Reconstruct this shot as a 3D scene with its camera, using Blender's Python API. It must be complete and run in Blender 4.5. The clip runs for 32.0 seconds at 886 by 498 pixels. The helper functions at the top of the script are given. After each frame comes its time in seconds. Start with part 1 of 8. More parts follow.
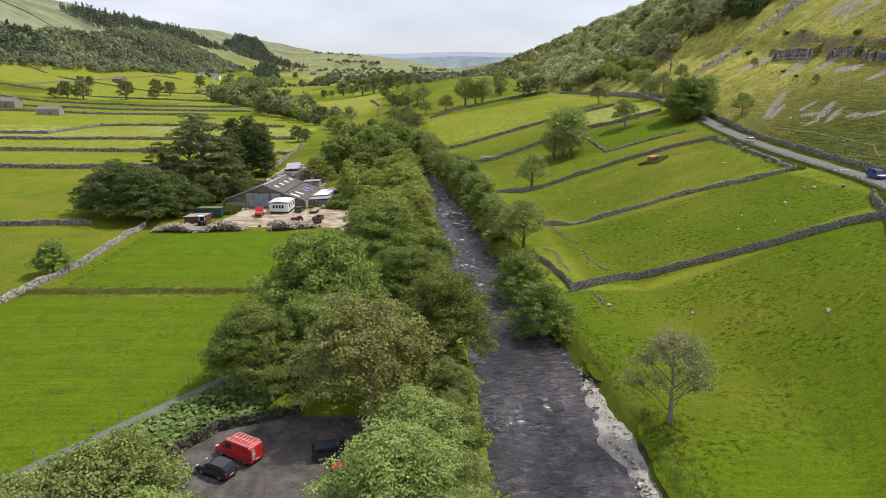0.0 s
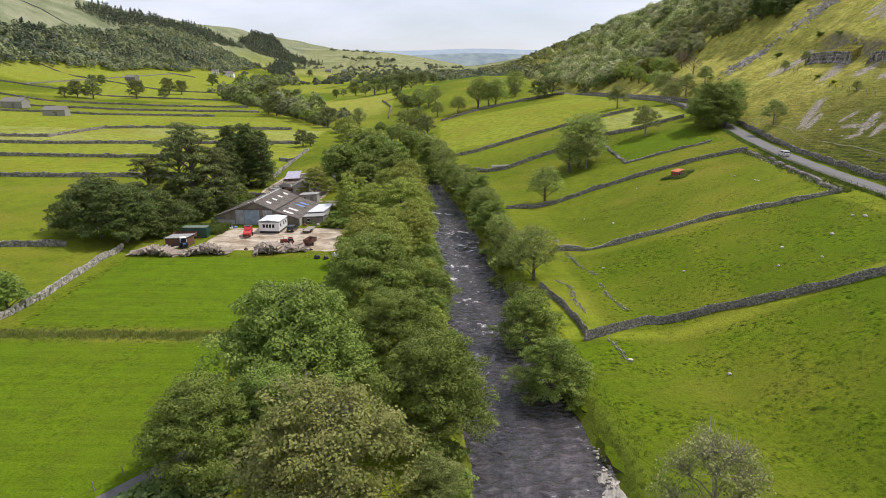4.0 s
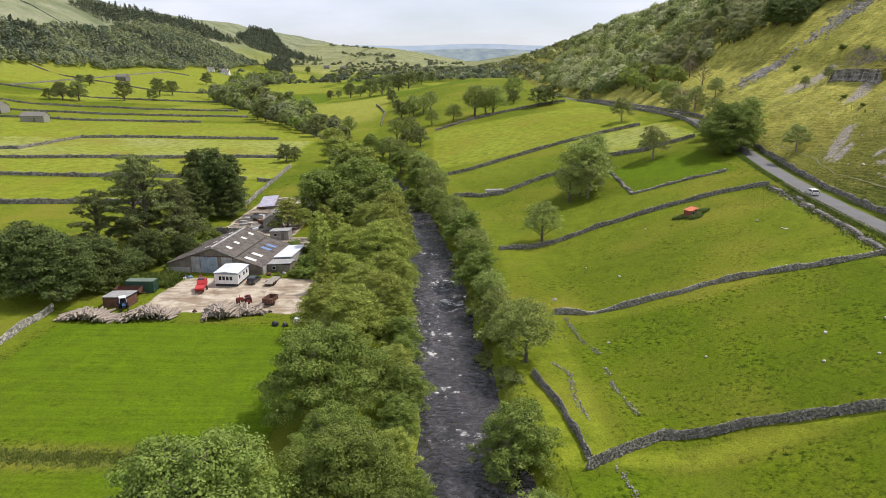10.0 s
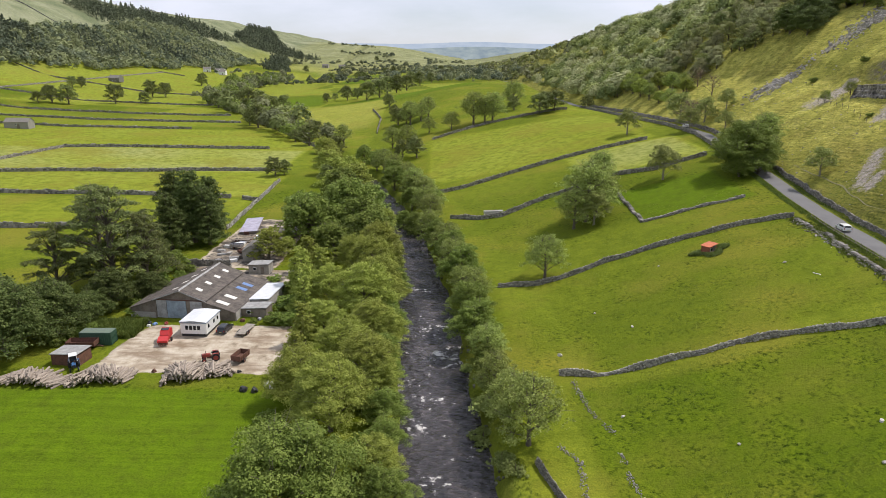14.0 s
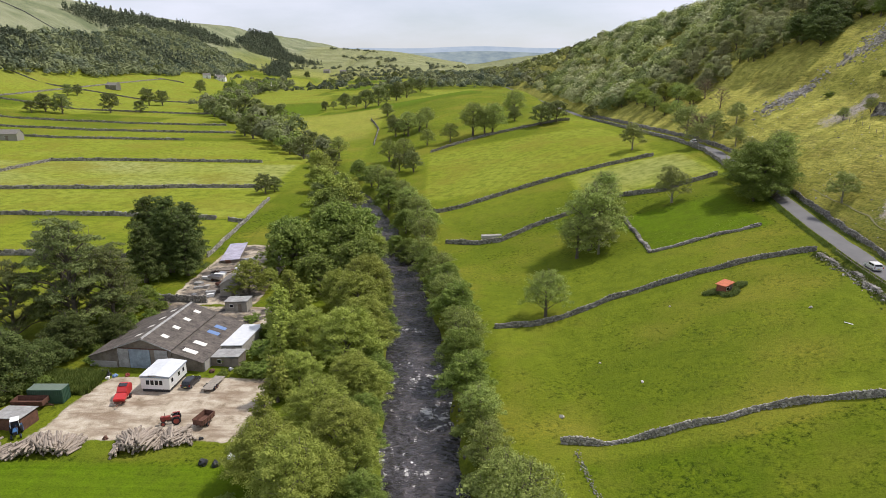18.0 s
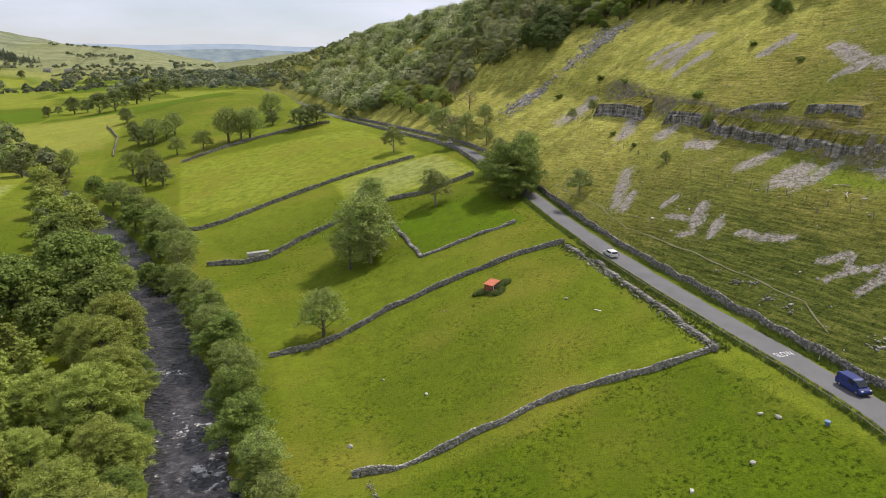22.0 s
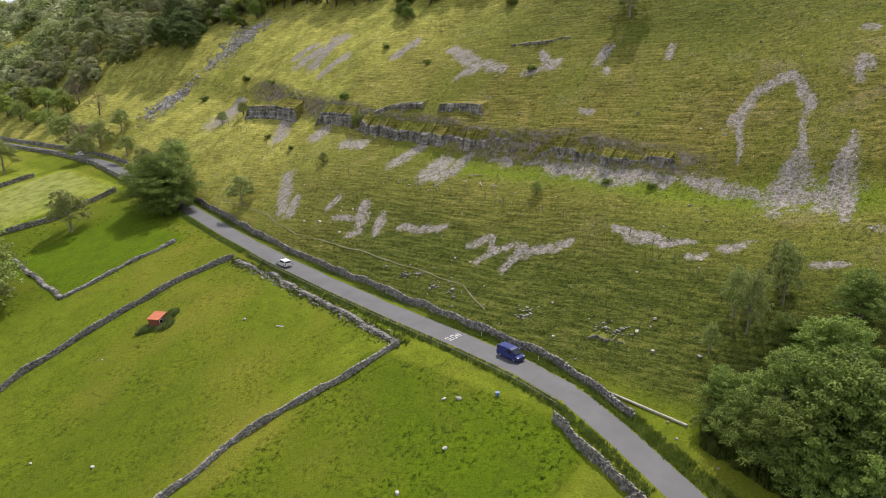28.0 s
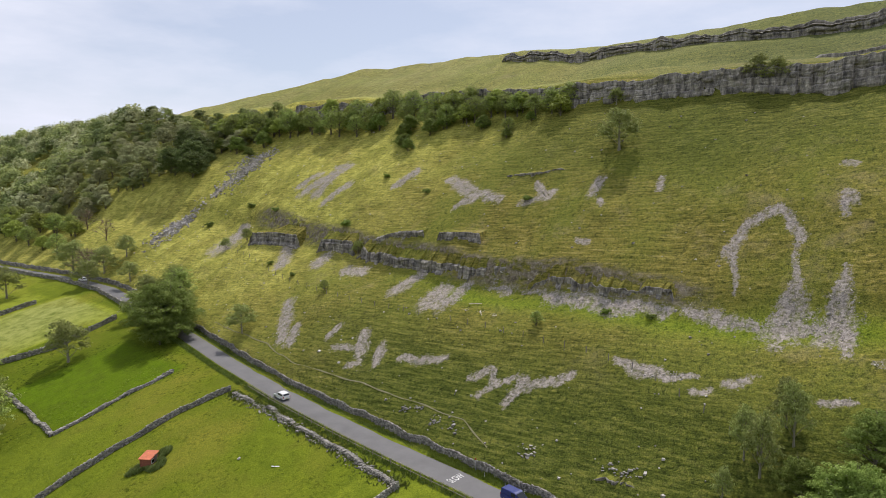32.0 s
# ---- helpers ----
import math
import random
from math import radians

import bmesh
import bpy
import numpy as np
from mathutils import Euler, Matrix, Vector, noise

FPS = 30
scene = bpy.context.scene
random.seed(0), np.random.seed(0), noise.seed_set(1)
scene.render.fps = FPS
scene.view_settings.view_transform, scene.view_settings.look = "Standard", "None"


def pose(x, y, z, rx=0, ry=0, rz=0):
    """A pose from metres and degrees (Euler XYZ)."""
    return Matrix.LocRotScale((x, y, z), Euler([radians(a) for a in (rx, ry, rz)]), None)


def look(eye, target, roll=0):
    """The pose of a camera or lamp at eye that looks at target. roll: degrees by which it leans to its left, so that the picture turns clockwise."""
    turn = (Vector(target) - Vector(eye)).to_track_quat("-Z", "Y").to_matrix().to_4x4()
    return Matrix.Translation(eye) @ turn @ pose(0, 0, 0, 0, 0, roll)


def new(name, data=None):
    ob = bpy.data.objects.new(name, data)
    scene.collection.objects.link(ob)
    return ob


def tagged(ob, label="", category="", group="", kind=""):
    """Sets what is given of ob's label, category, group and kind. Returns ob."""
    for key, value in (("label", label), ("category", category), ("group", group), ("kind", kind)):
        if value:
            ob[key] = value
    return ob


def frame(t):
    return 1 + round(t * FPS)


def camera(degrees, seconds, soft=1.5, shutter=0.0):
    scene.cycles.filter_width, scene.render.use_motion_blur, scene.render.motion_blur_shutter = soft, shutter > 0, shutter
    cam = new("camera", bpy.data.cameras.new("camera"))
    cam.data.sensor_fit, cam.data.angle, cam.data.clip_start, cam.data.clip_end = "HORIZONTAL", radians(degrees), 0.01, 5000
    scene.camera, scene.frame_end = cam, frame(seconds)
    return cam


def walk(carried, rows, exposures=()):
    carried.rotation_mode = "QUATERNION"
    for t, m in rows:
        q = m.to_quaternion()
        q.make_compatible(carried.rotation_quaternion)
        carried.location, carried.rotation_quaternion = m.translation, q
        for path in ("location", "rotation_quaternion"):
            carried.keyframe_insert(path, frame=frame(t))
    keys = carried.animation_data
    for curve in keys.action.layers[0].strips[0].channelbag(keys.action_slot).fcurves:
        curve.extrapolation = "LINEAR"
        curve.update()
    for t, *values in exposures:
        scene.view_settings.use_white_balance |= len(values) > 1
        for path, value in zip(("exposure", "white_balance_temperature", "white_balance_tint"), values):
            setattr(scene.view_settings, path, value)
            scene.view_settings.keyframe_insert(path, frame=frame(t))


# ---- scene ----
cam = camera(69.12, 32.0, soft=0.6)
PATH = [
    (0, (0.00, -0.00, 36.88), (0.223, 9.644, 34.246), -0.17),
    (0.5, (0.51, 1.94, 36.98), (0.651, 11.580, 34.333), -0.17),
    (1, (0.98, 3.84, 37.08), (1.064, 13.484, 34.433), -0.17),
    (1.5, (1.41, 5.73, 37.25), (1.447, 15.370, 34.576), -0.18),
    (2, (1.78, 7.69, 37.56), (1.781, 17.328, 34.879), -0.17),
    (2.5, (2.12, 9.66, 37.98), (2.104, 19.300, 35.310), -0.13),
    (3, (2.44, 11.61, 38.47), (2.432, 21.240, 35.789), -0.15),
    (3.5, (2.78, 13.54, 39.01), (2.768, 23.177, 36.333), -0.14),
    (5.5, (4.27, 20.88, 41.62), (4.267, 30.504, 38.900), -0.07),
    (6, (4.58, 22.68, 42.21), (4.576, 32.303, 39.482), -0.06),
    (6.5, (4.88, 24.50, 42.81), (4.885, 34.125, 40.079), -0.05),
    (7, (5.21, 26.36, 43.41), (5.206, 35.980, 40.686), -0.04),
    (7.5, (5.56, 28.23, 44.01), (5.551, 37.852, 41.277), -0.05),
    (8, (5.93, 30.14, 44.61), (5.922, 39.751, 41.862), -0.05),
    (8.5, (6.32, 32.10, 45.23), (6.305, 41.717, 42.480), -0.01),
    (9, (6.68, 34.13, 45.87), (6.657, 43.742, 43.115), 0.01),
    (9.5, (6.98, 36.18, 46.50), (6.962, 45.793, 43.748), 0.01),
    (10, (7.24, 38.22, 47.13), (7.218, 47.831, 44.369), 0.01),
    (10.5, (7.45, 40.24, 47.76), (7.428, 49.851, 44.993), 0.06),
    (11, (7.60, 42.25, 48.38), (7.587, 51.854, 45.600), 0.08),
    (11.5, (7.71, 44.29, 49.02), (7.697, 53.891, 46.229), 0.10),
    (12, (7.82, 46.36, 49.68), (7.808, 55.965, 46.884), 0.09),
    (12.5, (7.96, 48.48, 50.36), (7.949, 58.081, 47.560), 0.11),
    (13, (8.13, 50.63, 51.02), (8.128, 60.230, 48.219), 0.16),
    (13.5, (8.35, 52.77, 51.65), (8.341, 62.364, 48.849), 0.15),
    (14, (8.62, 54.84, 52.23), (8.602, 64.446, 49.433), 0.09),
    (14.5, (8.91, 56.88, 52.77), (8.884, 66.475, 49.960), 0.11),
    (16.5, (10.10, 64.50, 54.55), (10.061, 74.106, 51.782), 0.03),
    (17, (10.41, 66.04, 55.03), (10.368, 75.651, 52.275), 0.00),
    (17.5, (10.72, 67.47, 55.50), (10.666, 77.080, 52.736), -0.01),
    (18, (11.02, 68.80, 55.94), (10.962, 78.421, 53.196), -0.03),
    (18.5, (11.31, 70.01, 56.33), (11.283, 79.632, 53.597), -0.04),
    (19, (11.56, 71.06, 56.66), (11.738, 80.679, 53.920), -0.02),
    (19.5, (11.77, 71.96, 56.94), (12.470, 81.551, 54.201), 0.02),
    (20, (11.93, 72.71, 57.20), (13.179, 82.246, 54.450), 0.06),
    (20.5, (12.08, 73.39, 57.44), (13.894, 82.833, 54.686), 0.08),
    (21, (12.23, 74.03, 57.65), (14.517, 83.372, 54.893), 0.11),
    (21.5, (12.41, 74.65, 57.83), (15.200, 83.849, 55.077), 0.15),
    (22, (12.63, 75.24, 58.00), (15.986, 84.244, 55.245), 0.22),
    (22.5, (12.89, 75.80, 58.16), (16.914, 84.528, 55.405), 0.31),
    (23, (13.15, 76.36, 58.31), (17.835, 84.757, 55.556), 0.36),
    (23.5, (13.39, 76.91, 58.46), (18.796, 84.854, 55.703), 0.37),
    (24, (13.60, 77.43, 58.60), (19.383, 85.103, 55.839), 0.31),
    (24.5, (13.81, 77.90, 58.73), (19.916, 85.326, 55.964), 0.33),
    (25, (14.04, 78.33, 58.83), (20.558, 85.391, 56.076), 0.33),
    (25.5, (14.29, 78.70, 58.92), (21.089, 85.485, 56.155), 0.32),
    (26, (14.55, 79.00, 59.02), (21.519, 85.611, 56.239), 0.28),
    (26.5, (14.81, 79.25, 59.14), (21.952, 85.673, 56.348), 0.32),
    (28.5, (15.57, 79.38, 60.54), (22.957, 85.502, 57.724), 0.23),
    (29, (15.66, 79.39, 61.06), (23.041, 85.520, 58.237), 0.15),
    (29.5, (15.72, 79.41, 61.60), (23.101, 85.539, 58.777), 0.14),
    (30, (15.77, 79.42, 62.14), (23.143, 85.562, 59.314), 0.10),
    (30.5, (15.80, 79.45, 62.67), (23.215, 85.634, 60.069), -0.02),
    (31, (15.80, 79.47, 63.19), (23.316, 85.731, 61.121), -0.16),
    (31.5, (15.80, 79.49, 63.68), (23.395, 85.828, 62.217), -0.27),
    (32, (15.79, 79.52, 64.15), (23.420, 85.877, 63.017), -0.34),
]
walk(cam, [(t, look(eye, target, roll)) for t, eye, target, roll in PATH], [(t, stops, 6300, 15) for t, stops in ((0.0, 0.02), (10.0, 0.06), (14.0, 0.0), (17.0, -0.05), (20.0, -0.04), (22.0, -0.08), (23.0, -0.2), (25.0, -0.14), (27.0, 0.0), (30.0, 0.02), (32.0, -0.08))])

# ---- light ----
SUN_HIGH, SUN_WAY = radians(57), Vector((0.9, 0.4, 0)).normalized()
world = bpy.data.worlds.new("sky")
scene.world = world
world.use_nodes = True
wn, wl = world.node_tree.nodes, world.node_tree.links
sky = wn.new("ShaderNodeTexSky")
sky.sky_type, sky.sun_disc, sky.sun_elevation = "NISHITA", False, SUN_HIGH
sky.sun_rotation = math.atan2(SUN_WAY.x, SUN_WAY.y)
sky.air_density, sky.dust_density = 1.0, 0.6
coord, stretch = wn.new("ShaderNodeTexCoord"), wn.new("ShaderNodeMapping")
stretch.inputs["Scale"].default_value = (1.0, 1.0, 3.5)
cloud = wn.new("ShaderNodeTexNoise")
cloud.inputs["Scale"].default_value, cloud.inputs["Detail"].default_value, cloud.inputs["Roughness"].default_value = 2.2, 7, 0.55
bank = wn.new("ShaderNodeValToRGB")
bank.color_ramp.elements[0].position, bank.color_ramp.elements[1].position = 0.36, 0.64
bank.color_ramp.elements[0].color = (0.46, 0.46, 0.46, 1)
fluff = wn.new("ShaderNodeMixRGB")
fluff.inputs["Color2"].default_value = (9.2, 9.6, 10.5, 1)
wl.new(coord.outputs["Generated"], stretch.inputs["Vector"])
wl.new(stretch.outputs["Vector"], cloud.inputs["Vector"])
wl.new(cloud.outputs["Fac"], bank.inputs["Fac"])
wl.new(bank.outputs["Color"], fluff.inputs["Fac"])
wl.new(sky.outputs["Color"], fluff.inputs["Color1"])
back = wn["Background"]
wl.new(fluff.outputs["Color"], back.inputs["Color"])
back.inputs["Strength"].default_value = 0.095
lamp = bpy.data.lights.new("sun", "SUN")
lamp.energy, lamp.angle, lamp.color = 3.9, radians(1.5), (1.0, 0.94, 0.83)
sun = new("sun", lamp)
sun.matrix_world = look((0, 0, 300), Vector((0, 0, 300)) - Vector((SUN_WAY.x * math.cos(SUN_HIGH), SUN_WAY.y * math.cos(SUN_HIGH), math.sin(SUN_HIGH))) * 10)


# ---- materials ----
def material(name, rough=0.8, metal=0.0):
    m = bpy.data.materials.new(name)
    m.use_nodes = True
    b = m.node_tree.nodes["Principled BSDF"]
    b.inputs["Roughness"].default_value, b.inputs["Metallic"].default_value = rough, metal
    return m, m.node_tree.nodes, m.node_tree.links, b


def noise_node(n, l, scale, detail=4, rough=0.6, where=None, squeeze=None):
    t = n.new("ShaderNodeTexNoise")
    t.inputs["Scale"].default_value, t.inputs["Detail"].default_value, t.inputs["Roughness"].default_value = scale, detail, rough
    c = n.new("ShaderNodeTexCoord").outputs["Object"] if where is None else where
    if squeeze:
        mp = n.new("ShaderNodeMapping")
        mp.inputs["Scale"].default_value = squeeze
        l.new(c, mp.inputs["Vector"])
        c = mp.outputs["Vector"]
    l.new(c, t.inputs["Vector"])
    return t.outputs["Fac"]


def ramp_node(n, l, fac, stops):
    r = n.new("ShaderNodeValToRGB")
    e = r.color_ramp.elements
    while len(e) < len(stops):
        e.new(0.5)
    for k, (p, c) in zip(e, stops):
        k.position = p
        k.color = (*c, 1) if len(c) == 3 else c
    l.new(fac, r.inputs["Fac"])
    return r.outputs["Color"]


def mix_node(n, l, fac, a, b, way="MIX"):
    x = n.new("ShaderNodeMixRGB")
    x.blend_type = way
    for v, s in ((fac, "Fac"), (a, "Color1"), (b, "Color2")):
        if isinstance(v, (int, float)):
            x.inputs[s].default_value = v
        elif isinstance(v, tuple):
            x.inputs[s].default_value = (*v, 1)
        else:
            l.new(v, x.inputs[s])
    return x.outputs["Color"]


def sum_node(n, l, way, a, b):
    x = n.new("ShaderNodeMath")
    x.operation = way
    for k, v in enumerate((a, b)):
        if isinstance(v, (int, float)):
            x.inputs[k].default_value = v
        else:
            l.new(v, x.inputs[k])
    return x.outputs[0]


def bump_node(n, l, b, height, strength=0.5, distance=0.1):
    x = n.new("ShaderNodeBump")
    x.inputs["Strength"].default_value, x.inputs["Distance"].default_value = strength, distance
    l.new(height, x.inputs["Height"])
    l.new(x.outputs["Normal"], b.inputs["Normal"])


def worn(name, colour, rough=0.7, metal=0.0, spread=0.25, scale=3.0, bump=0.2, grain=25, islands=False, chance=False):
    """A surface of one colour with blotches, grain and a little relief."""
    m, n, l, b = material(name, rough, metal)
    dark, light = tuple(v * (1 - spread) for v in colour), tuple(min(1, v * (1 + spread)) for v in colour)
    c = ramp_node(n, l, noise_node(n, l, scale, 5), [(0.3, dark), (0.7, light)])
    fine = noise_node(n, l, grain, 3)
    c = mix_node(n, l, 0.35, c, ramp_node(n, l, fine, [(0.25, dark), (0.75, light)]))
    if islands:
        g = n.new("ShaderNodeNewGeometry").outputs["Random Per Island"]
        c = mix_node(n, l, 0.75, c, ramp_node(n, l, g, [(0, tuple(v * 0.38 for v in colour)), (0.5, tuple(v * 0.9 for v in colour)), (1, tuple(min(1, v * 1.8) for v in colour))]))
    if chance:
        g = n.new("ShaderNodeObjectInfo").outputs["Random"]
        c = mix_node(n, l, 0.6, c, ramp_node(n, l, g, [(0, tuple(v * 0.6 for v in colour)), (1, tuple(min(1, v * 1.35) for v in colour))]))
    l.new(c, b.inputs["Base Color"])
    if bump:
        bump_node(n, l, b, fine, bump, 0.03)
    return m


def leafy(name, dark, mid, light, patch=0.6, even=0.68):
    m, n, l, b = material(name, 0.6)
    b.inputs["Specular IOR Level"].default_value = 0.12
    g = n.new("ShaderNodeNewGeometry").outputs["Random Per Island"]
    o = n.new("ShaderNodeObjectInfo").outputs["Random"]
    c = ramp_node(n, l, g, [(0, dark), (0.55, mid), (1, light)])
    c = mix_node(n, l, even, c, ramp_node(n, l, noise_node(n, l, patch, 4), [(0.33, dark), (0.5, mid), (0.68, light)]))
    hue = n.new("ShaderNodeHueSaturation")
    l.new(sum_node(n, l, "ADD", sum_node(n, l, "MULTIPLY", o, 0.018), 0.493), hue.inputs["Hue"])
    l.new(sum_node(n, l, "ADD", sum_node(n, l, "MULTIPLY", o, 0.45), 0.85), hue.inputs["Value"])
    l.new(c, hue.inputs["Color"])
    l.new(hue.outputs["Color"], b.inputs["Base Color"])
    thin = n.new("ShaderNodeBsdfTranslucent")
    l.new(hue.outputs["Color"], thin.inputs["Color"])
    both = n.new("ShaderNodeMixShader")
    both.inputs["Fac"].default_value = 0.27
    l.new(b.outputs[0], both.inputs[1])
    l.new(thin.outputs[0], both.inputs[2])
    l.new(both.outputs[0], n["Material Output"].inputs["Surface"])
    return m


STONE = worn("dry stone", (0.225, 0.212, 0.187), 0.95, spread=0.5, scale=0.8, bump=0.6, grain=6, islands=True)
LICHEN_STONE = worn("lichened limestone", (0.29, 0.275, 0.235), 0.95, spread=0.5, scale=0.8, bump=0.6, grain=6, islands=True)
PALE_STONE = worn("pale limestone", (0.35, 0.33, 0.29), 0.9, spread=0.3, scale=0.9, bump=0.6, grain=5, islands=True)


def cliff_rock():
    """Grey limestone: dark beds, pale lichen, streaks below the ledges."""
    m, n, l, b = material("weathered limestone", 0.95)
    c = ramp_node(n, l, noise_node(n, l, 0.9, 7, 0.7, squeeze=(1, 1, 0.3)), [(0.36, (0.075, 0.07, 0.068)), (0.5, (0.245, 0.225, 0.2)), (0.64, (0.44, 0.405, 0.36))])
    c = mix_node(n, l, 0.5, c, ramp_node(n, l, noise_node(n, l, 1.4, 6, 0.65, squeeze=(0.2, 0.2, 1.6)), [(0.36, (0.3, 0.3, 0.3)), (0.6, (1.3, 1.28, 1.26))]), "MULTIPLY")
    c = mix_node(n, l, ramp_node(n, l, noise_node(n, l, 0.25, 6, 0.7), [(0.55, (0, 0, 0)), (0.68, (0.7, 0.7, 0.7))]), c, (0.2, 0.2, 0.1))
    l.new(c, b.inputs["Base Color"])
    bump_node(n, l, b, noise_node(n, l, 2.2, 6, 0.7), 1.0, 0.25)
    return m


CLIFF = cliff_rock()
SCREE = worn("scree stones", (0.36, 0.335, 0.31), 0.95, spread=0.35, scale=0.6, bump=0.5, grain=5, islands=True)
ASPHALT = worn("asphalt", (0.112, 0.11, 0.112), 0.7, spread=0.22, scale=0.25, bump=0.15, grain=12)
BARK = worn("bark", (0.13, 0.11, 0.085), 0.95, spread=0.4, scale=2, bump=0.8, grain=12)
PALE_BARK = worn("lichen-grey bark", (0.25, 0.23, 0.17), 0.95, spread=0.35, scale=2, bump=0.8, grain=12)
LEAF_SYC = leafy("sycamore leaves", (0.092, 0.134, 0.024), (0.178, 0.236, 0.044), (0.310, 0.370, 0.095))
LEAF_ASH = leafy("ash leaves", (0.160, 0.192, 0.034), (0.280, 0.320, 0.060), (0.430, 0.465, 0.108))
LEAF_GREY = leafy("silvery leaves", (0.140, 0.175, 0.045), (0.235, 0.285, 0.078), (0.370, 0.430, 0.140))
LEAF_PINE = leafy("pine needles", (0.080, 0.100, 0.036), (0.148, 0.172, 0.056), (0.240, 0.260, 0.086))
LEAF_DARK = leafy("dark leaves", (0.055, 0.080, 0.022), (0.100, 0.130, 0.036), (0.175, 0.205, 0.062))
LEAF_THIN = leafy("thin sparse leaves", (0.170, 0.200, 0.056), (0.270, 0.305, 0.092), (0.400, 0.425, 0.145))
LEAF_FIELD = leafy("field ash leaves", (0.148, 0.190, 0.044), (0.260, 0.315, 0.078), (0.410, 0.460, 0.135))
LEAF_FAR_FIELD = leafy("far field leaves", (0.105, 0.128, 0.042), (0.178, 0.205, 0.066), (0.270, 0.295, 0.105), 0.3, 0.8)
LEAF_LICHEN = leafy("lichen-hung leaves", (0.150, 0.175, 0.050), (0.260, 0.280, 0.090), (0.400, 0.405, 0.170))
LEAF_BROWN = leafy("seed-laden leaves", (0.130, 0.145, 0.036), (0.225, 0.235, 0.066), (0.345, 0.330, 0.125))
LEAF_WOOD = leafy("hill wood leaves", (0.150, 0.180, 0.060), (0.295, 0.328, 0.112), (0.460, 0.485, 0.190), 0.09, 0.88)
LEAF_WOODPALE = leafy("pale ash leaves", (0.220, 0.232, 0.110), (0.370, 0.380, 0.190), (0.510, 0.515, 0.290), 0.09, 0.88)
LEAF_WOODDARK = leafy("dark wood leaves", (0.095, 0.124, 0.042), (0.190, 0.226, 0.076), (0.310, 0.345, 0.128), 0.09, 0.88)
# far leaves and needles are lightened and greyed to paint in haze
LEAF_FARTREE = leafy("distant leaves greyed for haze", (0.115, 0.130, 0.066), (0.185, 0.202, 0.098), (0.265, 0.280, 0.140), 0.04, 0.92)
LEAF_FIR = leafy("plantation needles", (0.068, 0.088, 0.058), (0.118, 0.140, 0.086), (0.190, 0.212, 0.128), 0.02, 0.88)


# ---- the lie of the land ----
RIVER_Y = [-120, 0, 40, 70, 100, 130, 160, 190, 225, 260, 300, 350, 455, 620, 800, 1200, 5000]
RIVER_X = [22, 18, 14, 13.8, 11.5, 9, 6.5, 5, 0.8, -4.5, -14, -28, -66, -152, -250, -330, -400]
ROAD_Y = [-200, 0, 60, 80, 95, 108, 117, 126, 138, 152, 170, 194, 221, 245, 285, 320, 350, 400, 450, 500, 560, 800, 5000]
ROAD_X = [60, 62, 66, 71, 77.5, 84.5, 88.6, 90.8, 92.3, 93.3, 95, 97.8, 101.5, 105.2, 110.8, 115, 115, 112.6, 111, 110.2, 110, 110, 120]
ROAD_Z = [12, 12, 12.6, 13.2, 14.2, 15, 15.5, 15.7, 15.8, 16, 16.3, 16.8, 18, 19.5, 22.1, 24, 24.4, 23.6, 22.7, 21.5, 20, 20, 30]
FOOT_Y = [-200, 0, 60, 80, 100, 115, 126]
FOOT_X = [88, 88, 86, 87, 91.5, 93.5, 94]
HILL_U = [0, 4, 8, 15, 18, 26, 34, 37.4, 39.5, 54, 92.5, 96, 130, 137, 172, 178, 215, 400, 900]
HILL_Z = [0, 3, 5.8, 10.8, 13, 17.8, 22, 24.0, 31, 41.5, 67.5, 74.5, 81, 86, 100, 103.5, 107.5, 114, 118]
LEFT_U = [0, 60, 250, 350, 480, 600, 700, 800, 1000, 2500]
LEFT_Z = [0, 0.3, 3.5, 8, 28, 80, 138, 182, 202, 222]
CREST_Y = [300, 420, 560, 850, 1200, 1550, 2400, 5000]
CREST_Z = [150, 108, 86, 72, 48, 29, 16, 10]


def river_x(y):
    return np.interp(y, RIVER_Y, RIVER_X)


def road_x(y):
    return np.interp(y, ROAD_Y, ROAD_X)


def road_z(y):
    return np.interp(y, ROAD_Y, ROAD_Z)


def ease(v, a, b):
    s = np.clip((v - a) / (b - a), 0, 1)
    return s * s * (3 - 2 * s)


def rough(x, y, size):
    """Smooth undulation between about -1 and 1."""
    a, b = x / size, y / size
    return (np.sin(a * 1.7 + 1.3 * np.sin(b * 1.1)) + np.sin(b * 2.1 + 1.7 * np.sin(a * 0.9 + 1)) + np.sin(a * 1.1 - b * 1.5 + np.sin(a + b))) / 3


def river_half(y):
    return np.interp(y, [0, 60, 90, 150, 220, 300, 800], [8.5, 8.5, 7.5, 6.5, 6, 6, 6])


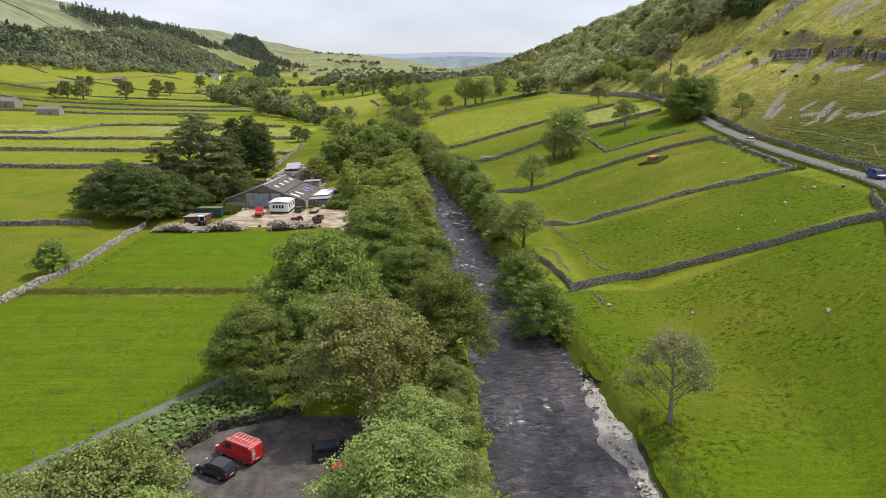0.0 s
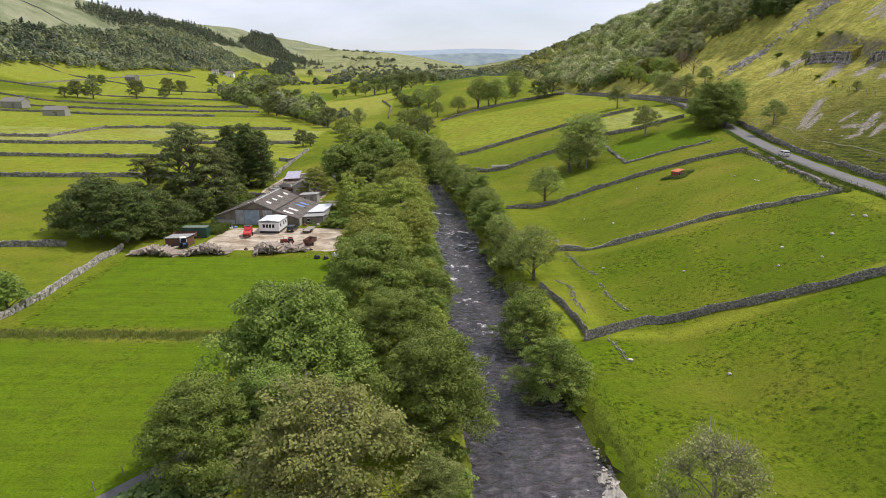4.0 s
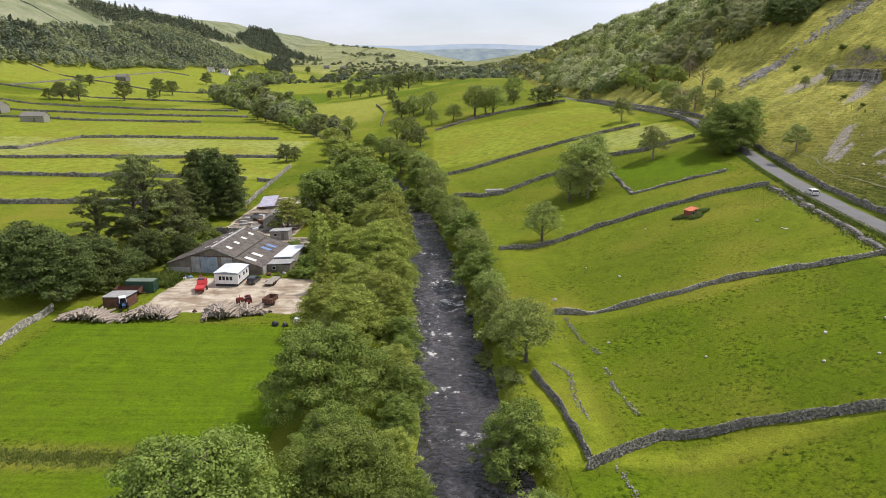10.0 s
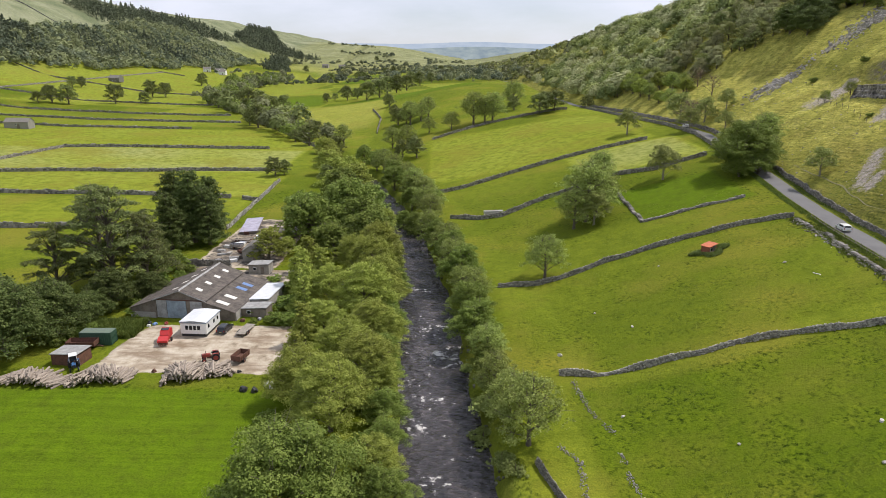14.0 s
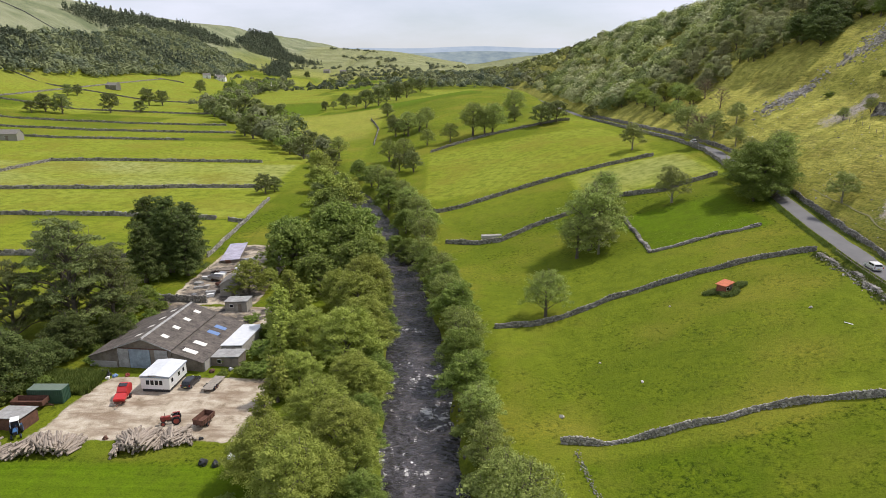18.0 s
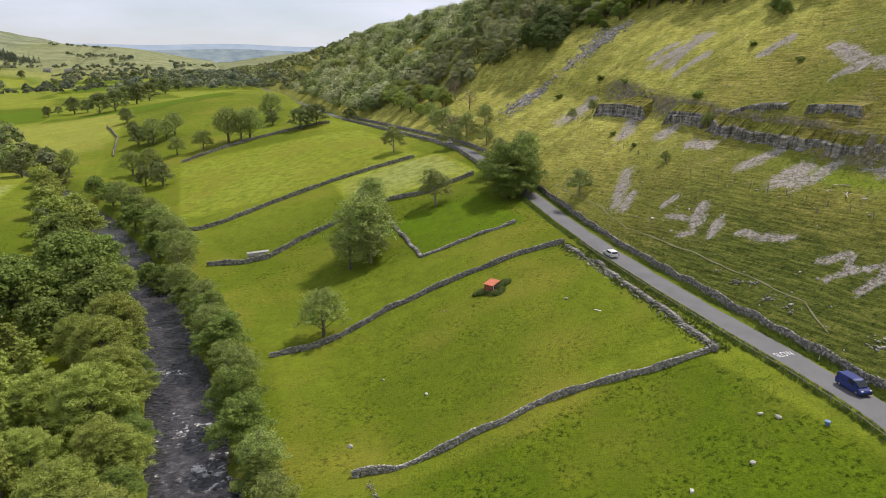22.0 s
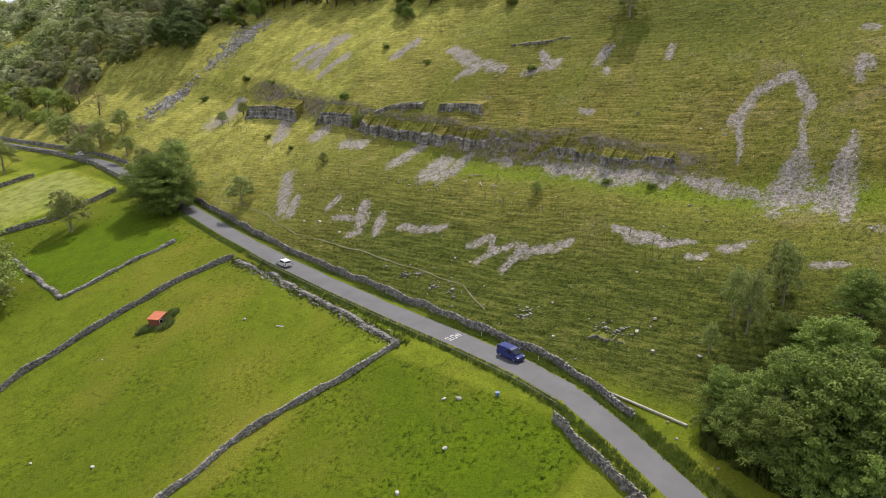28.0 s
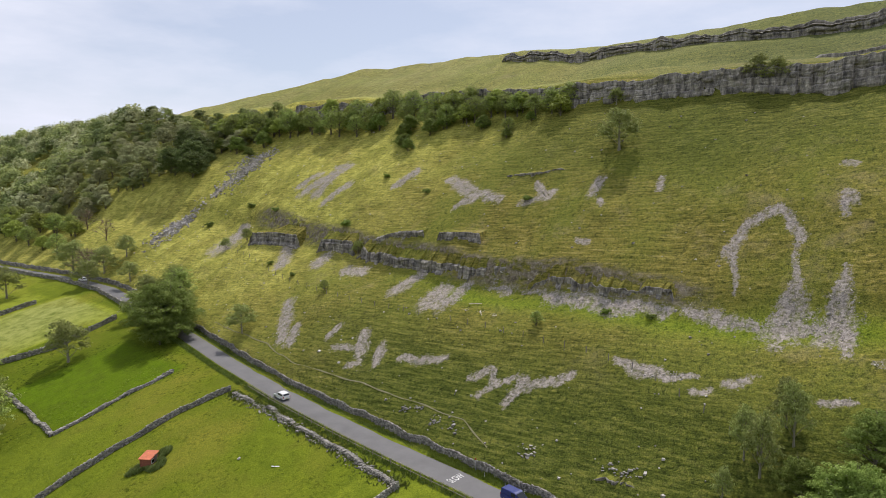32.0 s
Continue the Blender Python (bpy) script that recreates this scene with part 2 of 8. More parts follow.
def ground(x, y):
    x, y = np.asarray(x, float), np.asarray(y, float)
    rx, ox, oz = river_x(y), road_x(y), road_z(y)
    fall = np.interp(y, [-200, 0, 170, 500, 1200, 5000], [0, 0, 0.2, 2.5, 8, 20])
    side = x - rx
    left = fall + np.interp(-x - 20, LEFT_U, LEFT_Z) + 9 * rough(x, y, 210) * ease(-x, 380, 800)
    # valley floor between the river and the road
    start = rx + np.interp(y, [0, 100, 160, 230, 300, 600], [26, 27, 28, 26, 26, 40])
    k = np.clip((x - start) / np.maximum(ox - 4 - start, 1), 0, 1.0)
    right = fall + (oz - fall - 0.2) * (0.75 * k + 0.25 * k * k * (3 - 2 * k))
    right = right + 17 * np.exp(-(((x - 45) / 90) ** 2) - ((y - 690) / 170) ** 2) * ease(side, 10, 90) * (1 - ease(x, ox - 30, ox))
    z = np.where(side > 0, right, left)
    # the fells that close the head of the valley
    head = ease(y, 1700, 3600) * (120 - 0.05 * x + 8 * rough(x, y, 300)) * (1 - 0.75 * ease(x, -350, 350))
    z = z + np.logaddexp(0, (head - z) / 12) * 12 * ease(y, 1500, 2000)
    # hillside past the road
    foot = np.where(y < 126, np.interp(y, FOOT_Y, FOOT_X), ox + 3.2)
    u = x - foot
    up = np.interp(np.clip(u, 0, None), HILL_U, HILL_Z)
    soft = np.interp(np.clip(u, 0, None), [34, 37.4, 39.5, 54], [0, 1.3, -2.6, 0])
    up = up + soft * (1 - 0.6 * ease(y, 112, 150) * (1 - ease(y, 272, 288)))
    crest = np.interp(y, CREST_Y, CREST_Z) + 0.16 * np.clip(u - 100, 0, None)
    up = np.where(up > crest - 15, crest - 15 * np.exp(-np.clip(up - crest + 15, 0, None) / 15), up)
    wild = np.clip(u / 30, 0, 1)
    up = up + wild * (1.1 * rough(x, y, 14) + 2.0 * rough(x + 40, y, 45) + 0.3 * rough(x, y, 4))
    shelf = oz + 0.3 * np.clip(foot - ox - 3.2, 0, None)
    z = np.where(x > ox, oz + 0.3 * np.clip(x - ox - 3.2, 0, None), z)
    z = np.where(u > 0, shelf + up, z)
    z = z + (1 - wild) * 0.25 * rough(x, y, 17) * ease(np.abs(side), 8, 25) * ease(np.abs(x - ox), 3, 12)
    # the road bed
    bed = 1 - ease(np.abs(x - ox), 3.2, 5.5)
    z = z * (1 - bed) + oz * bed
    # the channel of the river
    half = river_half(y)
    depth = 1 - ease(np.abs(side) + 0.8 * rough(x, y, 5), half - 1.5, half + 1.8)
    z = z - depth * (3.4 + z - fall)
    far = ease(y, 3000, 4700)
    return z + far * (26 + 20 * rough(x, y, 420)) * ease(x, -300, 200)


# ---- shapes ----
def mesh_of(name, verts, faces, mat, smooth=False):
    me = bpy.data.meshes.new(name)
    me.from_pydata(verts if isinstance(verts, list) else verts.tolist(), [], faces if isinstance(faces, list) else faces.tolist())
    me.materials.append(mat)
    if smooth:
        me.polygons.foreach_set("use_smooth", [True] * len(me.polygons))
    me.update()
    return me


def thing(name, label, category, group="", at=(0, 0, 0), turn=0.0, kind=""):
    ob = new(name)
    ob.empty_display_size = 0.3
    ob.matrix_basis = pose(*at, 0, 0, turn)
    return tagged(ob, label, category, group, kind)


def child(name, me, parent, label=""):
    ob = new(name, me)
    ob.parent = parent
    return tagged(ob, label)


def part(name, bm, mat, parent, label="", smooth=False):
    """Links a bmesh as one mesh object under a thing or a part."""
    me = bpy.data.meshes.new(name)
    bm.to_mesh(me)
    bm.free()
    me.materials.append(mat)
    if smooth:
        me.polygons.foreach_set("use_smooth", [True] * len(me.polygons))
    return child(name, me, parent, label)


def block(*boxes, bevel=0.0):
    """A bmesh of boxes (x, y, z of the centre, then the three sizes, then optional turns in degrees), bevelled."""
    bm = bmesh.new()
    for x, y, z, sx, sy, sz, *turns in boxes:
        bmesh.ops.create_cube(bm, size=1, matrix=pose(x, y, z, *turns) @ Matrix.Diagonal((sx, sy, sz, 1)))
    if bevel:
        bmesh.ops.bevel(bm, geom=bm.edges[:], offset=bevel, segments=2, affect="EDGES", clamp_overlap=True)
    return bm


def rod(*ends, r=0.05, n=8, r2=None):
    """A bmesh of round bars between pairs of points."""
    bm = bmesh.new()
    for a, b in ends:
        a, b = Vector(a), Vector(b)
        m = Matrix.Translation((a + b) / 2) @ (b - a).to_track_quat("Z", "Y").to_matrix().to_4x4()
        bmesh.ops.create_cone(bm, cap_ends=True, segments=n, radius1=r, radius2=r if r2 is None else r2, depth=(b - a).length, matrix=m)
    return bm


def prism(profile, y0, y1, bevel=0.0):
    """A bmesh: a profile in x and z drawn out along y."""
    bm = bmesh.new()
    a = [bm.verts.new((x, y0, z)) for x, z in profile]
    b = [bm.verts.new((x, y1, z)) for x, z in profile]
    bm.faces.new(a)
    bm.faces.new(b[::-1])
    for k in range(len(a)):
        bm.faces.new((a[k], b[k], b[(k + 1) % len(a)], a[(k + 1) % len(a)])[::-1])
    bmesh.ops.recalc_face_normals(bm, faces=bm.faces[:])
    if bevel:
        bmesh.ops.bevel(bm, geom=bm.edges[:], offset=bevel, segments=2, affect="EDGES", clamp_overlap=True)
    return bm


CORNERS = np.array([(-1, -1, -1), (1, -1, -1), (1, 1, -1), (-1, 1, -1), (-1, -1, 1), (1, -1, 1), (1, 1, 1), (-1, 1, 1)]) * 0.5
SIDES = np.array([(0, 3, 2, 1), (4, 5, 6, 7), (0, 1, 5, 4), (1, 2, 6, 5), (2, 3, 7, 6), (3, 0, 4, 7)])


def rubble(place, size, yaw, rng, jitter=0.22):
    """Verts and faces of many uneven stones."""
    k = len(place)
    c = CORNERS[None] + rng.uniform(-jitter, jitter, (k, 8, 3))
    c = c * size[:, None, :]
    tip = rng.uniform(-0.2, 0.2, k)
    x, z = c[..., 0] - c[..., 2] * tip[:, None], c[..., 2] + c[..., 0] * tip[:, None]
    co, si = np.cos(yaw)[:, None], np.sin(yaw)[:, None]
    v = np.stack([x * co - c[..., 1] * si, x * si + c[..., 1] * co, z], -1) + place[:, None]
    f = SIDES[None] + 8 * np.arange(k)[:, None, None]
    return v.reshape(-1, 3), f.reshape(-1, 4)


def along(points, step):
    """Points at even steps along a line in plan, smoothed, and their headings."""
    p = np.array(points, float)
    run = np.r_[0, np.cumsum(np.hypot(*np.diff(p[:, :2], axis=0).T))]
    s = np.arange(0, run[-1] + 1e-6, step)
    q = np.stack([np.interp(s, run, p[:, k]) for k in range(2)], 1)
    d = np.gradient(q, axis=0) if len(q) > 1 else np.array([[1.0, 0.0]])
    return q, np.arctan2(d[:, 1], d[:, 0])


def dry_wall(points, height=1.3, seed=1, step=0.42, courses=3, thick=0.48, mat=None, gaps=0.0, name="stone_wall", label="grey dry-stone field wall with rough coping stones"):
    """A wall of stacked field stones that follows the ground."""
    rng = np.random.default_rng(seed)
    q, yaw = along(points, step)
    wob = 0.25 * rough(q[:, 0], q[:, 1], 3.0)
    q = q + np.stack([-np.sin(yaw), np.cos(yaw)], 1) * wob[:, None]
    h = height * (1 + 0.16 * rough(q[:, 0] + 9, q[:, 1], 2.2))
    if gaps:
        h = h * np.clip(0.9 + gaps * rough(q[:, 0], q[:, 1] + 5, 2.6), 0.18, 1.1)
    vs, fs, count = [], [], 0
    for k in range(courses + 1):
        top = k == courses
        n = len(q)
        pos = np.c_[q + rng.uniform(-0.1, 0.1, (n, 2)), ground(q[:, 0], q[:, 1])]
        each = h / (courses + 0.4)
        pos[:, 2] += each * (k + 0.5) - 0.12 * (k == 0) - (each * 0.2 if top else 0)
        size = np.stack([rng.uniform(0.9, 1.25, n) * step, thick * (1.15 - 0.14 * k) * rng.uniform(0.8, 1.15, n), each * rng.uniform(0.95, 1.25, n) * (rng.uniform(0.5, 1.5, n) if top else 1) + 0.24 * (k == 0)], 1)
        v, f = rubble(pos, size, yaw + rng.uniform(-0.2, 0.2, n), rng, 0.24)
        vs.append(v)
        fs.append(f + count)
        count += len(v)
    ob = new(name, mesh_of(name, np.concatenate(vs), np.concatenate(fs), mat or STONE))
    return tagged(ob, label, "stone wall", "field walls", "structure")


def tube(path, radii, n=6):
    """Verts and faces of a tapering tube."""
    path, vs, fs = [Vector(p) for p in path], [], []
    for k, (p, r) in enumerate(zip(path, radii)):
        way = (path[min(k + 1, len(path) - 1)] - path[max(k - 1, 0)]).normalized()
        q = way.to_track_quat("Z", "Y")
        vs += [tuple(p + q @ Vector((r * math.cos(a), r * math.sin(a), 0))) for a in (2 * math.pi * j / n for j in range(n))]
        if k:
            o = len(vs) - 2 * n
            fs += [(o + j, o + (j + 1) % n, o + n + (j + 1) % n, o + n + j) for j in range(n)]
    fs.append(tuple(range(len(vs) - n, len(vs))))
    return vs, fs


def crown_leaves(lobes, count, size, rng, thick=0.35, droop=0.0):
    """Many small leaf sprays on and in the lobes of a crown. Lobes: centre and radii."""
    lobes = np.array(lobes, float)
    area = lobes[:, 3] * lobes[:, 4] + lobes[:, 4] * lobes[:, 5]
    pick = rng.choice(len(lobes), count, p=area / area.sum())
    n = rng.normal(size=(count, 3))
    n /= np.linalg.norm(n, axis=1)[:, None]
    n[:, 2] = np.where(rng.random(count) < 0.7, np.abs(n[:, 2]), n[:, 2])
    depth = 1 - thick * rng.random(count) ** 1.5 + 0.12 * rng.normal(size=count)
    # clumps: leaves gather round a few twigs of each lobe
    knot = np.sin(n[:, 0] * 7 + pick) + np.sin(n[:, 1] * 8 + pick * 2) + np.sin(n[:, 2] * 7.5 + pick * 3)
    depth = depth + 0.06 * knot
    p = lobes[pick, :3] + n * depth[:, None] * lobes[pick, 3:6]
    p[:, 2] -= droop * (1 - n[:, 2])
    face = n * 0.9 + rng.normal(size=(count, 3)) * 0.45 + (0, 0, 0.45)
    face /= np.linalg.norm(face, axis=1)[:, None]
    side = np.cross(face, rng.normal(size=(count, 3)))
    side /= np.linalg.norm(side, axis=1)[:, None]
    other = np.cross(face, side)
    s = size * rng.uniform(0.55, 1.25, (count, 1))
    a, b = side * s * 0.5, other * s * 0.36
    v = np.stack([p - a, p - b * 0.9 + a * 0.1, p + a, p + b + a * 0.1], 1).reshape(-1, 3)
    return v, np.arange(4 * count).reshape(-1, 4)


def tree_kind(seed, high, spread, count, leaf, mat, bark, base=0.22, lobes=13, shape="dome", thick=0.35, bough=1.0, twigs=0):
    """The trunk and crown meshes of one kind of tree."""
    rng = np.random.default_rng(seed)
    boughs, blobs = [], []
    trunk_r = 0.028 * high * (0.8 if shape == "pine" else 1)
    lean = rng.uniform(-0.03, 0.03, 2) * high
    stem = [(lean[0] * s, lean[1] * s, high * s * (0.9 if shape == "pine" else 0.68)) for s in (-0.03, 0.15, 0.4, 0.7, 1)]
    boughs.append((stem, [trunk_r * f for f in (1.35, 1, 0.75, 0.45, 0.15)]))
    for k in range(lobes):
        a = k * 2.4 + rng.uniform(-0.4, 0.4)
        f = (k + 0.5) / lobes
        if shape == "dome":
            z = high * (base + 0.16 + (0.86 - base - 0.2) * f)
            reach = spread * (1.0 - 0.75 * f ** 1.8) * rng.uniform(0.55, 0.85)
            r = spread * rng.uniform(0.34, 0.5)
            flat = 0.8
        elif shape == "tall":
            z = high * (base + 0.08 + (0.9 - base - 0.08) * f)
            reach = spread * (0.65 - 0.45 * f) * rng.uniform(0.5, 1)
            r = spread * rng.uniform(0.35, 0.5) * (1.1 - 0.5 * f)
            flat = 1.25
        elif shape == "pine":
            z = high * (base + (0.93 - base) * f)
            reach = spread * (1.0 - 0.7 * f ** 1.5) * rng.uniform(0.45, 1.05)
            r = spread * rng.uniform(0.24, 0.4)
            flat = 0.34
        elif shape == "spire":
            z = high * (0.08 + 0.9 * f)
            reach = spread * (1 - f) * 0.55
            r = spread * (1.02 - f) * 0.6
            flat = 0.8
        else:
            z = high * rng.uniform(0.08, 0.52)
            reach = spread * rng.uniform(0.2, 0.7)
            r = spread * rng.uniform(0.35, 0.5)
            flat = 0.75
        c = (reach * math.cos(a) + lean[0] * f, reach * math.sin(a) + lean[1] * f, z)
        blobs.append((*c, r, r, r * flat))
        low = max(0.06, min(z - reach * 0.7, high * 0.6) / high)
        t = min(1, low / 0.68)
        boughs.append(([(lean[0] * t, lean[1] * t, low * high), (c[0] * 0.5, c[1] * 0.5, (low * high + z) / 2 + 0.1 * reach), (c[0] * 0.95, c[1] * 0.95, z), (c[0] * 1.15, c[1] * 1.15, z + r * 0.5)], [bough * trunk_r * g for g in (0.42, 0.28, 0.15, 0.04)]))
        for j in range(twigs or (3 if bough > 0.9 else 7)):
            w = Vector(rng.normal(size=3)).normalized() * r * 0.95
            w.z = abs(w.z)
            boughs.append(([(c[0] * 0.8, c[1] * 0.8, z - 0.1 * r), (c[0] + w.x * 0.5, c[1] + w.y * 0.5, z + w.z * 0.4), (c[0] + w.x, c[1] + w.y, z + w.z)], [bough * trunk_r * g for g in (0.13, 0.08, 0.02)]))
    vs, fs = [], []
    for path, radii in boughs:
        v, f = tube(path, radii, 7 if path is stem else 5)
        fs += [tuple(i + len(vs) for i in g) for g in f]
        vs += v
    wood = mesh_of("trunk", vs, fs, bark, True)
    if shape != "spire":
        tufts = []
        for bx, by, bz, br, _, bh in blobs:
            core = 0.25 if shape == "pine" else 0.6
            tufts.append((bx, by, bz - 0.1 * bh, br * core, br * core, bh * core))
            for j in range(15):
                w = rng.normal(size=3)
                w /= np.linalg.norm(w)
                w[2] = abs(w[2]) * 1.05 - 0.35
                g, out = br * rng.uniform(0.17, 0.4), rng.uniform(0.6, 1.16)
                tufts.append((bx + w[0] * br * out, by + w[1] * br * out, bz + w[2] * bh * out - 0.05 * br * out, g * 1.1, g * 1.1, g * rng.uniform(0.42, 0.75)))
        blobs = tufts
    v, f = crown_leaves(blobs, count, leaf, rng, thick)
    return wood, mesh_of("crown", v, f, mat)


def plant(kind, x, y, scale=1.0, turn=0.0, label="", name="tree", category="tree", group="", sink=0.15, wide=1.0):
    ob = thing(name, label, category, group)
    ob.matrix_basis = pose(x, y, float(ground(x, y)) - sink, 0, 0, turn) @ Matrix.Diagonal((scale * wide, scale * wide, scale, 1))
    child("trunk", kind[0], ob)
    child("crown", kind[1], ob)
    return ob


# ---- ground ----
def graded(low, high, fine, core, grow):
    """Grid lines: steps of fine between the two ends of core, growing outwards."""
    a = list(np.arange(core[0], core[1] + 1e-6, fine))
    step = fine
    while a[-1] < high:
        step = min(step * grow, 130)
        a.append(a[-1] + step)
    step = fine
    while a[0] > low:
        step = min(step * grow, 130)
        a.insert(0, a[0] - step)
    return np.array(a)


GX = np.unique(np.r_[graded(-2600, 2600, 2.0, (-90, 180), 1.06), np.arange(-24, 34, 1.0), np.arange(105, 172, 1.0)])
GY = np.unique(np.r_[graded(-500, 4850, 2.0, (-10, 320), 1.05), np.arange(84, 292, 1.0)])
X, Y = np.meshgrid(GX, GY)
Z = ground(X, Y)
nx, ny = len(GX), len(GY)
idx = np.arange(nx * ny).reshape(ny, nx)
quads = np.stack([idx[:-1, :-1], idx[:-1, 1:], idx[1:, 1:], idx[1:, :-1]], -1).reshape(-1, 4)

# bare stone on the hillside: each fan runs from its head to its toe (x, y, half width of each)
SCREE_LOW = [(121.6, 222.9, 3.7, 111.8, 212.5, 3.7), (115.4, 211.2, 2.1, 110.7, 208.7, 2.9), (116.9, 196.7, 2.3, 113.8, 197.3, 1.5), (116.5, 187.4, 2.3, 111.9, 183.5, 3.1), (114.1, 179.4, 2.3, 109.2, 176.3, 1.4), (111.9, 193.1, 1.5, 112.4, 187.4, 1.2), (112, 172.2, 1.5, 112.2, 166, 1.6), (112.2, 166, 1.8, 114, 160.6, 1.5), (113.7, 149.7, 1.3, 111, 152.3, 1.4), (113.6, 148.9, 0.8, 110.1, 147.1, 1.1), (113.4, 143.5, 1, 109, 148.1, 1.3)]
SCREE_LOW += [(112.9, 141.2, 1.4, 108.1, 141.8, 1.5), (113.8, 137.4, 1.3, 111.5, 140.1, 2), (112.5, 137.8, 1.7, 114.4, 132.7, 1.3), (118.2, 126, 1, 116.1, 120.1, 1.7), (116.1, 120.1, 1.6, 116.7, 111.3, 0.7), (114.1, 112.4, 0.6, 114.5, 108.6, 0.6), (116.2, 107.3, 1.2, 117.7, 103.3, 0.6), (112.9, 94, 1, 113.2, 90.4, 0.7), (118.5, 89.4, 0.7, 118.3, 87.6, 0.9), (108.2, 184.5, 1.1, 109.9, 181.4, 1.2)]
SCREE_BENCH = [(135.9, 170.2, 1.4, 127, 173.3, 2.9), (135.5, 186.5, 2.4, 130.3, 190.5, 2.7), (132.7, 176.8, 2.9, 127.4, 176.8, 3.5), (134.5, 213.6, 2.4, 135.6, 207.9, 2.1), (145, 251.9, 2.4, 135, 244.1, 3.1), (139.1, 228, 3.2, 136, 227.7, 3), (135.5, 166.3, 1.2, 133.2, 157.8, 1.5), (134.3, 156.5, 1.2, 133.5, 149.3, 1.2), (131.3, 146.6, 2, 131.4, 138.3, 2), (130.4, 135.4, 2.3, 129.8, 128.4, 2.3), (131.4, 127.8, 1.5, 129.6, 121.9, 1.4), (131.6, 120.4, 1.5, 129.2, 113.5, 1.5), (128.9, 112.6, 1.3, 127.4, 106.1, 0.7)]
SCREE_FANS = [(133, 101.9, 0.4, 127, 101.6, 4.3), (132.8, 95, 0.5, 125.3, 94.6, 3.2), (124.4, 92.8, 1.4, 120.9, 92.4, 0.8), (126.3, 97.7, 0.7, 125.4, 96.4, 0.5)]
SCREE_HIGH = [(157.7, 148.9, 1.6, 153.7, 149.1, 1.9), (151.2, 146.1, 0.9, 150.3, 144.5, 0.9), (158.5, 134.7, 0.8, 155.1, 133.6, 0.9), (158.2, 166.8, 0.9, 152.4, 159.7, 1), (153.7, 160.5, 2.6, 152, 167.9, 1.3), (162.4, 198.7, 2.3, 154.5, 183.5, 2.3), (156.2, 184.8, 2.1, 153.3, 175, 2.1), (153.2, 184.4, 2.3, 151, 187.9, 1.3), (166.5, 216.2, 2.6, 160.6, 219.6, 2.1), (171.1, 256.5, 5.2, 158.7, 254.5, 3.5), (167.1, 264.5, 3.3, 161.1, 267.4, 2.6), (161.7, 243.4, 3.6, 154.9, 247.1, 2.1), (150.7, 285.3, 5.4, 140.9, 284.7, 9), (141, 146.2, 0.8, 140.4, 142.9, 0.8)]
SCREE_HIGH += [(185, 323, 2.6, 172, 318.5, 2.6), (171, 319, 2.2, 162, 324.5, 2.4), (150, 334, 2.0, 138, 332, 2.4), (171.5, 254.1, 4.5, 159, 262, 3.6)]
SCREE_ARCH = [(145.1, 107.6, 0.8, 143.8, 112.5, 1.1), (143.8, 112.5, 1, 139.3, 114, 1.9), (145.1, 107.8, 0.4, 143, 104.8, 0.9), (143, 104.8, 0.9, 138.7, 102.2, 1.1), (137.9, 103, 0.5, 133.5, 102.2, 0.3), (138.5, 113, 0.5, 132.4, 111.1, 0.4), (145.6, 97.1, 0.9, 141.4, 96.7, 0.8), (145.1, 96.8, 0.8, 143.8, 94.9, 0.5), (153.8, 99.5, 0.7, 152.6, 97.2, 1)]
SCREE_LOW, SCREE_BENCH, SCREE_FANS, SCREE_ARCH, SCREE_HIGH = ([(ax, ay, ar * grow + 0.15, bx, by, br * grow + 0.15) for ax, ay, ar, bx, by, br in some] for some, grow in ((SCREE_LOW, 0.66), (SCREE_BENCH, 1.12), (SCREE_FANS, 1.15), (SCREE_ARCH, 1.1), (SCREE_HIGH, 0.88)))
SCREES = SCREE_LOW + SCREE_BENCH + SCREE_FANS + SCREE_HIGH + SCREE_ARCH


def patches(x, y, some, shift=0.6):
    """How deep inside one of the fans a place lies, in half widths."""
    out = np.full_like(x, -1.0)
    wx, wy = x + shift * rough(x, y, 1.9), y + shift * rough(y + 7, x, 2.3)
    for ax, ay, ar, bx, by, br in some:
        near = np.hypot(wx - (ax + bx) / 2, wy - (ay + by) / 2) < 26
        dx, dy = (bx - ax), (by - ay)
        s = np.clip(((wx[near] - ax) * dx + (wy[near] - ay) * dy) / (dx * dx + dy * dy), 0, 1)
        r = ar + (br - ar) * s
        d = np.hypot(wx[near] - ax - s * dx, wy[near] - ay - s * dy)
        out[near] = np.maximum(out[near], 0.9 - d / (r + 0.2))
    return np.clip(0.5 + out, 0, 1.5)


foot = np.where(Y < 126, np.interp(Y, FOOT_Y, FOOT_X), road_x(Y) + 3.2)
side = X - river_x(Y)
wild = np.maximum(ease(X - foot, -1.5, 2.5), np.maximum(ease(-X + 40 * rough(X, Y, 120), 480, 680), ease(Y + 200 * rough(X, Y, 150), 1700, 2500)))
hay = ease(X, -150, -130) * (1 - ease(X, -52, -40)) * ease(Y + 0.25 * X, 505, 520) * (1 - ease(Y - 0.1 * X, 715, 735))
wild = np.maximum(wild, 0.4 * hay)
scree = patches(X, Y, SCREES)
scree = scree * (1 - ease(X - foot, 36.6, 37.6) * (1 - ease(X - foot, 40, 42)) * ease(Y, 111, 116))
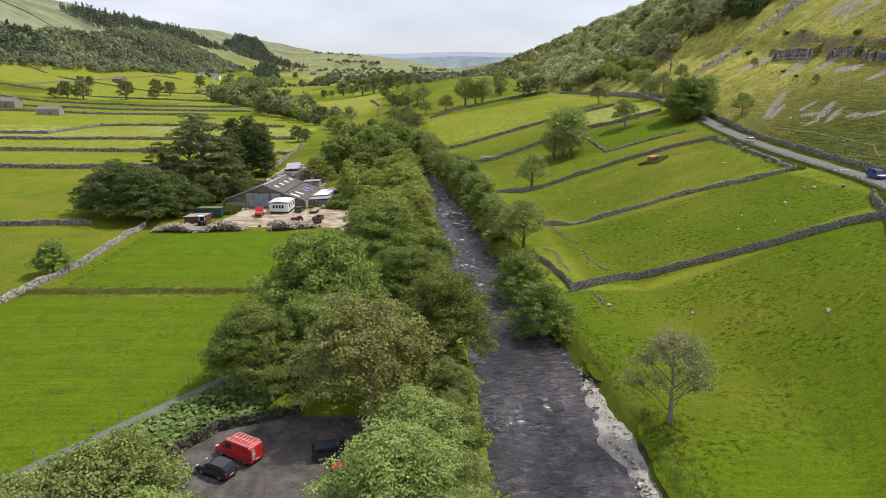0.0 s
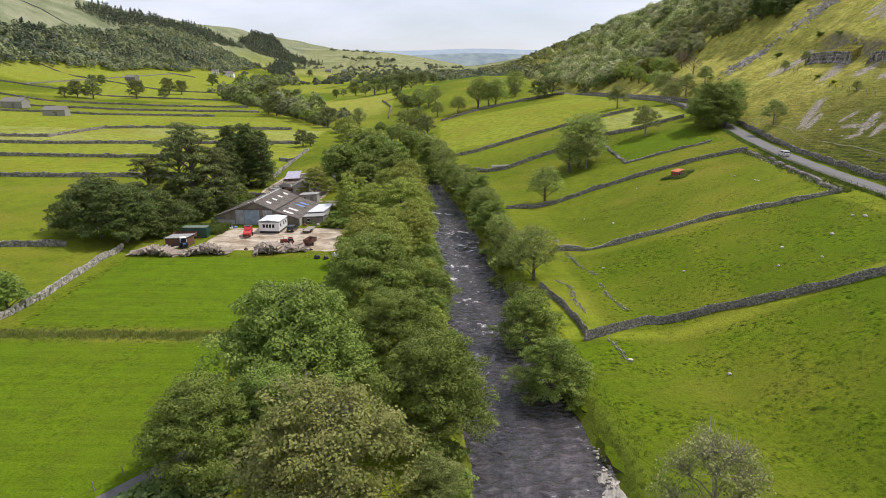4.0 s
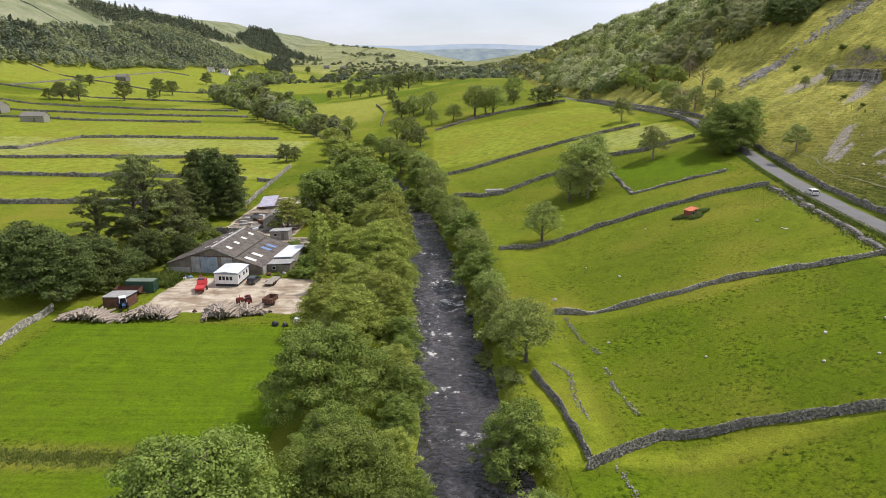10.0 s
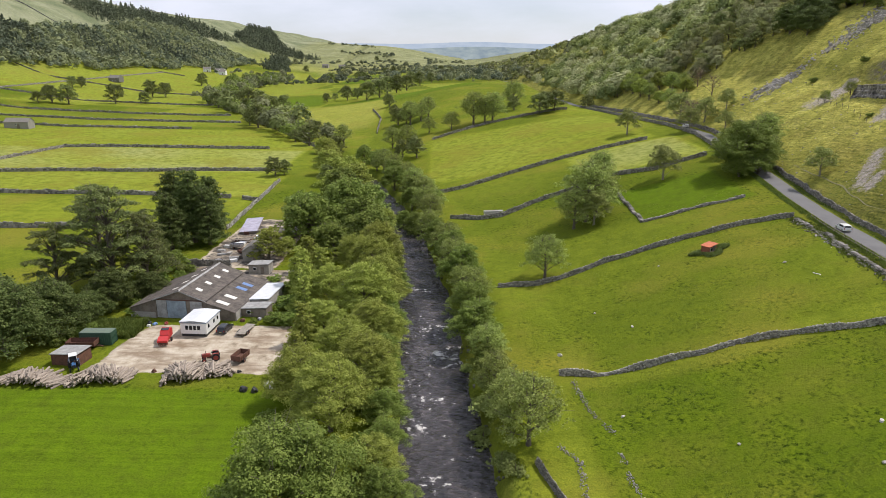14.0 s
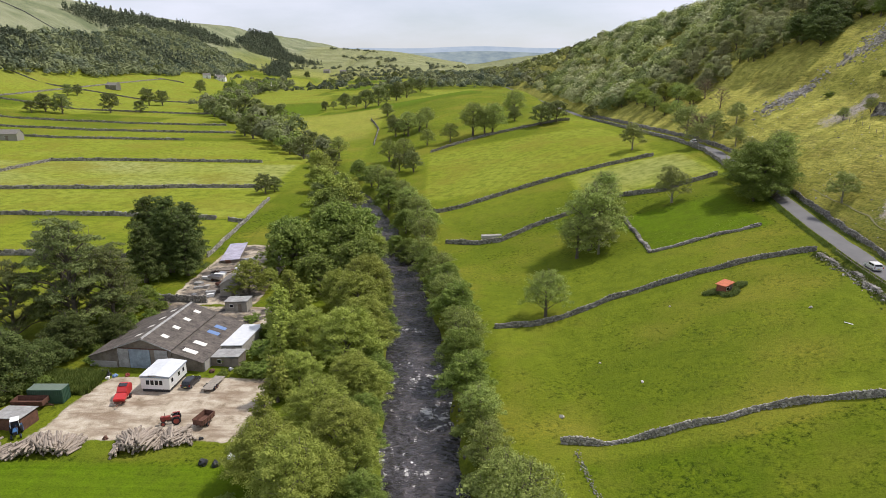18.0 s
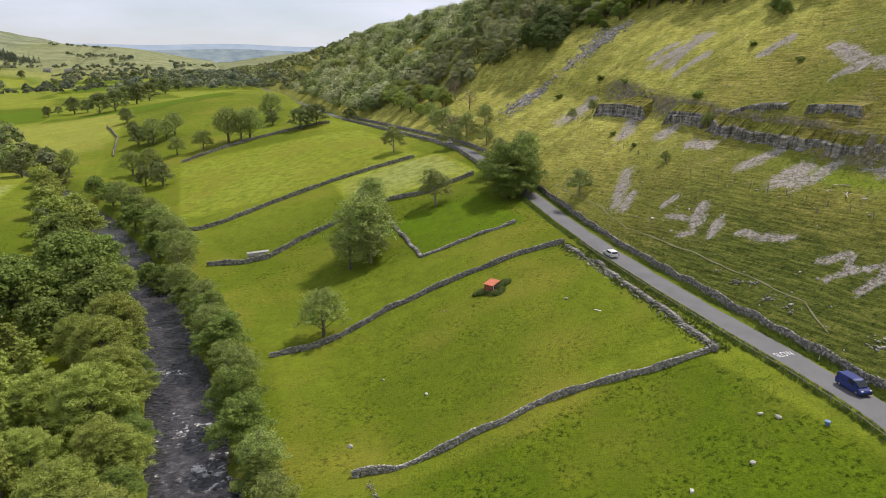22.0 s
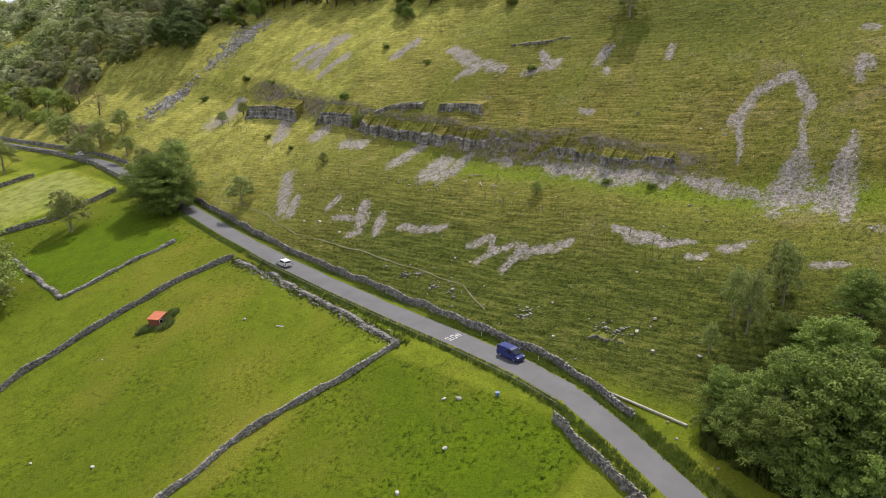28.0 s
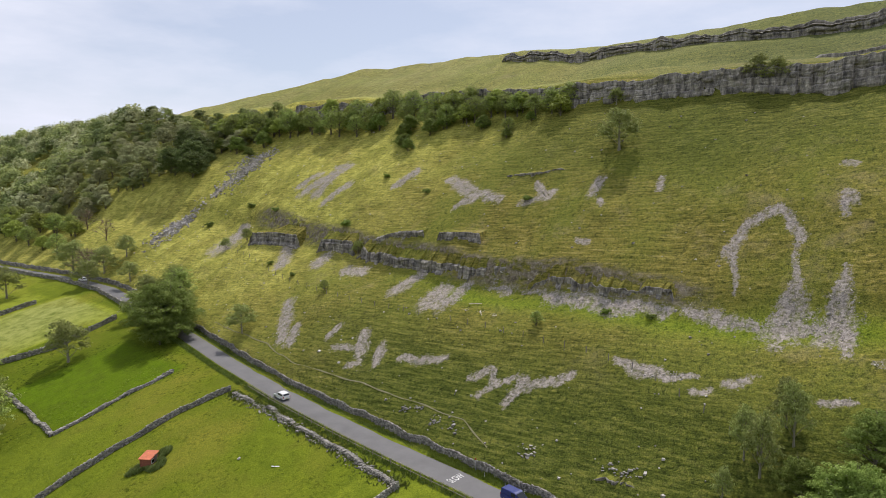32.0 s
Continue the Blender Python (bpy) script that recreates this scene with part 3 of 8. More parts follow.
# trampled or stony ground: the farm yard, the car park
yard = ease(10 - np.abs(X + 36 - 0.12 * (Y - 167)) * 0.55, 0, 1.6) * ease(11.5 - np.abs(Y - 166), 0, 2.5)
yard = np.maximum(yard, ease(4.5 - np.abs(X + 53), 0, 1.5) * ease(38 - np.abs(Y - 222), 0, 4))
yard = np.maximum(yard, ease(12 - np.abs(X + 46), 0, 1.5) * ease(28 - np.abs(Y - 240), 0, 4))
yard = np.maximum(yard, ease(13 - np.abs(X + 42), 0, 1.5) * ease(9 - np.abs(Y - 205), 0, 3))
park = ease(10.5 - np.abs(X + 15.5), 0, 1.5) * ease(12.0 - np.abs(Y - 53), 0, 1.5)
park = np.maximum(park, 0.5 * yard * ease(Y, 197, 204))
# the mown strips of the valley floor: each field has its own green
tone = 0.5 + 0.14 * rough(X, Y, 160) + 0.08 * rough(X, Y, 37) + 0.16 * np.sign(np.sin(X / 47 + Y / 300) * np.sin(Y / 62 - X / 260)) * ease(Y, 600, 700)
# some tones are also shifted to paint in sun, haze and cloud shade
for y0, y1, x0, x1, v in ((150, 251, -400, -70, 0.52), (251, 300, -400, -62, 0.6), (300, 352, -400, -62, 0.72), (352, 433, -420, -70, 0.86), (433, 530, -420, -70, 0.68), (109, 152, -67, -14, 0.22), (50, 107, -90, -24, 0.24), (204, 226, 20, 92, 0.49), (226, 262, 62, 96, 0.23), (330, 440, 0, 100, 0.68), (440, 660, -40, 80, 0.5), (545, 722, -140, -40, 0.72), (108, 152, 28, 84, 0.33), (40, 107, 20, 75, 0.29), (155, 203, 20, 90, 0.48), (780, 1500, -700, -200, 0.7), (284, 328, 58, 106, 0.83)):
    inside = ease(X, x0, x0 + 3) * (1 - ease(X, x1 - 3, x1)) * ease(Y, y0, y0 + 3) * (1 - ease(Y, y1 - 3, y1))
    tone = tone * (1 - inside) + inside * (v + 0.06 * rough(X, Y, 23))
bank = (1 - ease(np.abs(side), river_half(Y) + 0.5, river_half(Y) + 4)) * (np.abs(side) < 40)
rank = np.clip(bank * 0.4 + 0.8 * np.exp(-((Y - 107.8 - 0.6 * rough(X, Y, 9)) / 1.6) ** 2) * (X < -12) * (X > -72), 0, 1)
ground_mesh = mesh_of("ground", np.stack([X, Y, Z], -1).reshape(-1, 3), quads, None, True)
for key, value in (("wild", wild), ("scree", scree), ("yard", yard), ("park", park), ("tone", tone), ("rank", rank), ("hazed_moor", np.maximum(np.maximum(ease(-X, 430, 640), 0.8 * ease(Y, 1500, 2700)), 0.28 * ease(X - foot + 6 * rough(X, Y, 12), 97, 108))), ("low", np.maximum((1 - ease(X - foot + 4 * rough(X, Y, 23), 14, 34)) * (1 - ease(Y + 12 * rough(Y, X, 31), 175, 235)), 0.8 * ease(X - foot + 5 * rough(X, Y, 21), 52, 80) * (1 - ease(Y + 14 * rough(Y, X, 27), 150, 240)) * (1 - 0.8 * ease(X - foot, 98, 104) * (1 - ease(X - foot, 118, 128))))), ("step", ease(X - foot, 36.4, 37.6) * (1 - ease(X - foot, 39.2, 40.6)) * ease(Y, 113, 122) * (1 - ease(Y, 272, 284)) * (X - foot > 0)), ("lush", 1.0 * np.exp(-((X - foot - 33.5 + 1.5 * rough(X, Y, 19)) / 2.6) ** 2) * (1 - ease(Y, 165, 200))), ("sunlit_gold", ease(Y + 0.5 * X + 25 * rough(X, Y, 40), 240, 335) * (1 - 0.6 * ease(X - foot, 98, 116)))):
    ground_mesh.attributes.new(key, "FLOAT", "POINT").data.foreach_set("value", value.ravel().astype(np.float32))


def ground_material():
    m, n, l, b = material("turf", 0.95)
    b.inputs["Specular IOR Level"].default_value = 0.04

    def attr(name):
        a = n.new("ShaderNodeAttribute")
        a.attribute_name = name
        return a.outputs["Fac"]

    where = n.new("ShaderNodeTexCoord").outputs["Object"]
    big, mid, fine, blade = (noise_node(n, l, s, d, 0.65, where) for s, d in ((0.035, 4), (0.28, 5), (1.3, 6), (3.6, 4)))
    # pasture: lush to pale, with tufts
    turf = ramp_node(n, l, attr("tone"), [(0.2, (0.1, 0.164, 0.006)), (0.34, (0.092, 0.133, 0.007)), (0.45, (0.112, 0.145, 0.0105)), (0.62, (0.2, 0.238, 0.02)), (0.8, (0.258, 0.292, 0.04)), (1.0, (0.33, 0.33, 0.15))])
    turf = mix_node(n, l, ramp_node(n, l, mid, [(0.42, (0, 0, 0)), (0.68, (0.7, 0.7, 0.7))]), turf, (0.08, 0.115, 0.009))
    dry = sum_node(n, l, "MULTIPLY", ramp_node(n, l, big, [(0.47, (0, 0, 0)), (0.66, (0.7, 0.7, 0.7))]), ramp_node(n, l, attr("tone"), [(0.24, (0, 0, 0)), (0.42, (1, 1, 1))]))
    turf = mix_node(n, l, dry, turf, (0.2, 0.19, 0.026))
    tuft = ramp_node(n, l, fine, [(0.34, (0.28, 0.33, 0.4)), (0.45, (0.92, 0.94, 0.95)), (0.66, (1.4, 1.3, 1.1))])
    ragged = sum_node(n, l, "MULTIPLY", ramp_node(n, l, noise_node(n, l, 0.13, 4, 0.6, where), [(0.4, (0.12, 0.12, 0.12)), (0.58, (1, 1, 1))]), ramp_node(n, l, attr("tone"), [(0.25, (0.3, 0.3, 0.3)), (0.3, (1, 1, 1)), (0.42, (1, 1, 1)), (0.52, (0.3, 0.3, 0.3))]))
    turf = mix_node(n, l, ragged, turf, tuft, "MULTIPLY")
    turf = mix_node(n, l, 0.42, turf, ramp_node(n, l, blade, [(0.33, (0.45, 0.48, 0.5)), (0.5, (1, 1, 1)), (0.68, (1.45, 1.4, 1.3))]), "MULTIPLY")
    clump = ramp_node(n, l, noise_node(n, l, 1.0, 3, 0.55, where), [(0.58, (1, 1, 1)), (0.66, (0.4, 0.48, 0.45))])
    turf = mix_node(n, l, ragged, turf, clump, "MULTIPLY")
    mown = noise_node(n, l, 1.0, 4, 0.6, where, (0.06, 1.3, 1))
    turf = mix_node(n, l, sum_node(n, l, "MULTIPLY", ramp_node(n, l, attr("tone"), [(0.25, (1, 1, 1)), (0.3, (0.15, 0.15, 0.15))]), 0.4), turf, ramp_node(n, l, mown, [(0.35, (0.7, 0.72, 0.7)), (0.65, (1.25, 1.22, 1.2))]), "MULTIPLY")
    # rough hill grass, with faint terraces trodden along the slope
    bend = n.new("ShaderNodeMapping")
    bend.inputs["Rotation"].default_value = (0, 0, -0.09)
    l.new(where, bend.inputs["Vector"])
    steps = noise_node(n, l, 0.8, 6, 0.66, bend.outputs["Vector"], (2.0, 0.15, 2.4))
    hill = ramp_node(n, l, steps, [(0.34, (0.083, 0.083, 0.019)), (0.46, (0.15, 0.14, 0.032)), (0.56, (0.21, 0.187, 0.045)), (0.68, (0.325, 0.274, 0.098))])
    hill = mix_node(n, l, ramp_node(n, l, noise_node(n, l, 0.04, 5, 0.6, where), [(0.42, (0, 0, 0)), (0.62, (0.75, 0.75, 0.75))]), hill, (0.15, 0.172, 0.03))
    hill = mix_node(n, l, ramp_node(n, l, noise_node(n, l, 0.11, 6, 0.72, where), [(0.55, (0, 0, 0)), (0.72, (0.65, 0.65, 0.65))]), hill, (0.25, 0.205, 0.11))
    green = ramp_node(n, l, steps, [(0.36, (0.045, 0.058, 0.011)), (0.5, (0.083, 0.101, 0.019)), (0.66, (0.155, 0.161, 0.037))])
    hill = mix_node(n, l, attr("low"), hill, green)
    hill = mix_node(n, l, attr("lush"), hill, mix_node(n, l, mid, (0.12, 0.18, 0.014), (0.19, 0.22, 0.03)))
    # bleached gold grass, brightened further to paint in a sunlit patch
    hill = mix_node(n, l, sum_node(n, l, "MULTIPLY", attr("sunlit_gold"), ramp_node(n, l, noise_node(n, l, 0.09, 6, 0.7, where), [(0.35, (0.25, 0.25, 0.25)), (0.6, (0.88, 0.88, 0.88))])), hill, ramp_node(n, l, mix_node(n, l, 0.55, steps, mid), [(0.38, (0.205, 0.216, 0.038)), (0.62, (0.53, 0.5, 0.125))]))
    # haze painted into the far moor's grey-green; lightly used on the upper slope too
    hazed_moor = ramp_node(n, l, noise_node(n, l, 0.012, 7, 0.7, where), [(0.35, (0.118, 0.142, 0.078)), (0.5, (0.185, 0.206, 0.122)), (0.65, (0.255, 0.266, 0.175))])
    hill = mix_node(n, l, attr("hazed_moor"), hill, hazed_moor)
    hill = mix_node(n, l, 0.75, hill, tuft, "MULTIPLY")
    hill = mix_node(n, l, 0.5, hill, ramp_node(n, l, blade, [(0.34, (0.25, 0.28, 0.3)), (0.48, (0.95, 0.95, 0.95)), (0.66, (1.75, 1.65, 1.5))]), "MULTIPLY")
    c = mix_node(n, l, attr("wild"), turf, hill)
    c = mix_node(n, l, sum_node(n, l, "MULTIPLY", attr("rank"), ramp_node(n, l, mid, [(0.3, (0.3, 0.3, 0.3)), (0.6, (1, 1, 1))])), c, mix_node(n, l, fine, (0.08, 0.12, 0.02), (0.17, 0.18, 0.045)))
    # the broken step across the slope
    rock = ramp_node(n, l, noise_node(n, l, 1.1, 7, 0.75, where), [(0.35, (0.082, 0.07, 0.05)), (0.5, (0.2, 0.168, 0.122)), (0.66, (0.38, 0.33, 0.265))])
    c = mix_node(n, l, sum_node(n, l, "MULTIPLY", attr("step"), ramp_node(n, l, noise_node(n, l, 0.7, 6, 0.7, where, (1, 0.5, 1)), [(0.4, (0, 0, 0)), (0.54, (1, 1, 1))])), c, rock)
    # bare stone breaks through in ragged shapes
    edge = sum_node(n, l, "ADD", attr("scree"), sum_node(n, l, "MULTIPLY", sum_node(n, l, "SUBTRACT", mix_node(n, l, 0.45, noise_node(n, l, 0.5, 8, 0.75, where, (1, 1, 1)), noise_node(n, l, 2.2, 5, 0.7, where)), 0.5), 3.6))
    stony = ramp_node(n, l, edge, [(0.58, (0, 0, 0)), (0.95, (1, 1, 1))])
    vor = n.new("ShaderNodeTexVoronoi")
    vor.inputs["Scale"].default_value = 3.4
    l.new(where, vor.inputs["Vector"])
    stone = mix_node(n, l, 0.6, ramp_node(n, l, noise_node(n, l, 0.9, 6, 0.7, where), [(0.3, (0.18, 0.157, 0.138)), (0.7, (0.48, 0.42, 0.37))]), ramp_node(n, l, vor.outputs["Color"], [(0.1, (0.12, 0.104, 0.092)), (0.9, (0.55, 0.485, 0.43))]))
    stony = sum_node(n, l, "MULTIPLY", stony, ramp_node(n, l, noise_node(n, l, 0.9, 6, 0.7, where), [(0.36, (0.3, 0.3, 0.3)), (0.52, (1, 1, 1))]))
    c = mix_node(n, l, stony, c, stone)
    sand = ramp_node(n, l, noise_node(n, l, 0.35, 6, 0.7, where), [(0.32, (0.22, 0.175, 0.12)), (0.48, (0.44, 0.375, 0.285)), (0.68, (0.58, 0.52, 0.42))])
    smear = ramp_node(n, l, noise_node(n, l, 0.34, 5, 0.62, where, (0.3, 1.1, 1)), [(0.47, (0, 0, 0)), (0.62, (0.85, 0.85, 0.85))])
    sand = mix_node(n, l, smear, sand, (0.235, 0.175, 0.12))
    c = mix_node(n, l, ramp_node(n, l, sum_node(n, l, "ADD", attr("yard"), sum_node(n, l, "MULTIPLY", sum_node(n, l, "SUBTRACT", mid, 0.5), 1.2)), [(0.42, (0, 0, 0)), (0.6, (1, 1, 1))]), c, sand)
    tar = ramp_node(n, l, noise_node(n, l, 0.4, 6, 0.7, where), [(0.35, (0.06, 0.055, 0.05)), (0.7, (0.17, 0.15, 0.13))])
    c = mix_node(n, l, ramp_node(n, l, sum_node(n, l, "ADD", attr("park"), sum_node(n, l, "MULTIPLY", sum_node(n, l, "SUBTRACT", mid, 0.5), 0.8)), [(0.42, (0, 0, 0)), (0.55, (1, 1, 1))]), c, tar)
    l.new(c, b.inputs["Base Color"])
    bump_node(n, l, b, mix_node(n, l, 0.5, fine, blade), 0.9, 0.3)
    return m


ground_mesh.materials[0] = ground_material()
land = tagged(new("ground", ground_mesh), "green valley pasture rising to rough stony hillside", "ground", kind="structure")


# ---- river ----
def ribbon(name, ys, centre, half, height, cells, mat, label, kind="structure", category=""):
    """A strip that runs up the valley."""
    s = np.linspace(-1, 1, cells + 1)
    x = centre[:, None] + s[None] * half[:, None]
    y = np.repeat(ys[:, None], cells + 1, 1)
    z = height(x, y)
    k = np.arange(x.size).reshape(x.shape)
    f = np.stack([k[:-1, :-1], k[:-1, 1:], k[1:, 1:], k[1:, :-1]], -1).reshape(-1, 4)
    return tagged(new(name, mesh_of(name, np.stack([x, y, z], -1).reshape(-1, 3), f, mat, True)), label, category or name, kind=kind)


def water_level(x, y):
    fall = np.interp(y, [-200, 0, 170, 500, 1200, 5000], [0, 0, 0.2, 2.5, 8, 20])
    rapid = np.exp(-((y - 165) / 28) ** 2)
    return fall - 2.35 + 0.1 * rough(x + 0.3 * y, y * 0.8, 1.5) + 0.09 * rapid * rough(x + 3, y, 0.7) + 0.05 * rough(x - 0.4 * y, y, 0.55)


def water_material():
    m, n, l, b = material("peaty river water", 0.07)
    where = n.new("ShaderNodeTexCoord").outputs["Object"]
    flow = noise_node(n, l, 0.8, 6, 0.62, where, (1.1, 0.8, 1))
    chop = noise_node(n, l, 1.0, 3.0, 0.5, where, (0.7, 1.35, 1))
    deep = ramp_node(n, l, noise_node(n, l, 0.12, 4, 0.6, where, (1.5, 0.5, 1)), [(0.35, (0.026, 0.024, 0.026)), (0.7, (0.082, 0.075, 0.078))])
    sep = n.new("ShaderNodeSeparateXYZ")
    l.new(where, sep.inputs[0])
    fast = n.new("ShaderNodeMapRange")
    fast.inputs["From Min"].default_value, fast.inputs["From Max"].default_value = 215, 165
    l.new(sep.outputs["Y"], fast.inputs["Value"])
    slow = n.new("ShaderNodeMapRange")
    slow.inputs["From Min"].default_value, slow.inputs["From Max"].default_value = 95, 150
    l.new(sep.outputs["Y"], slow.inputs["Value"])
    quick = sum_node(n, l, "MULTIPLY", fast.outputs[0], slow.outputs[0])
    crest = sum_node(n, l, "ADD", sum_node(n, l, "MULTIPLY", flow, 0.55), sum_node(n, l, "MULTIPLY", noise_node(n, l, 0.8, 9, 0.75, where, (0.55, 1.1, 1)), 0.55))
    riffle = sum_node(n, l, "SUBTRACT", noise_node(n, l, 0.075, 2, 0.5, where, (0.8, 1.6, 1)), 0.62)
    crest = sum_node(n, l, "ADD", crest, sum_node(n, l, "MULTIPLY", quick, 0.07))
    crest = sum_node(n, l, "ADD", crest, sum_node(n, l, "MULTIPLY", riffle, 0.55))
    foam = ramp_node(n, l, crest, [(0.655, (0, 0, 0)), (0.73, (0.85, 0.85, 0.85))])
    # ripple glints and dark troughs painted into the water's base colour
    deep = mix_node(n, l, 0.7, deep, ramp_node(n, l, mix_node(n, l, 0.5, flow, chop), [(0.4, (0.6, 0.6, 0.6)), (0.52, (1, 1, 1)), (0.64, (2.3, 2.2, 2.2))]), "MULTIPLY")
    l.new(mix_node(n, l, foam, deep, (0.75, 0.73, 0.7)), b.inputs["Base Color"])
    l.new(sum_node(n, l, "ADD", sum_node(n, l, "MULTIPLY", foam, 0.7), 0.04), b.inputs["Roughness"])
    bump_node(n, l, b, mix_node(n, l, 0.15, chop, flow), 1.0, 1.25)
    return m


WATER_Y = np.r_[np.r_[np.arange(-120, 30, 1.5), np.arange(30, 290, 0.3), np.arange(290, 330, 1.0)], np.arange(330, 1500, 12.0)]
ribbon("water", WATER_Y, river_x(WATER_Y), river_half(WATER_Y) + 2.5, water_level, 64, water_material(), "dark peaty river water with white riffles", category="river")

# ---- road ----
ROAD_S = np.r_[np.arange(40, 330, 2.0), np.arange(330, 1200, 15.0)]
ribbon("road", ROAD_S, road_x(ROAD_S), np.full(len(ROAD_S), 2.5), lambda x, y: road_z(y) + 0.05 - 0.012 * np.abs(x - road_x(y)) ** 2 * 0.6, 6, ASPHALT, "narrow grey asphalt country road")


# ---- field walls ----
def tumbled(points, seed, left=1.0):
    """What is left of a wall: loose stones in short heaps along its line."""
    rng = np.random.default_rng(seed)
    q, yaw = along(points, 0.09)
    heap = rough(q[:, 0] * 3, q[:, 1] + seed, 3.4) + 0.4 * rough(q[:, 1], q[:, 0], 1.0) + 0.25 * left
    some = heap > -0.62 + 0.5 * rng.random(len(heap))
    q, yaw, heap = q[some], yaw[some], heap[some]
    n = len(q)
    p = q + rng.normal(0, 0.26, (n, 2))
    s = rng.uniform(0.08, 0.24, (n, 1)) * (1, 0.75, 0.6)
    z = ground(p[:, 0], p[:, 1]) + 0.08 + np.clip(heap, 0, 0.7) * rng.random(n) * 0.5 * left
    v, f = rubble(np.c_[p, z], s, yaw + rng.normal(0, 0.5, n), rng, 0.24)
    return tagged(new("tumbled_wall", mesh_of("tumbled_wall", v, f, STONE)), "loose stones left of a fallen dry-stone wall", "stone wall", "field walls", "structure")


dry_wall([(24.6, 105.5), (30, 109), (35.5, 112), (45.5, 111.4), (54, 108.8), (62.5, 106), (70, 103.8), (75, 101)], 1.3, 1, step=0.23, courses=7)
dry_wall([(25.3, 107.5), (24.8, 113), (24.2, 118), (22.9, 125), (21, 130)], 1.2, 2, step=0.23, courses=7, gaps=0.25)
tumbled([(28.3, 106.5), (28.6, 103), (28.9, 99)], 3)
dry_wall([(28.6, 155.4), (39.3, 154.6), (49, 154.8), (58, 154.7), (66.5, 153), (75, 149.5), (86, 147.4)], 1.0, 4, step=0.25, courses=5, thick=0.56, gaps=0.5, mat=LICHEN_STONE, label="pale lichened dry-stone wall with a tumbled top")
tumbled([(30.3, 153), (31.2, 143.5), (33.5, 137.2)], 5)
tumbled([(24.8, 134.1), (27.2, 130.5), (26.4, 124), (27.1, 117)], 6, 0.6)
tumbled([(33.2, 132.8), (33.1, 125), (34.4, 118)], 7, 0.6)
dry_wall([(21.7, 199.8), (37, 202.5), (48.8, 206.5), (60, 207.6), (73, 208), (82, 208), (92.8, 206)], 1.1, 8, step=0.34, courses=4)
dry_wall([(92, 203.5), (91.8, 189.5), (89.6, 178), (88.7, 166), (86.9, 154.5), (86, 148)], 0.42, 9, step=0.26, courses=3, thick=0.9, gaps=1.6, label="half-collapsed dry-stone wall beside the road")
dry_wall([(65, 262), (64.4, 245), (63.4, 227.5), (70.6, 227.2), (80, 228.3), (91, 228.6)], 0.6, 10, thick=0.9, gaps=0.8, label="half-collapsed dry-stone field wall")
dry_wall([(11, 268), (28, 264.6), (39.8, 272.4), (55, 278), (69.5, 282), (82, 276), (101, 282)], 1.3, 11, step=0.55)
dry_wall([(-2.3, 310), (16, 314), (36, 322), (60, 327), (94, 328)], 1.3, 12, step=0.6)
dry_wall([(2, 443), (34, 461), (88, 482)], 1.3, 13, step=0.9)
dry_wall([(-37.5, 499), (-40, 557), (-53, 620)], 1.3, 14, step=1.0)
dry_wall([(float(road_x(y)) + 4.4, y) for y in range(108, 268, 6)], 1.15, 15, step=0.3, courses=4, label="grey dry-stone wall along the far side of the road")
dry_wall([(float(road_x(y)) + 4.4, y) for y in range(268, 540, 14)], 1.3, 16, step=0.8, label="grey dry-stone wall along the road")
dry_wall([(float(road_x(y)) - 4.0, y) for y in range(262, 540, 14)], 1.2, 17, step=0.8, label="grey dry-stone wall along the road")
dry_wall([(70, 92.5), (76.1, 103), (79, 109.5), (82.4, 116)], 1.3, 18, step=0.3, courses=5)
for seed, line in enumerate([[(-330, 252), (-133, 250.5), (-106, 252), (-84, 251)], [(-330, 303), (-167, 302), (-100, 302), (-74, 299.6)], [(-68.5, 297.4), (-62, 294)], [(-400, 340), (-197, 347), (-73, 361.5)], [(-300, 374), (-217, 377), (-212, 429.7), (-95, 436)], [(-420, 535), (-295, 533), (-177, 530)], [(-420, 585), (-311, 583), (-154, 578)], [(-600, 735), (-455, 739), (-235, 750)], [(-900, 1260), (-790, 1252), (-442, 1211)], [(-430, 640), (-300, 640), (-180, 636)], [(-700, 900), (-430, 905), (-290, 890)], [(-640, 735), (-700, 1100)], [(-455, 739), (-480, 1215)]]):
    dry_wall(line, 1.35, 30 + seed, step=0.9 if seed < 5 else 1.8, courses=2, thick=0.55)
dry_wall([(-60.5, 253), (-62, 295), (-63.7, 335)], 1.2, 50, step=0.6, mat=LICHEN_STONE, label="pale dry-stone wall beside a grassy lane")
dry_wall([(-76, 85), (-71.5, 98), (-69.7, 113), (-68.5, 123.3), (-69.6, 136), (-70.4, 147), (-70.2, 157)], 1.2, 51, step=0.32, courses=4, mat=PALE_STONE, label="pale dry-stone wall at the meadow's edge")
dry_wall([(-135, 155), (-105, 156.7), (-84, 159)], 1.2, 52)


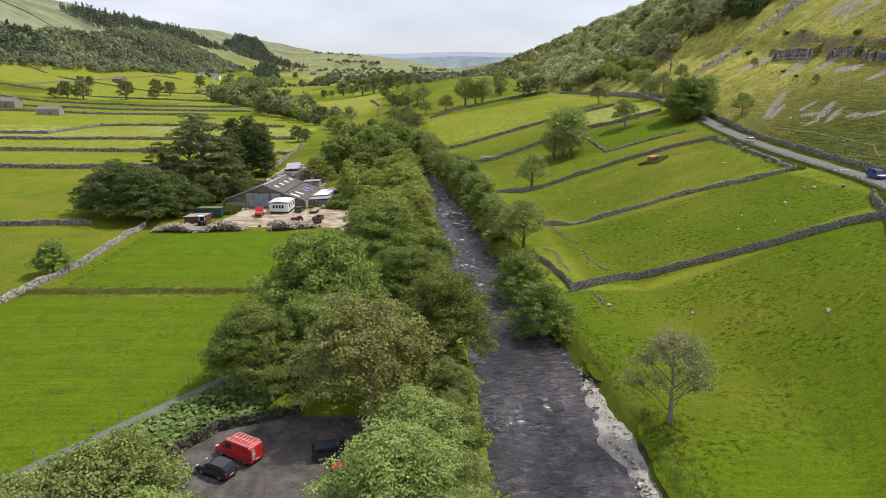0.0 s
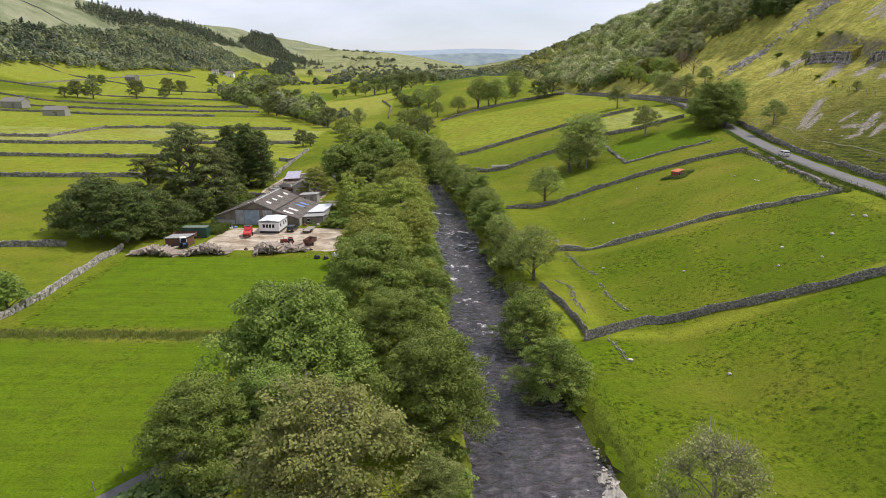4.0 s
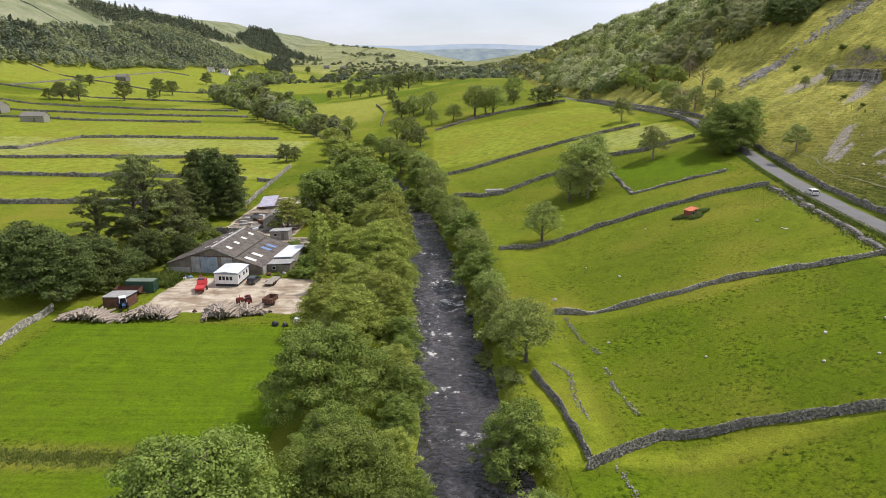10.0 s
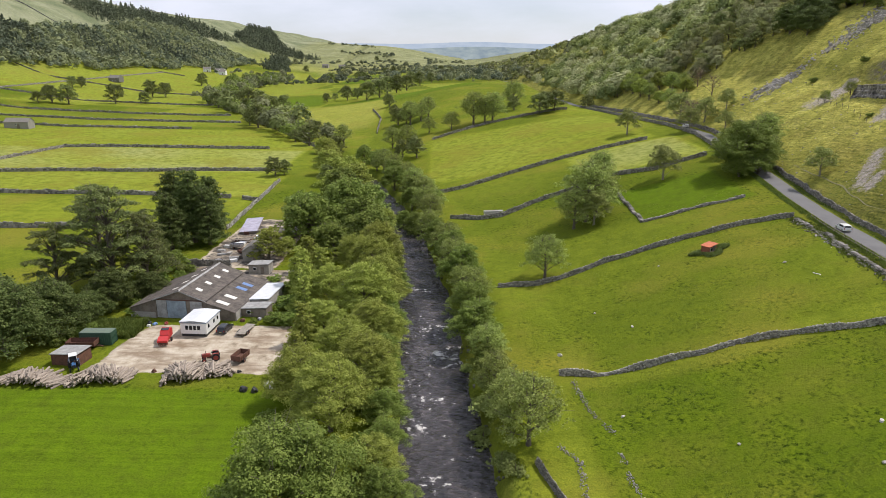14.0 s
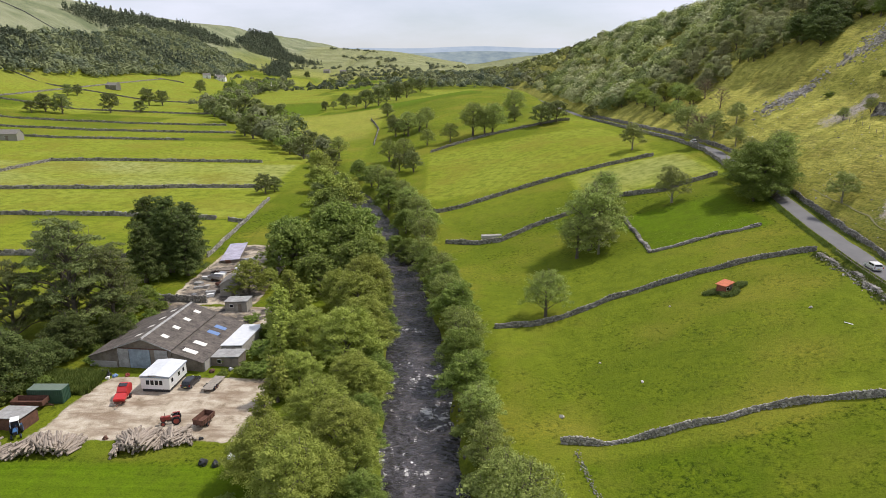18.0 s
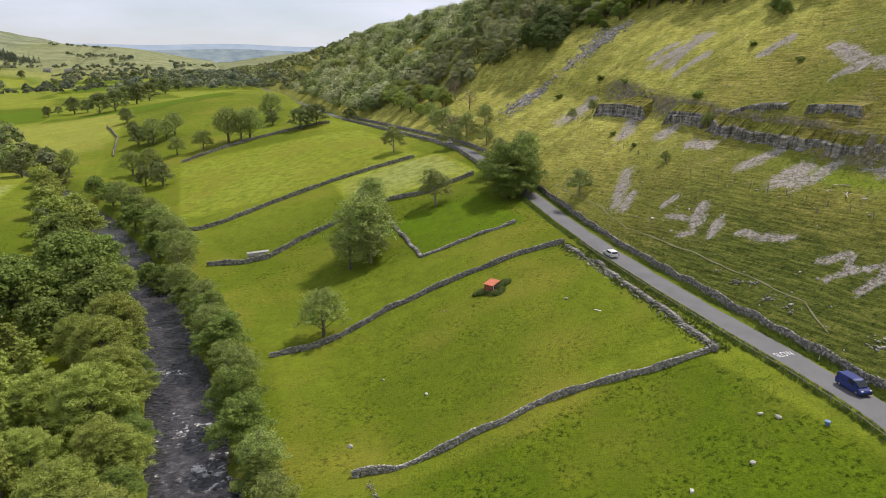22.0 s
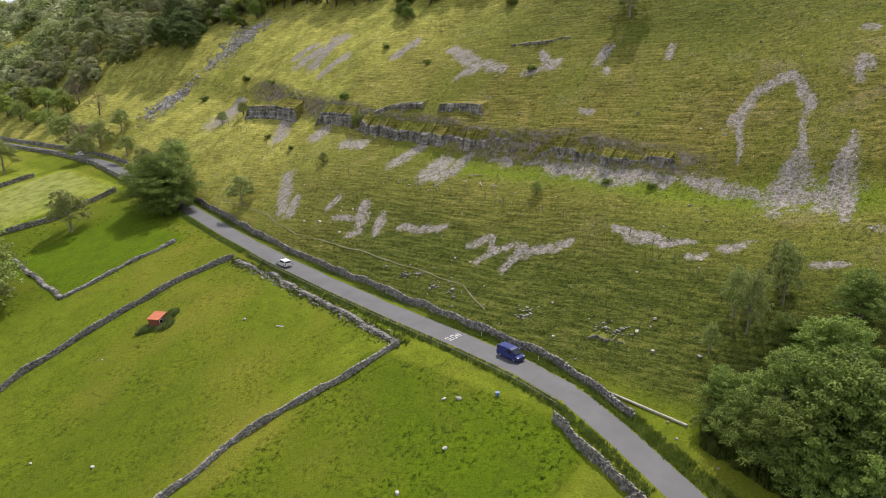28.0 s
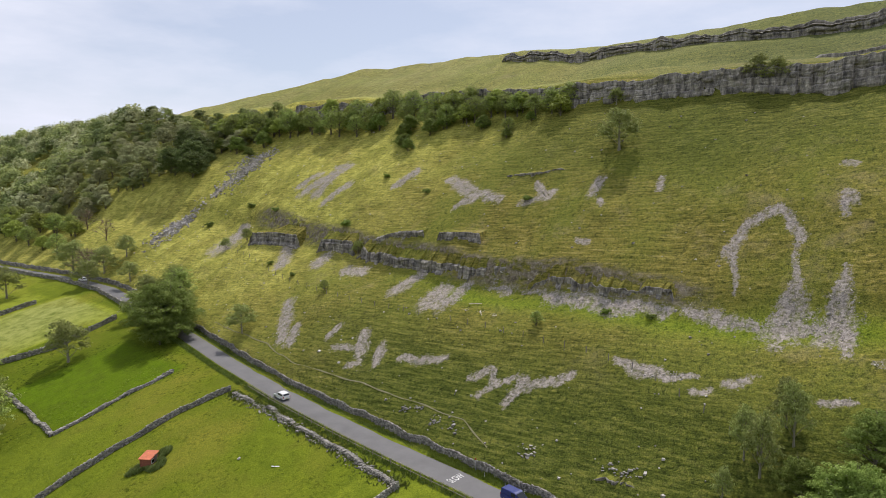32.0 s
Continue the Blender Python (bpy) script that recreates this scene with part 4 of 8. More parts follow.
# ---- limestone scars ----
def scar(line, high, seed, step=0.4, bed=0.8, ragged=0.05, fade=2.0, lean=0.14, out=1.3, level_run=9, bedded=0.2):
    """A bedded, jointed rock step set into the slope, with turf lying on its top."""
    rng = np.random.default_rng(seed)
    q, yaw = along(line, step)
    n = len(q)
    x, y = q[:, 0] - out + 0.45 * rough(q[:, 1], q[:, 1], 6), q[:, 1]
    wing = np.ones(level_run) / level_run
    even = np.convolve(np.pad(ground(x - 0.3, y), level_run // 2, "edge"), wing, "valid") - 0.9
    base = even
    run = np.arange(n) * step
    ends = ease(np.minimum(run, run[-1] - run), 0, fade)
    tall = 0.9 + high * (0.1 + 0.9 * ends) * np.clip(1 + ragged * 1.4 * rough(y, y + seed, 6.2) + 0.5 * ragged * rough(y, y, 1.1), 0.1, 1.3)
    rows = int(high / 0.33) + 2
    level_of = np.linspace(0, 1, rows)
    wide = rng.uniform(0.7, 2.6, n) * max(1, bed)
    cell = np.searchsorted(np.cumsum(wide), run)
    beds = np.clip((np.linspace(0, high + 0.7, rows) / bed + rng.normal(0, 0.12, rows)).astype(int), 0, None)
    jut = bed / 0.8 * (rng.normal(0, 0.14, (cell.max() + 1, beds.max() + 1)) + rng.normal(0, bedded, (1, beds.max() + 1)) + rng.normal(0, 0.17, (cell.max() + 1, 1)))
    joint = np.r_[0, np.diff(cell) > 0] * rng.uniform(0.1, 0.6, n)
    seam = np.r_[0, np.diff(beds) > 0] * 0.16
    grid = np.zeros((n, rows + 2, 3))
    for r in range(rows):
        h = tall * level_of[r]
        grid[:, r, 0] = x + jut[cell, beds[r]] + joint + seam[r] + lean * h + rng.normal(0, 0.05, n)
        grid[:, r, 1] = y + rng.normal(0, 0.05, n)
        grid[:, r, 2] = base + h + rng.normal(0, 0.04, n)
    top = base + tall
    back = np.full(n, 7.0)
    for s in np.arange(7, 0.3, -0.3):
        back = np.where(ground(grid[:, rows - 1, 0] + s, y) >= top, s, back)
    grid[:, rows] = grid[:, rows - 1] + (0.12, 0, 0.1)
    grid[:, rows + 1, 0] = grid[:, rows - 1, 0] + back + 0.8
    grid[:, rows + 1, 1] = y
    grid[:, rows + 1, 2] = ground(grid[:, rows + 1, 0], y) - 0.15
    k = np.arange(n * (rows + 2)).reshape(n, rows + 2)
    f = np.stack([k[:-1, :-1], k[:-1, 1:], k[1:, 1:], k[1:, :-1]], -1)
    me = mesh_of("limestone_scar", grid.reshape(-1, 3), f.reshape(-1, 4), CLIFF)
    me.materials.append(ground_mesh.materials[0])
    slot = np.zeros(f.shape[:2], np.int32)
    slot[:, rows:] = 1
    me.polygons.foreach_set("material_index", slot.ravel())
    me.attributes.new("wild", "FLOAT", "POINT").data.foreach_set("value", np.ones(k.size, np.float32))
    me.update()
    return tagged(new("limestone_scar", me), "weathered grey limestone cliff band on the hillside", "cliff", "scars", "structure")


scar([(141.8, 270), (143.6, 258), (144.4, 245)], 4.2, 61, level_run=25)
scar([(142.8, 235), (142.2, 226), (141.2, 216)], 4.0, 62, level_run=25)
scar([(143.5, 214), (143.3, 200), (143.1, 191)], 2.6, 63, fade=0.8, level_run=31)
scar([(141.6, 186), (142.3, 172)], 2.8, 64, fade=0.8, level_run=31)
scar([(141.3, 214.5), (139.2, 197), (137.4, 182), (137, 169.5), (136.6, 158)], 3.4, 65, ragged=0.16, lean=0.2, out=1.7, level_run=15)
scar([(135.6, 154), (134.9, 143.7), (134.3, 136), (133.4, 127), (132.6, 120)], 2.4, 66, ragged=0.4, lean=0.35, out=2.3)
scar([(147.6, 256), (148, 248), (147.7, 241)], 1.6, 71, fade=3, ragged=0.4)
scar([(209, 330), (205.5, 290), (202.5, 239), (196.5, 202), (190.5, 172), (190.4, 152), (188.2, 131), (185.2, 114), (181.5, 99), (178, 80)], 6.8, 67, step=0.6, bed=1.5, ragged=0.1, level_run=31, bedded=0.08)
scar([(223, 118), (218, 66)], 1.3, 68, step=1.0, bed=1.6, level_run=15, bedded=0.08)
scar([(277, 259), (270.5, 232), (263, 205), (252, 172), (248, 150), (247, 135), (245, 120), (240, 103), (235, 80)], 4.0, 69, step=1.2, bed=1.7, ragged=0.25, level_run=15, bedded=0.08)
scar([(162.5, 180), (162.2, 170), (162.8, 160)], 0.9, 70, ragged=0.4, fade=3)
scar([(99.5, 121), (99.2, 117), (99, 113)], 0.8, 72, ragged=0.3, fade=2, out=0.6)


# ---- trees ----
SYC = [tree_kind(s, 15, 8.0, 10000, 0.74, LEAF_SYC, BARK, 0.08, 24) for s in (11, 12, 13)]
SYC_NEAR = [tree_kind(s, 15, 8.0, 54000, 0.31, LEAF_SYC, BARK, 0.05, 26) for s in (14, 15, 16)]
ASH = [tree_kind(s, 14, 6.8, 7500, 0.66, LEAF_ASH, BARK, 0.1, 20, thick=0.5) for s in (21, 22, 23)]
ASH_NEAR = [tree_kind(s, 14, 6.8, 32000, 0.29, LEAF_ASH, BARK, 0.06, 22, thick=0.5) for s in (24, 25, 26)]
ALDER_NEAR = [tree_kind(s, 11, 5.3, 25000, 0.265, LEAF_SYC, BARK, 0.06, 20, "dome", 0.45) for s in (57, 58)]
WILLOW = [tree_kind(s, 10, 6.4, 32000, 0.28, LEAF_GREY, BARK, 0.06, 22) for s in (31, 32)]
BROWN = tree_kind(41, 12, 6.6, 34000, 0.26, LEAF_BROWN, PALE_BARK, 0.08, 22, bough=0.7, twigs=12)
BIRCH = [tree_kind(s, 11, 4.2, 5500, 0.42, LEAF_ASH, BARK, 0.06, 14, "tall", 0.5) for s in (51, 52)]
ALDER = [tree_kind(s, 11, 5.3, 8500, 0.48, LEAF_SYC, BARK, 0.08, 18, "dome", 0.45) for s in (55, 56)]
BROWN_BARK = worn("dead brown bark", (0.2, 0.15, 0.1), 0.95, spread=0.35, scale=2, bump=0.8, grain=12)
DEAD = tree_kind(64, 10, 5.2, 260, 0.2, LEAF_LICHEN, BROWN_BARK, 0.16, 16, thick=0.9, bough=0.9, twigs=16)
THIN = [tree_kind(s, 10, 4.6, 6000, 0.36, LEAF_THIN, PALE_BARK, 0.14, 15, thick=0.8, bough=0.55) for s in (61, 62)]
LOOSE = [tree_kind(s, 14.5, 6.4, 8600, 0.38, LEAF_FIELD, BARK, 0.12, 19, thick=0.75, bough=0.75) for s in (27, 28)]
BARE = tree_kind(63, 8.6, 4.3, 5200, 0.23, LEAF_LICHEN, PALE_BARK, 0.2, 18, thick=0.9, bough=0.8, twigs=26)
DARK = [tree_kind(s, 20, 7.0, 24000, 0.42, LEAF_DARK, BARK, 0.06, 26, "tall", 0.4) for s in (73, 74)]
ROUND = [tree_kind(s, 15, 8.4, 27000, 0.45, LEAF_DARK, BARK, 0.03, 30, thick=0.5) for s in (76, 77)]
WEEP = tree_kind(75, 9, 4.2, 9000, 0.34, LEAF_ASH, BARK, 0.02, 18, "dome", 0.6)
PINE = [tree_kind(s, 20, 7.2, 26000, 0.32, LEAF_PINE, BARK, 0.16, 30, "pine", 0.6) for s in (71, 72)]
SHRUB = [tree_kind(s, 3.6, 2.6, 2200, 0.36, LEAF_SYC, BARK, 0.05, 9, "bush") for s in (81, 82)]
PALE_SHRUB = [tree_kind(83, 3.4, 2.6, 2200, 0.34, LEAF_GREY, BARK, 0.05, 9, "bush")]
FAR = [tree_kind(s, 13, 5.6, 4200, 0.62, LEAF_FAR_FIELD, BARK, 0.05, 14, thick=0.5) for s in (91, 92)]
tr = random.Random(7)


def spot(kinds, rows, label, group, name="tree", low=0.9, high=1.1):
    for x, y, s in rows:
        plant(tr.choice(kinds), x, y, s * tr.uniform(low, high), tr.uniform(0, 360), label, name, "shrub" if "shrub" in name else "tree", group)


# the near bank
spot(SYC_NEAR, [(-15, 87, 1.12), (2, 80, 0.88), (-9, 117, 1.0), (-3, 97, 0.8), (-6, 106, 0.6)], "large dense green sycamore on the river bank", "riverside trees", "sycamore_tree", 0.97, 1.03)
spot(SYC_NEAR, [(-21, 72, 0.7), (-15, 77, 0.7)], "dark green sycamore beside the car park", "riverside trees", "sycamore_tree")
spot([BROWN], [(-6.5, 64.5, 1.25)], "ash tree heavy with brown seed clusters", "riverside trees", "ash_tree")
spot(WILLOW, [(2.2, 50, 0.55), (2, 60, 0.5), (2.4, 68, 0.5), (3, 43, 0.55), (-1, 55, 0.85), (-3, 46, 0.92), (-26, 44.5, 0.95), (-21.5, 41, 0.8), (-31, 42, 0.8)], "pale green whitebeam beside the car park", "riverside trees", "whitebeam_tree")
spot(ASH_NEAR, [(-8, 138, 0.97), (-4, 149, 0.82), (-9, 158, 0.82), (-5, 168, 0.78), (-8, 181, 0.91), (-6, 192, 0.85), (-9, 203, 0.97), (-8, 214, 0.97), (-14, 146, 0.71), (-15, 172, 0.68), (-16, 186, 0.78), (-14, 210, 0.85)], "light green ash tree on the river bank", "riverside trees", "ash_tree")
spot(BIRCH, [(-18, 168, 0.95), (-24, 196, 1.1), (-21, 182, 0.85), (-17, 156, 0.86), (-21, 203, 1.03)], "slender light green birch by the farmyard", "riverside trees", "birch_tree")
spot(SYC, [(-16, 241, 1.03), (-30, 238, 0.97), (-22, 256, 1.06), (-34, 252, 0.86), (-30, 293, 1.03), (-12, 226, 0.92), (-21, 222, 0.81), (-26, 274, 0.97), (-17, 266, 0.86)], "broad dark green riverside tree", "riverside trees", "sycamore_tree")
spot(ASH, [(-27, 312, 0.95), (-38, 328, 0.9), (-45, 352, 0.9), (-34, 342, 0.85), (-52, 395, 1.0), (-48, 374, 0.9), (-60, 420, 0.9), (-36, 308, 0.8)], "light green riverside tree", "riverside trees", "ash_tree")
spot(ALDER, [(-3, 283, 0.95), (-4, 298, 1.0), (-12, 318, 1.0), (-14, 338, 0.9), (-24, 365, 1.0), (-5, 266, 0.75), (-32, 384, 1.0)], "rounded green alder on the river bank", "riverside trees", "alder_tree")
# the far bank
spot(ALDER_NEAR, [(16.5, 109, 1.0), (17.3, 92.5, 0.98)], "broad green alder leaning over the river", "riverside trees", "alder_tree", 1, 1.02)
spot(LOOSE, [(20.6, 134.5, 0.8), (18.5, 141, 0.6), (17, 149, 0.55), (16.4, 160, 0.6)], "light green ash tree on the river bank", "riverside trees", "ash_tree")
spot(ALDER_NEAR, [(16, 157, 0.55), (14.5, 169, 0.85), (13.8, 179, 1.0), (13, 203, 0.9), (10, 218, 1.0), (6.5, 235, 0.9), (0, 257, 0.8)], "rounded green alder on the river bank", "riverside trees", "alder_tree")
spot(LOOSE, [(15.5, 189, 0.72), (13, 195, 0.6), (11, 210, 0.75), (9.5, 227, 0.68), (4, 246, 0.7)], "open-crowned green ash on the river bank", "riverside trees", "ash_tree")
spot(PALE_SHRUB, [(15.6, 145, 1.35), (14.6, 139, 1.1), (16.6, 131, 0.8), (16.5, 151, 1.0), (13, 162, 0.8), (18, 128, 0.7), (17, 164, 0.9)], "grey-green willow shrub at the water's edge", "riverside shrubs", "willow_shrub")
spot(SHRUB, [(-2, 110, 0.9), (-3, 125, 0.9), (-3, 133, 0.9), (0.5, 92, 0.8), (-3, 143, 0.8), (-3.5, 175, 0.9), (-4, 187, 0.9), (3.5, 70, 0.9), (3.5, 62, 0.9), (4, 47, 1.0), (3.5, 53, 1.0), (4, 58, 0.9), (4.5, 42, 1.0), (3.5, 66, 0.9), (3.8, 75, 0.9), (-7, 222, 0.9), (-14, 129, 0.8), (-17, 150, 0.9), (-18, 140, 0.8), (12, 186, 0.7), (12, 202, 0.7), (-9, 236, 0.8)], "dense green shrub on the river bank", "riverside shrubs", "riverside_shrub")
# low trees that lean over the water along the near bank
for k, y in enumerate(range(84, 262, 7)):
    x = float(river_x(y) - river_half(y)) - 1.9 - 1.1 * math.sin(k * 2.3)
    spot(ALDER_NEAR if k % 3 else ASH_NEAR, [(x, y, 0.58 + 0.1 * math.sin(k * 1.7))], "low green alder leaning over the water" if k % 3 else "low ash tree leaning over the water", "riverside trees", "alder_tree" if k % 3 else "ash_tree")
spot(LOOSE, [(4, 263, 0.7), (2, 276, 0.85), (1, 291, 0.8), (-3, 308, 0.9), (-7, 326, 0.85), (-14, 346, 0.95), (-20, 358, 0.9), (6, 284, 0.6), (2, 300, 0.65)], "open-crowned green ash on the river bank", "riverside trees", "ash_tree")
# round the farm
spot(PINE, [(-79.5, 193, 0.82), (-68.5, 197, 1.22), (-62.5, 201, 0.95), (-75, 205, 1.05), (-66, 208, 0.9)], "tall dark scots pine beside the barn", "farm trees", "pine_tree")
spot(ALDER, [(-60, 212, 0.5), (-62, 206, 0.5), (-58, 198, 0.42)], "bushy green tree behind the barn", "farm trees", "alder_tree")
spot(DARK, [(-65, 238, 1.15), (-72, 243, 1.05), (-59.5, 235, 0.9), (-68, 229, 0.85), (-62, 244, 1.0)], "tall dense dark green tree behind the barn", "farm trees", "dark_tree", 1, 1.05)
spot(ROUND, [(-80, 167, 1.15), (-72, 163, 1.05), (-68, 172, 0.8), (-87, 173, 0.9), (-64, 187, 0.62), (-58, 192, 0.45), (-65, 180, 0.5), (-71, 181, 0.45), (-69, 192, 0.4)], "broad dark green tree beside the log piles", "farm trees", "sycamore_tree")
spot(ALDER, [(-71, 118, 0.62)], "small dark upright tree beside the wall", "farm trees", "alder_tree")
spot([WEEP], [(-38.6, 221, 1.05), (-34.5, 226, 0.7)], "yellow-green weeping willow among the sheds", "farm trees", "willow_tree")
spot(BIRCH, [(-37, 236, 0.7), (-26, 212, 0.95), (-21.5, 186, 1.0), (-23.5, 193, 0.8)], "light green birch among the sheds", "farm trees", "birch_tree")
spot(SHRUB, [(-27, 178, 0.8), (-29, 195, 0.9), (-27, 190, 0.9), (-33, 204, 0.7), (-62, 172, 0.9), (-65, 168, 0.9), (-31.5, 182.5, 0.75), (-24.5, 178, 1.1), (-22, 181, 1.2), (-25.5, 186, 1.2), (-19.5, 176, 1.2), (-56, 205, 0.9), (-54.5, 199, 0.7), (-57, 210, 0.9), (-57, 182, 0.9), (-60, 188, 0.9), (-30.5, 177, 0.55)], "rough green shrub beside the farm buildings", "farm shrubs", "elder_shrub")
# the far pastures
plant(BARE, 26.1, 62, 1.4, 40, "half-bare lichen-grey ash tree in the pasture", "ash_tree", "tree", "field trees", wide=0.78)
spot(LOOSE, [(33.5, 205.4, 0.85)], "sparse grey-green ash tree beside the wall", "field trees", "ash_tree", 1, 1)
spot(LOOSE, [(50.8, 241, 1.3), (46.5, 237, 0.95), (62, 274, 1.05), (55, 247, 1.15)], "spreading ash tree with ivy in the pasture", "field trees", "ash_tree")
spot(THIN, [(52, 236, 1.15), (80, 263, 1.16), (111.5, 230, 0.83), (91, 348, 1.21), (112, 330, 1.21), (119, 362, 1.43), (122, 340, 1.10), (114, 286, 1.21), (104, 275, 0.99), (66, 290, 0.88)], "sparse ash tree near the road", "field trees", "ash_tree")
spot(SYC_NEAR, [(100.8, 252.5, 1.16), (104.8, 259, 0.95), (98.2, 249, 0.62), (103.5, 248.5, 0.6)], "large dense green tree standing beside the road", "field trees", "sycamore_tree", 1, 1)
spot(FAR, [(-6, 397, 0.95), (-14, 405, 0.8), (56, 502, 0.9), (69, 470, 1.2), (79, 475, 1.2), (74, 480, 1.1), (108, 512, 0.8), (-18, 513, 0.9), (-24, 515, 1.0), (-39, 622, 1.0), (-30, 560, 0.8), (-10, 430, 0.7), (-66, 352, 0.6)], "rounded green field tree", "field trees", "field_tree")
spot(FAR, [(-380, 684, 1.04), (-375, 698, 1.63), (-360, 700, 1.72), (-431, 837, 1.24), (-427, 849, 1.27), (-328, 728, 1.80), (-303, 740, 1.05), (-335, 832, 1.92), (-323, 840, 1.42), (-371, 1090, 1.80), (-346, 1146, 1.24), (-221, 722, 1.56), (-232, 781, 1.46), (-222, 791, 1.63), (-188, 720, 1.92), (-182, 738, 1.70), (-150, 662, 1.63), (-147, 688, 1.49), (-143, 563, 1.19), (-132, 547, 1.65), (-122, 789, 0.99), (-116, 806, 0.76)], "rounded green tree on the valley floor", "valley trees", "field_tree")
spot(FAR, [(-100, 793, 1.49), (-90, 804, 1.21), (-74, 757, 1.92), (-62, 771, 1.92), (-62, 871, 1.75), (-51, 875, 1.92), (-42, 941, 1.79), (-50, 1224, 1.73), (-30, 1104, 1.92), (-14, 1189, 1.68), (-40, 325, 0.91), (-69, 348, 0.75), (-87, 470, 0.64)], "rounded green tree on the valley floor", "valley trees", "field_tree")
spot(FAR, [(-523, 1314, 1.34), (-538, 1268, 1.37), (-515, 1271, 1.45), (-227, 1445, 1.68), (-167, 1418, 1.92), (-162, 1485, 1.83), (-235, 1638, 1.28), (-244, 2554, 1.92), (-150, 1851, 1.92), (-136, 1925, 1.92), (0, 1916, 1.92), (23, 1790, 1.92), (-378, 1914, 1.75), (-386, 1298, 0.83), (-361, 1374, 1.50)], "rounded green tree far up the valley", "valley trees", "field_tree")
spot(FAR, [(-150, 640, 1.0), (-165, 655, 1.1), (-120, 560, 0.9), (-105, 530, 0.9), (-90, 490, 1.0), (-75, 455, 1.1), (-112, 585, 1.0), (-135, 612, 1.0), (-55, 435, 1.0), (-82, 520, 0.9), (-68, 480, 1.0)], "rounded green tree on the valley floor", "valley trees", "field_tree")
spot(LOOSE, [(-15, 507, 1.25), (-8, 515, 1.0), (-3, 527, 1.1), (13, 462, 0.95), (-1, 466, 0.8), (27, 468, 1.45), (39, 468, 1.5), (34, 466, 1.25), (57, 519, 1.45), (-22, 437, 0.95), (-13, 430, 1.0), (-54, 458, 1.0)], "open-crowned ash beside the far field wall", "field trees", "ash_tree")
# the wood at the foot of the hill, by the road
spot(ALDER_NEAR, [(92.5, 91, 1.05), (88.5, 94, 0.85), (97, 88, 1.0), (101, 94, 0.55), (92.5, 98, 0.6), (105, 87, 0.75), (90, 85, 1.15), (86, 90, 0.9), (84.5, 86.5, 0.75), (88, 81, 0.9), (84, 80.5, 0.8), (89.5, 98.5, 0.4)], "dark leafy green tree beside the road", "roadside trees", "alder_tree")
for x, y, high in ((103, 99, 1.0), (107, 96, 0.95), (105, 101.5, 0.85), (109.5, 97.5, 0.8), (99.5, 102.5, 0.55)):
    plant(THIN[int(y) % 2], x, y, high, x * 37 % 360, "thin-leaved young ash on the hillside", "ash_tree", "tree", "roadside trees", wide=0.55)

# on the hillside
spot(ROUND, [(171, 374, 1.0), (178, 364, 1.05), (168.5, 354, 0.85), (181, 378, 1.0), (173, 360, 0.95)], "dark dense tree clump high on the hillside", "hillside trees", "hillside_tree")
spot(THIN, [(167.4, 148.9, 1.25)], "lone ash tree on the open hillside", "hillside trees", "ash_tree")
spot(ASH, [(190, 214, 0.55), (197, 226, 0.7), (194, 204, 0.62), (192, 193, 0.55), (203, 268, 0.6), (201, 284, 0.62), (205, 300, 0.7), (199, 312, 0.66), (196, 326, 0.7), (192, 340, 0.75), (196, 353, 0.8), (197, 373, 0.85), (186, 176, 0.5)], "light green ash below the upper limestone scar", "hillside trees", "ash_tree")
spot(LOOSE, [(196, 233, 0.8), (199, 246, 0.85), (200, 258, 0.8), (196, 217, 0.72), (191, 199, 0.6), (198, 275, 0.8)], "light green ash below the upper limestone scar", "hillside trees", "ash_tree")
spot(LOOSE, [(188, 221, 0.62), (193, 222, 0.7), (190.5, 211, 0.66), (192.4, 205.5, 0.6), (190.5, 194, 0.62), (188.4, 186, 0.5), (188, 180, 0.66)], "light green ash below the upper limestone scar", "hillside trees", "ash_tree")
spot(THIN, [(193.6, 201, 0.85), (190, 175.8, 0.8), (187.6, 123, 0.75), (187.2, 118.4, 0.7), (189, 160, 0.55)], "sparse ash growing against the limestone scar", "hillside trees", "ash_tree")
spot(ALDER, [(178.5, 232, 0.5), (181, 236, 0.42), (185, 226, 0.6), (176, 228, 0.4), (178.5, 190, 0.36), (187, 240, 0.55), (192, 262, 0.5), (189, 328, 0.7), (184, 342, 0.75), (186, 358, 0.8), (182, 330, 0.5), (193, 294, 0.5), (186, 205, 0.4)], "bushy green tree below the upper limestone scar", "hillside trees", "hillside_tree")
for k, y in enumerate(range(186, 372, 6)):
    x = float(np.interp(y, [186, 239, 290, 330, 372], [192, 201, 204, 207, 205])) - 3.5 - 5 * abs(math.sin(k * 1.9))
    if math.sin(k * 2.7) > -0.75:
        spot(LOOSE if k % 3 else ALDER, [(x - 2.5, y, 0.36 + 0.3 * abs(math.sin(k * 3.1)) + 0.0022 * (y - 186))], "light green ash below the upper limestone scar" if k % 3 else "bushy green tree below the upper limestone scar", "hillside trees", "ash_tree" if k % 3 else "hillside_tree")
spot(SHRUB, [(134.6, 249, 0.6), (146, 226, 0.8), (158, 204, 0.6), (153, 166, 0.6), (151, 268, 0.8), (156, 290, 0.8), (150, 310, 0.9), (131, 233, 0.55), (164, 226, 0.6), (128.5, 133, 0.55), (128, 124, 0.5)], "small green hawthorn on the stony slope", "hillside shrubs", "hawthorn_shrub", 0.8, 1.1)
spot(LOOSE, [(127, 214, 0.22), (124.5, 146, 0.26), (141, 215.5, 0.3), (143, 274, 0.35), (139, 281, 0.36)], "thin-leaved sapling on the stony slope", "hillside shrubs", "ash_sapling")
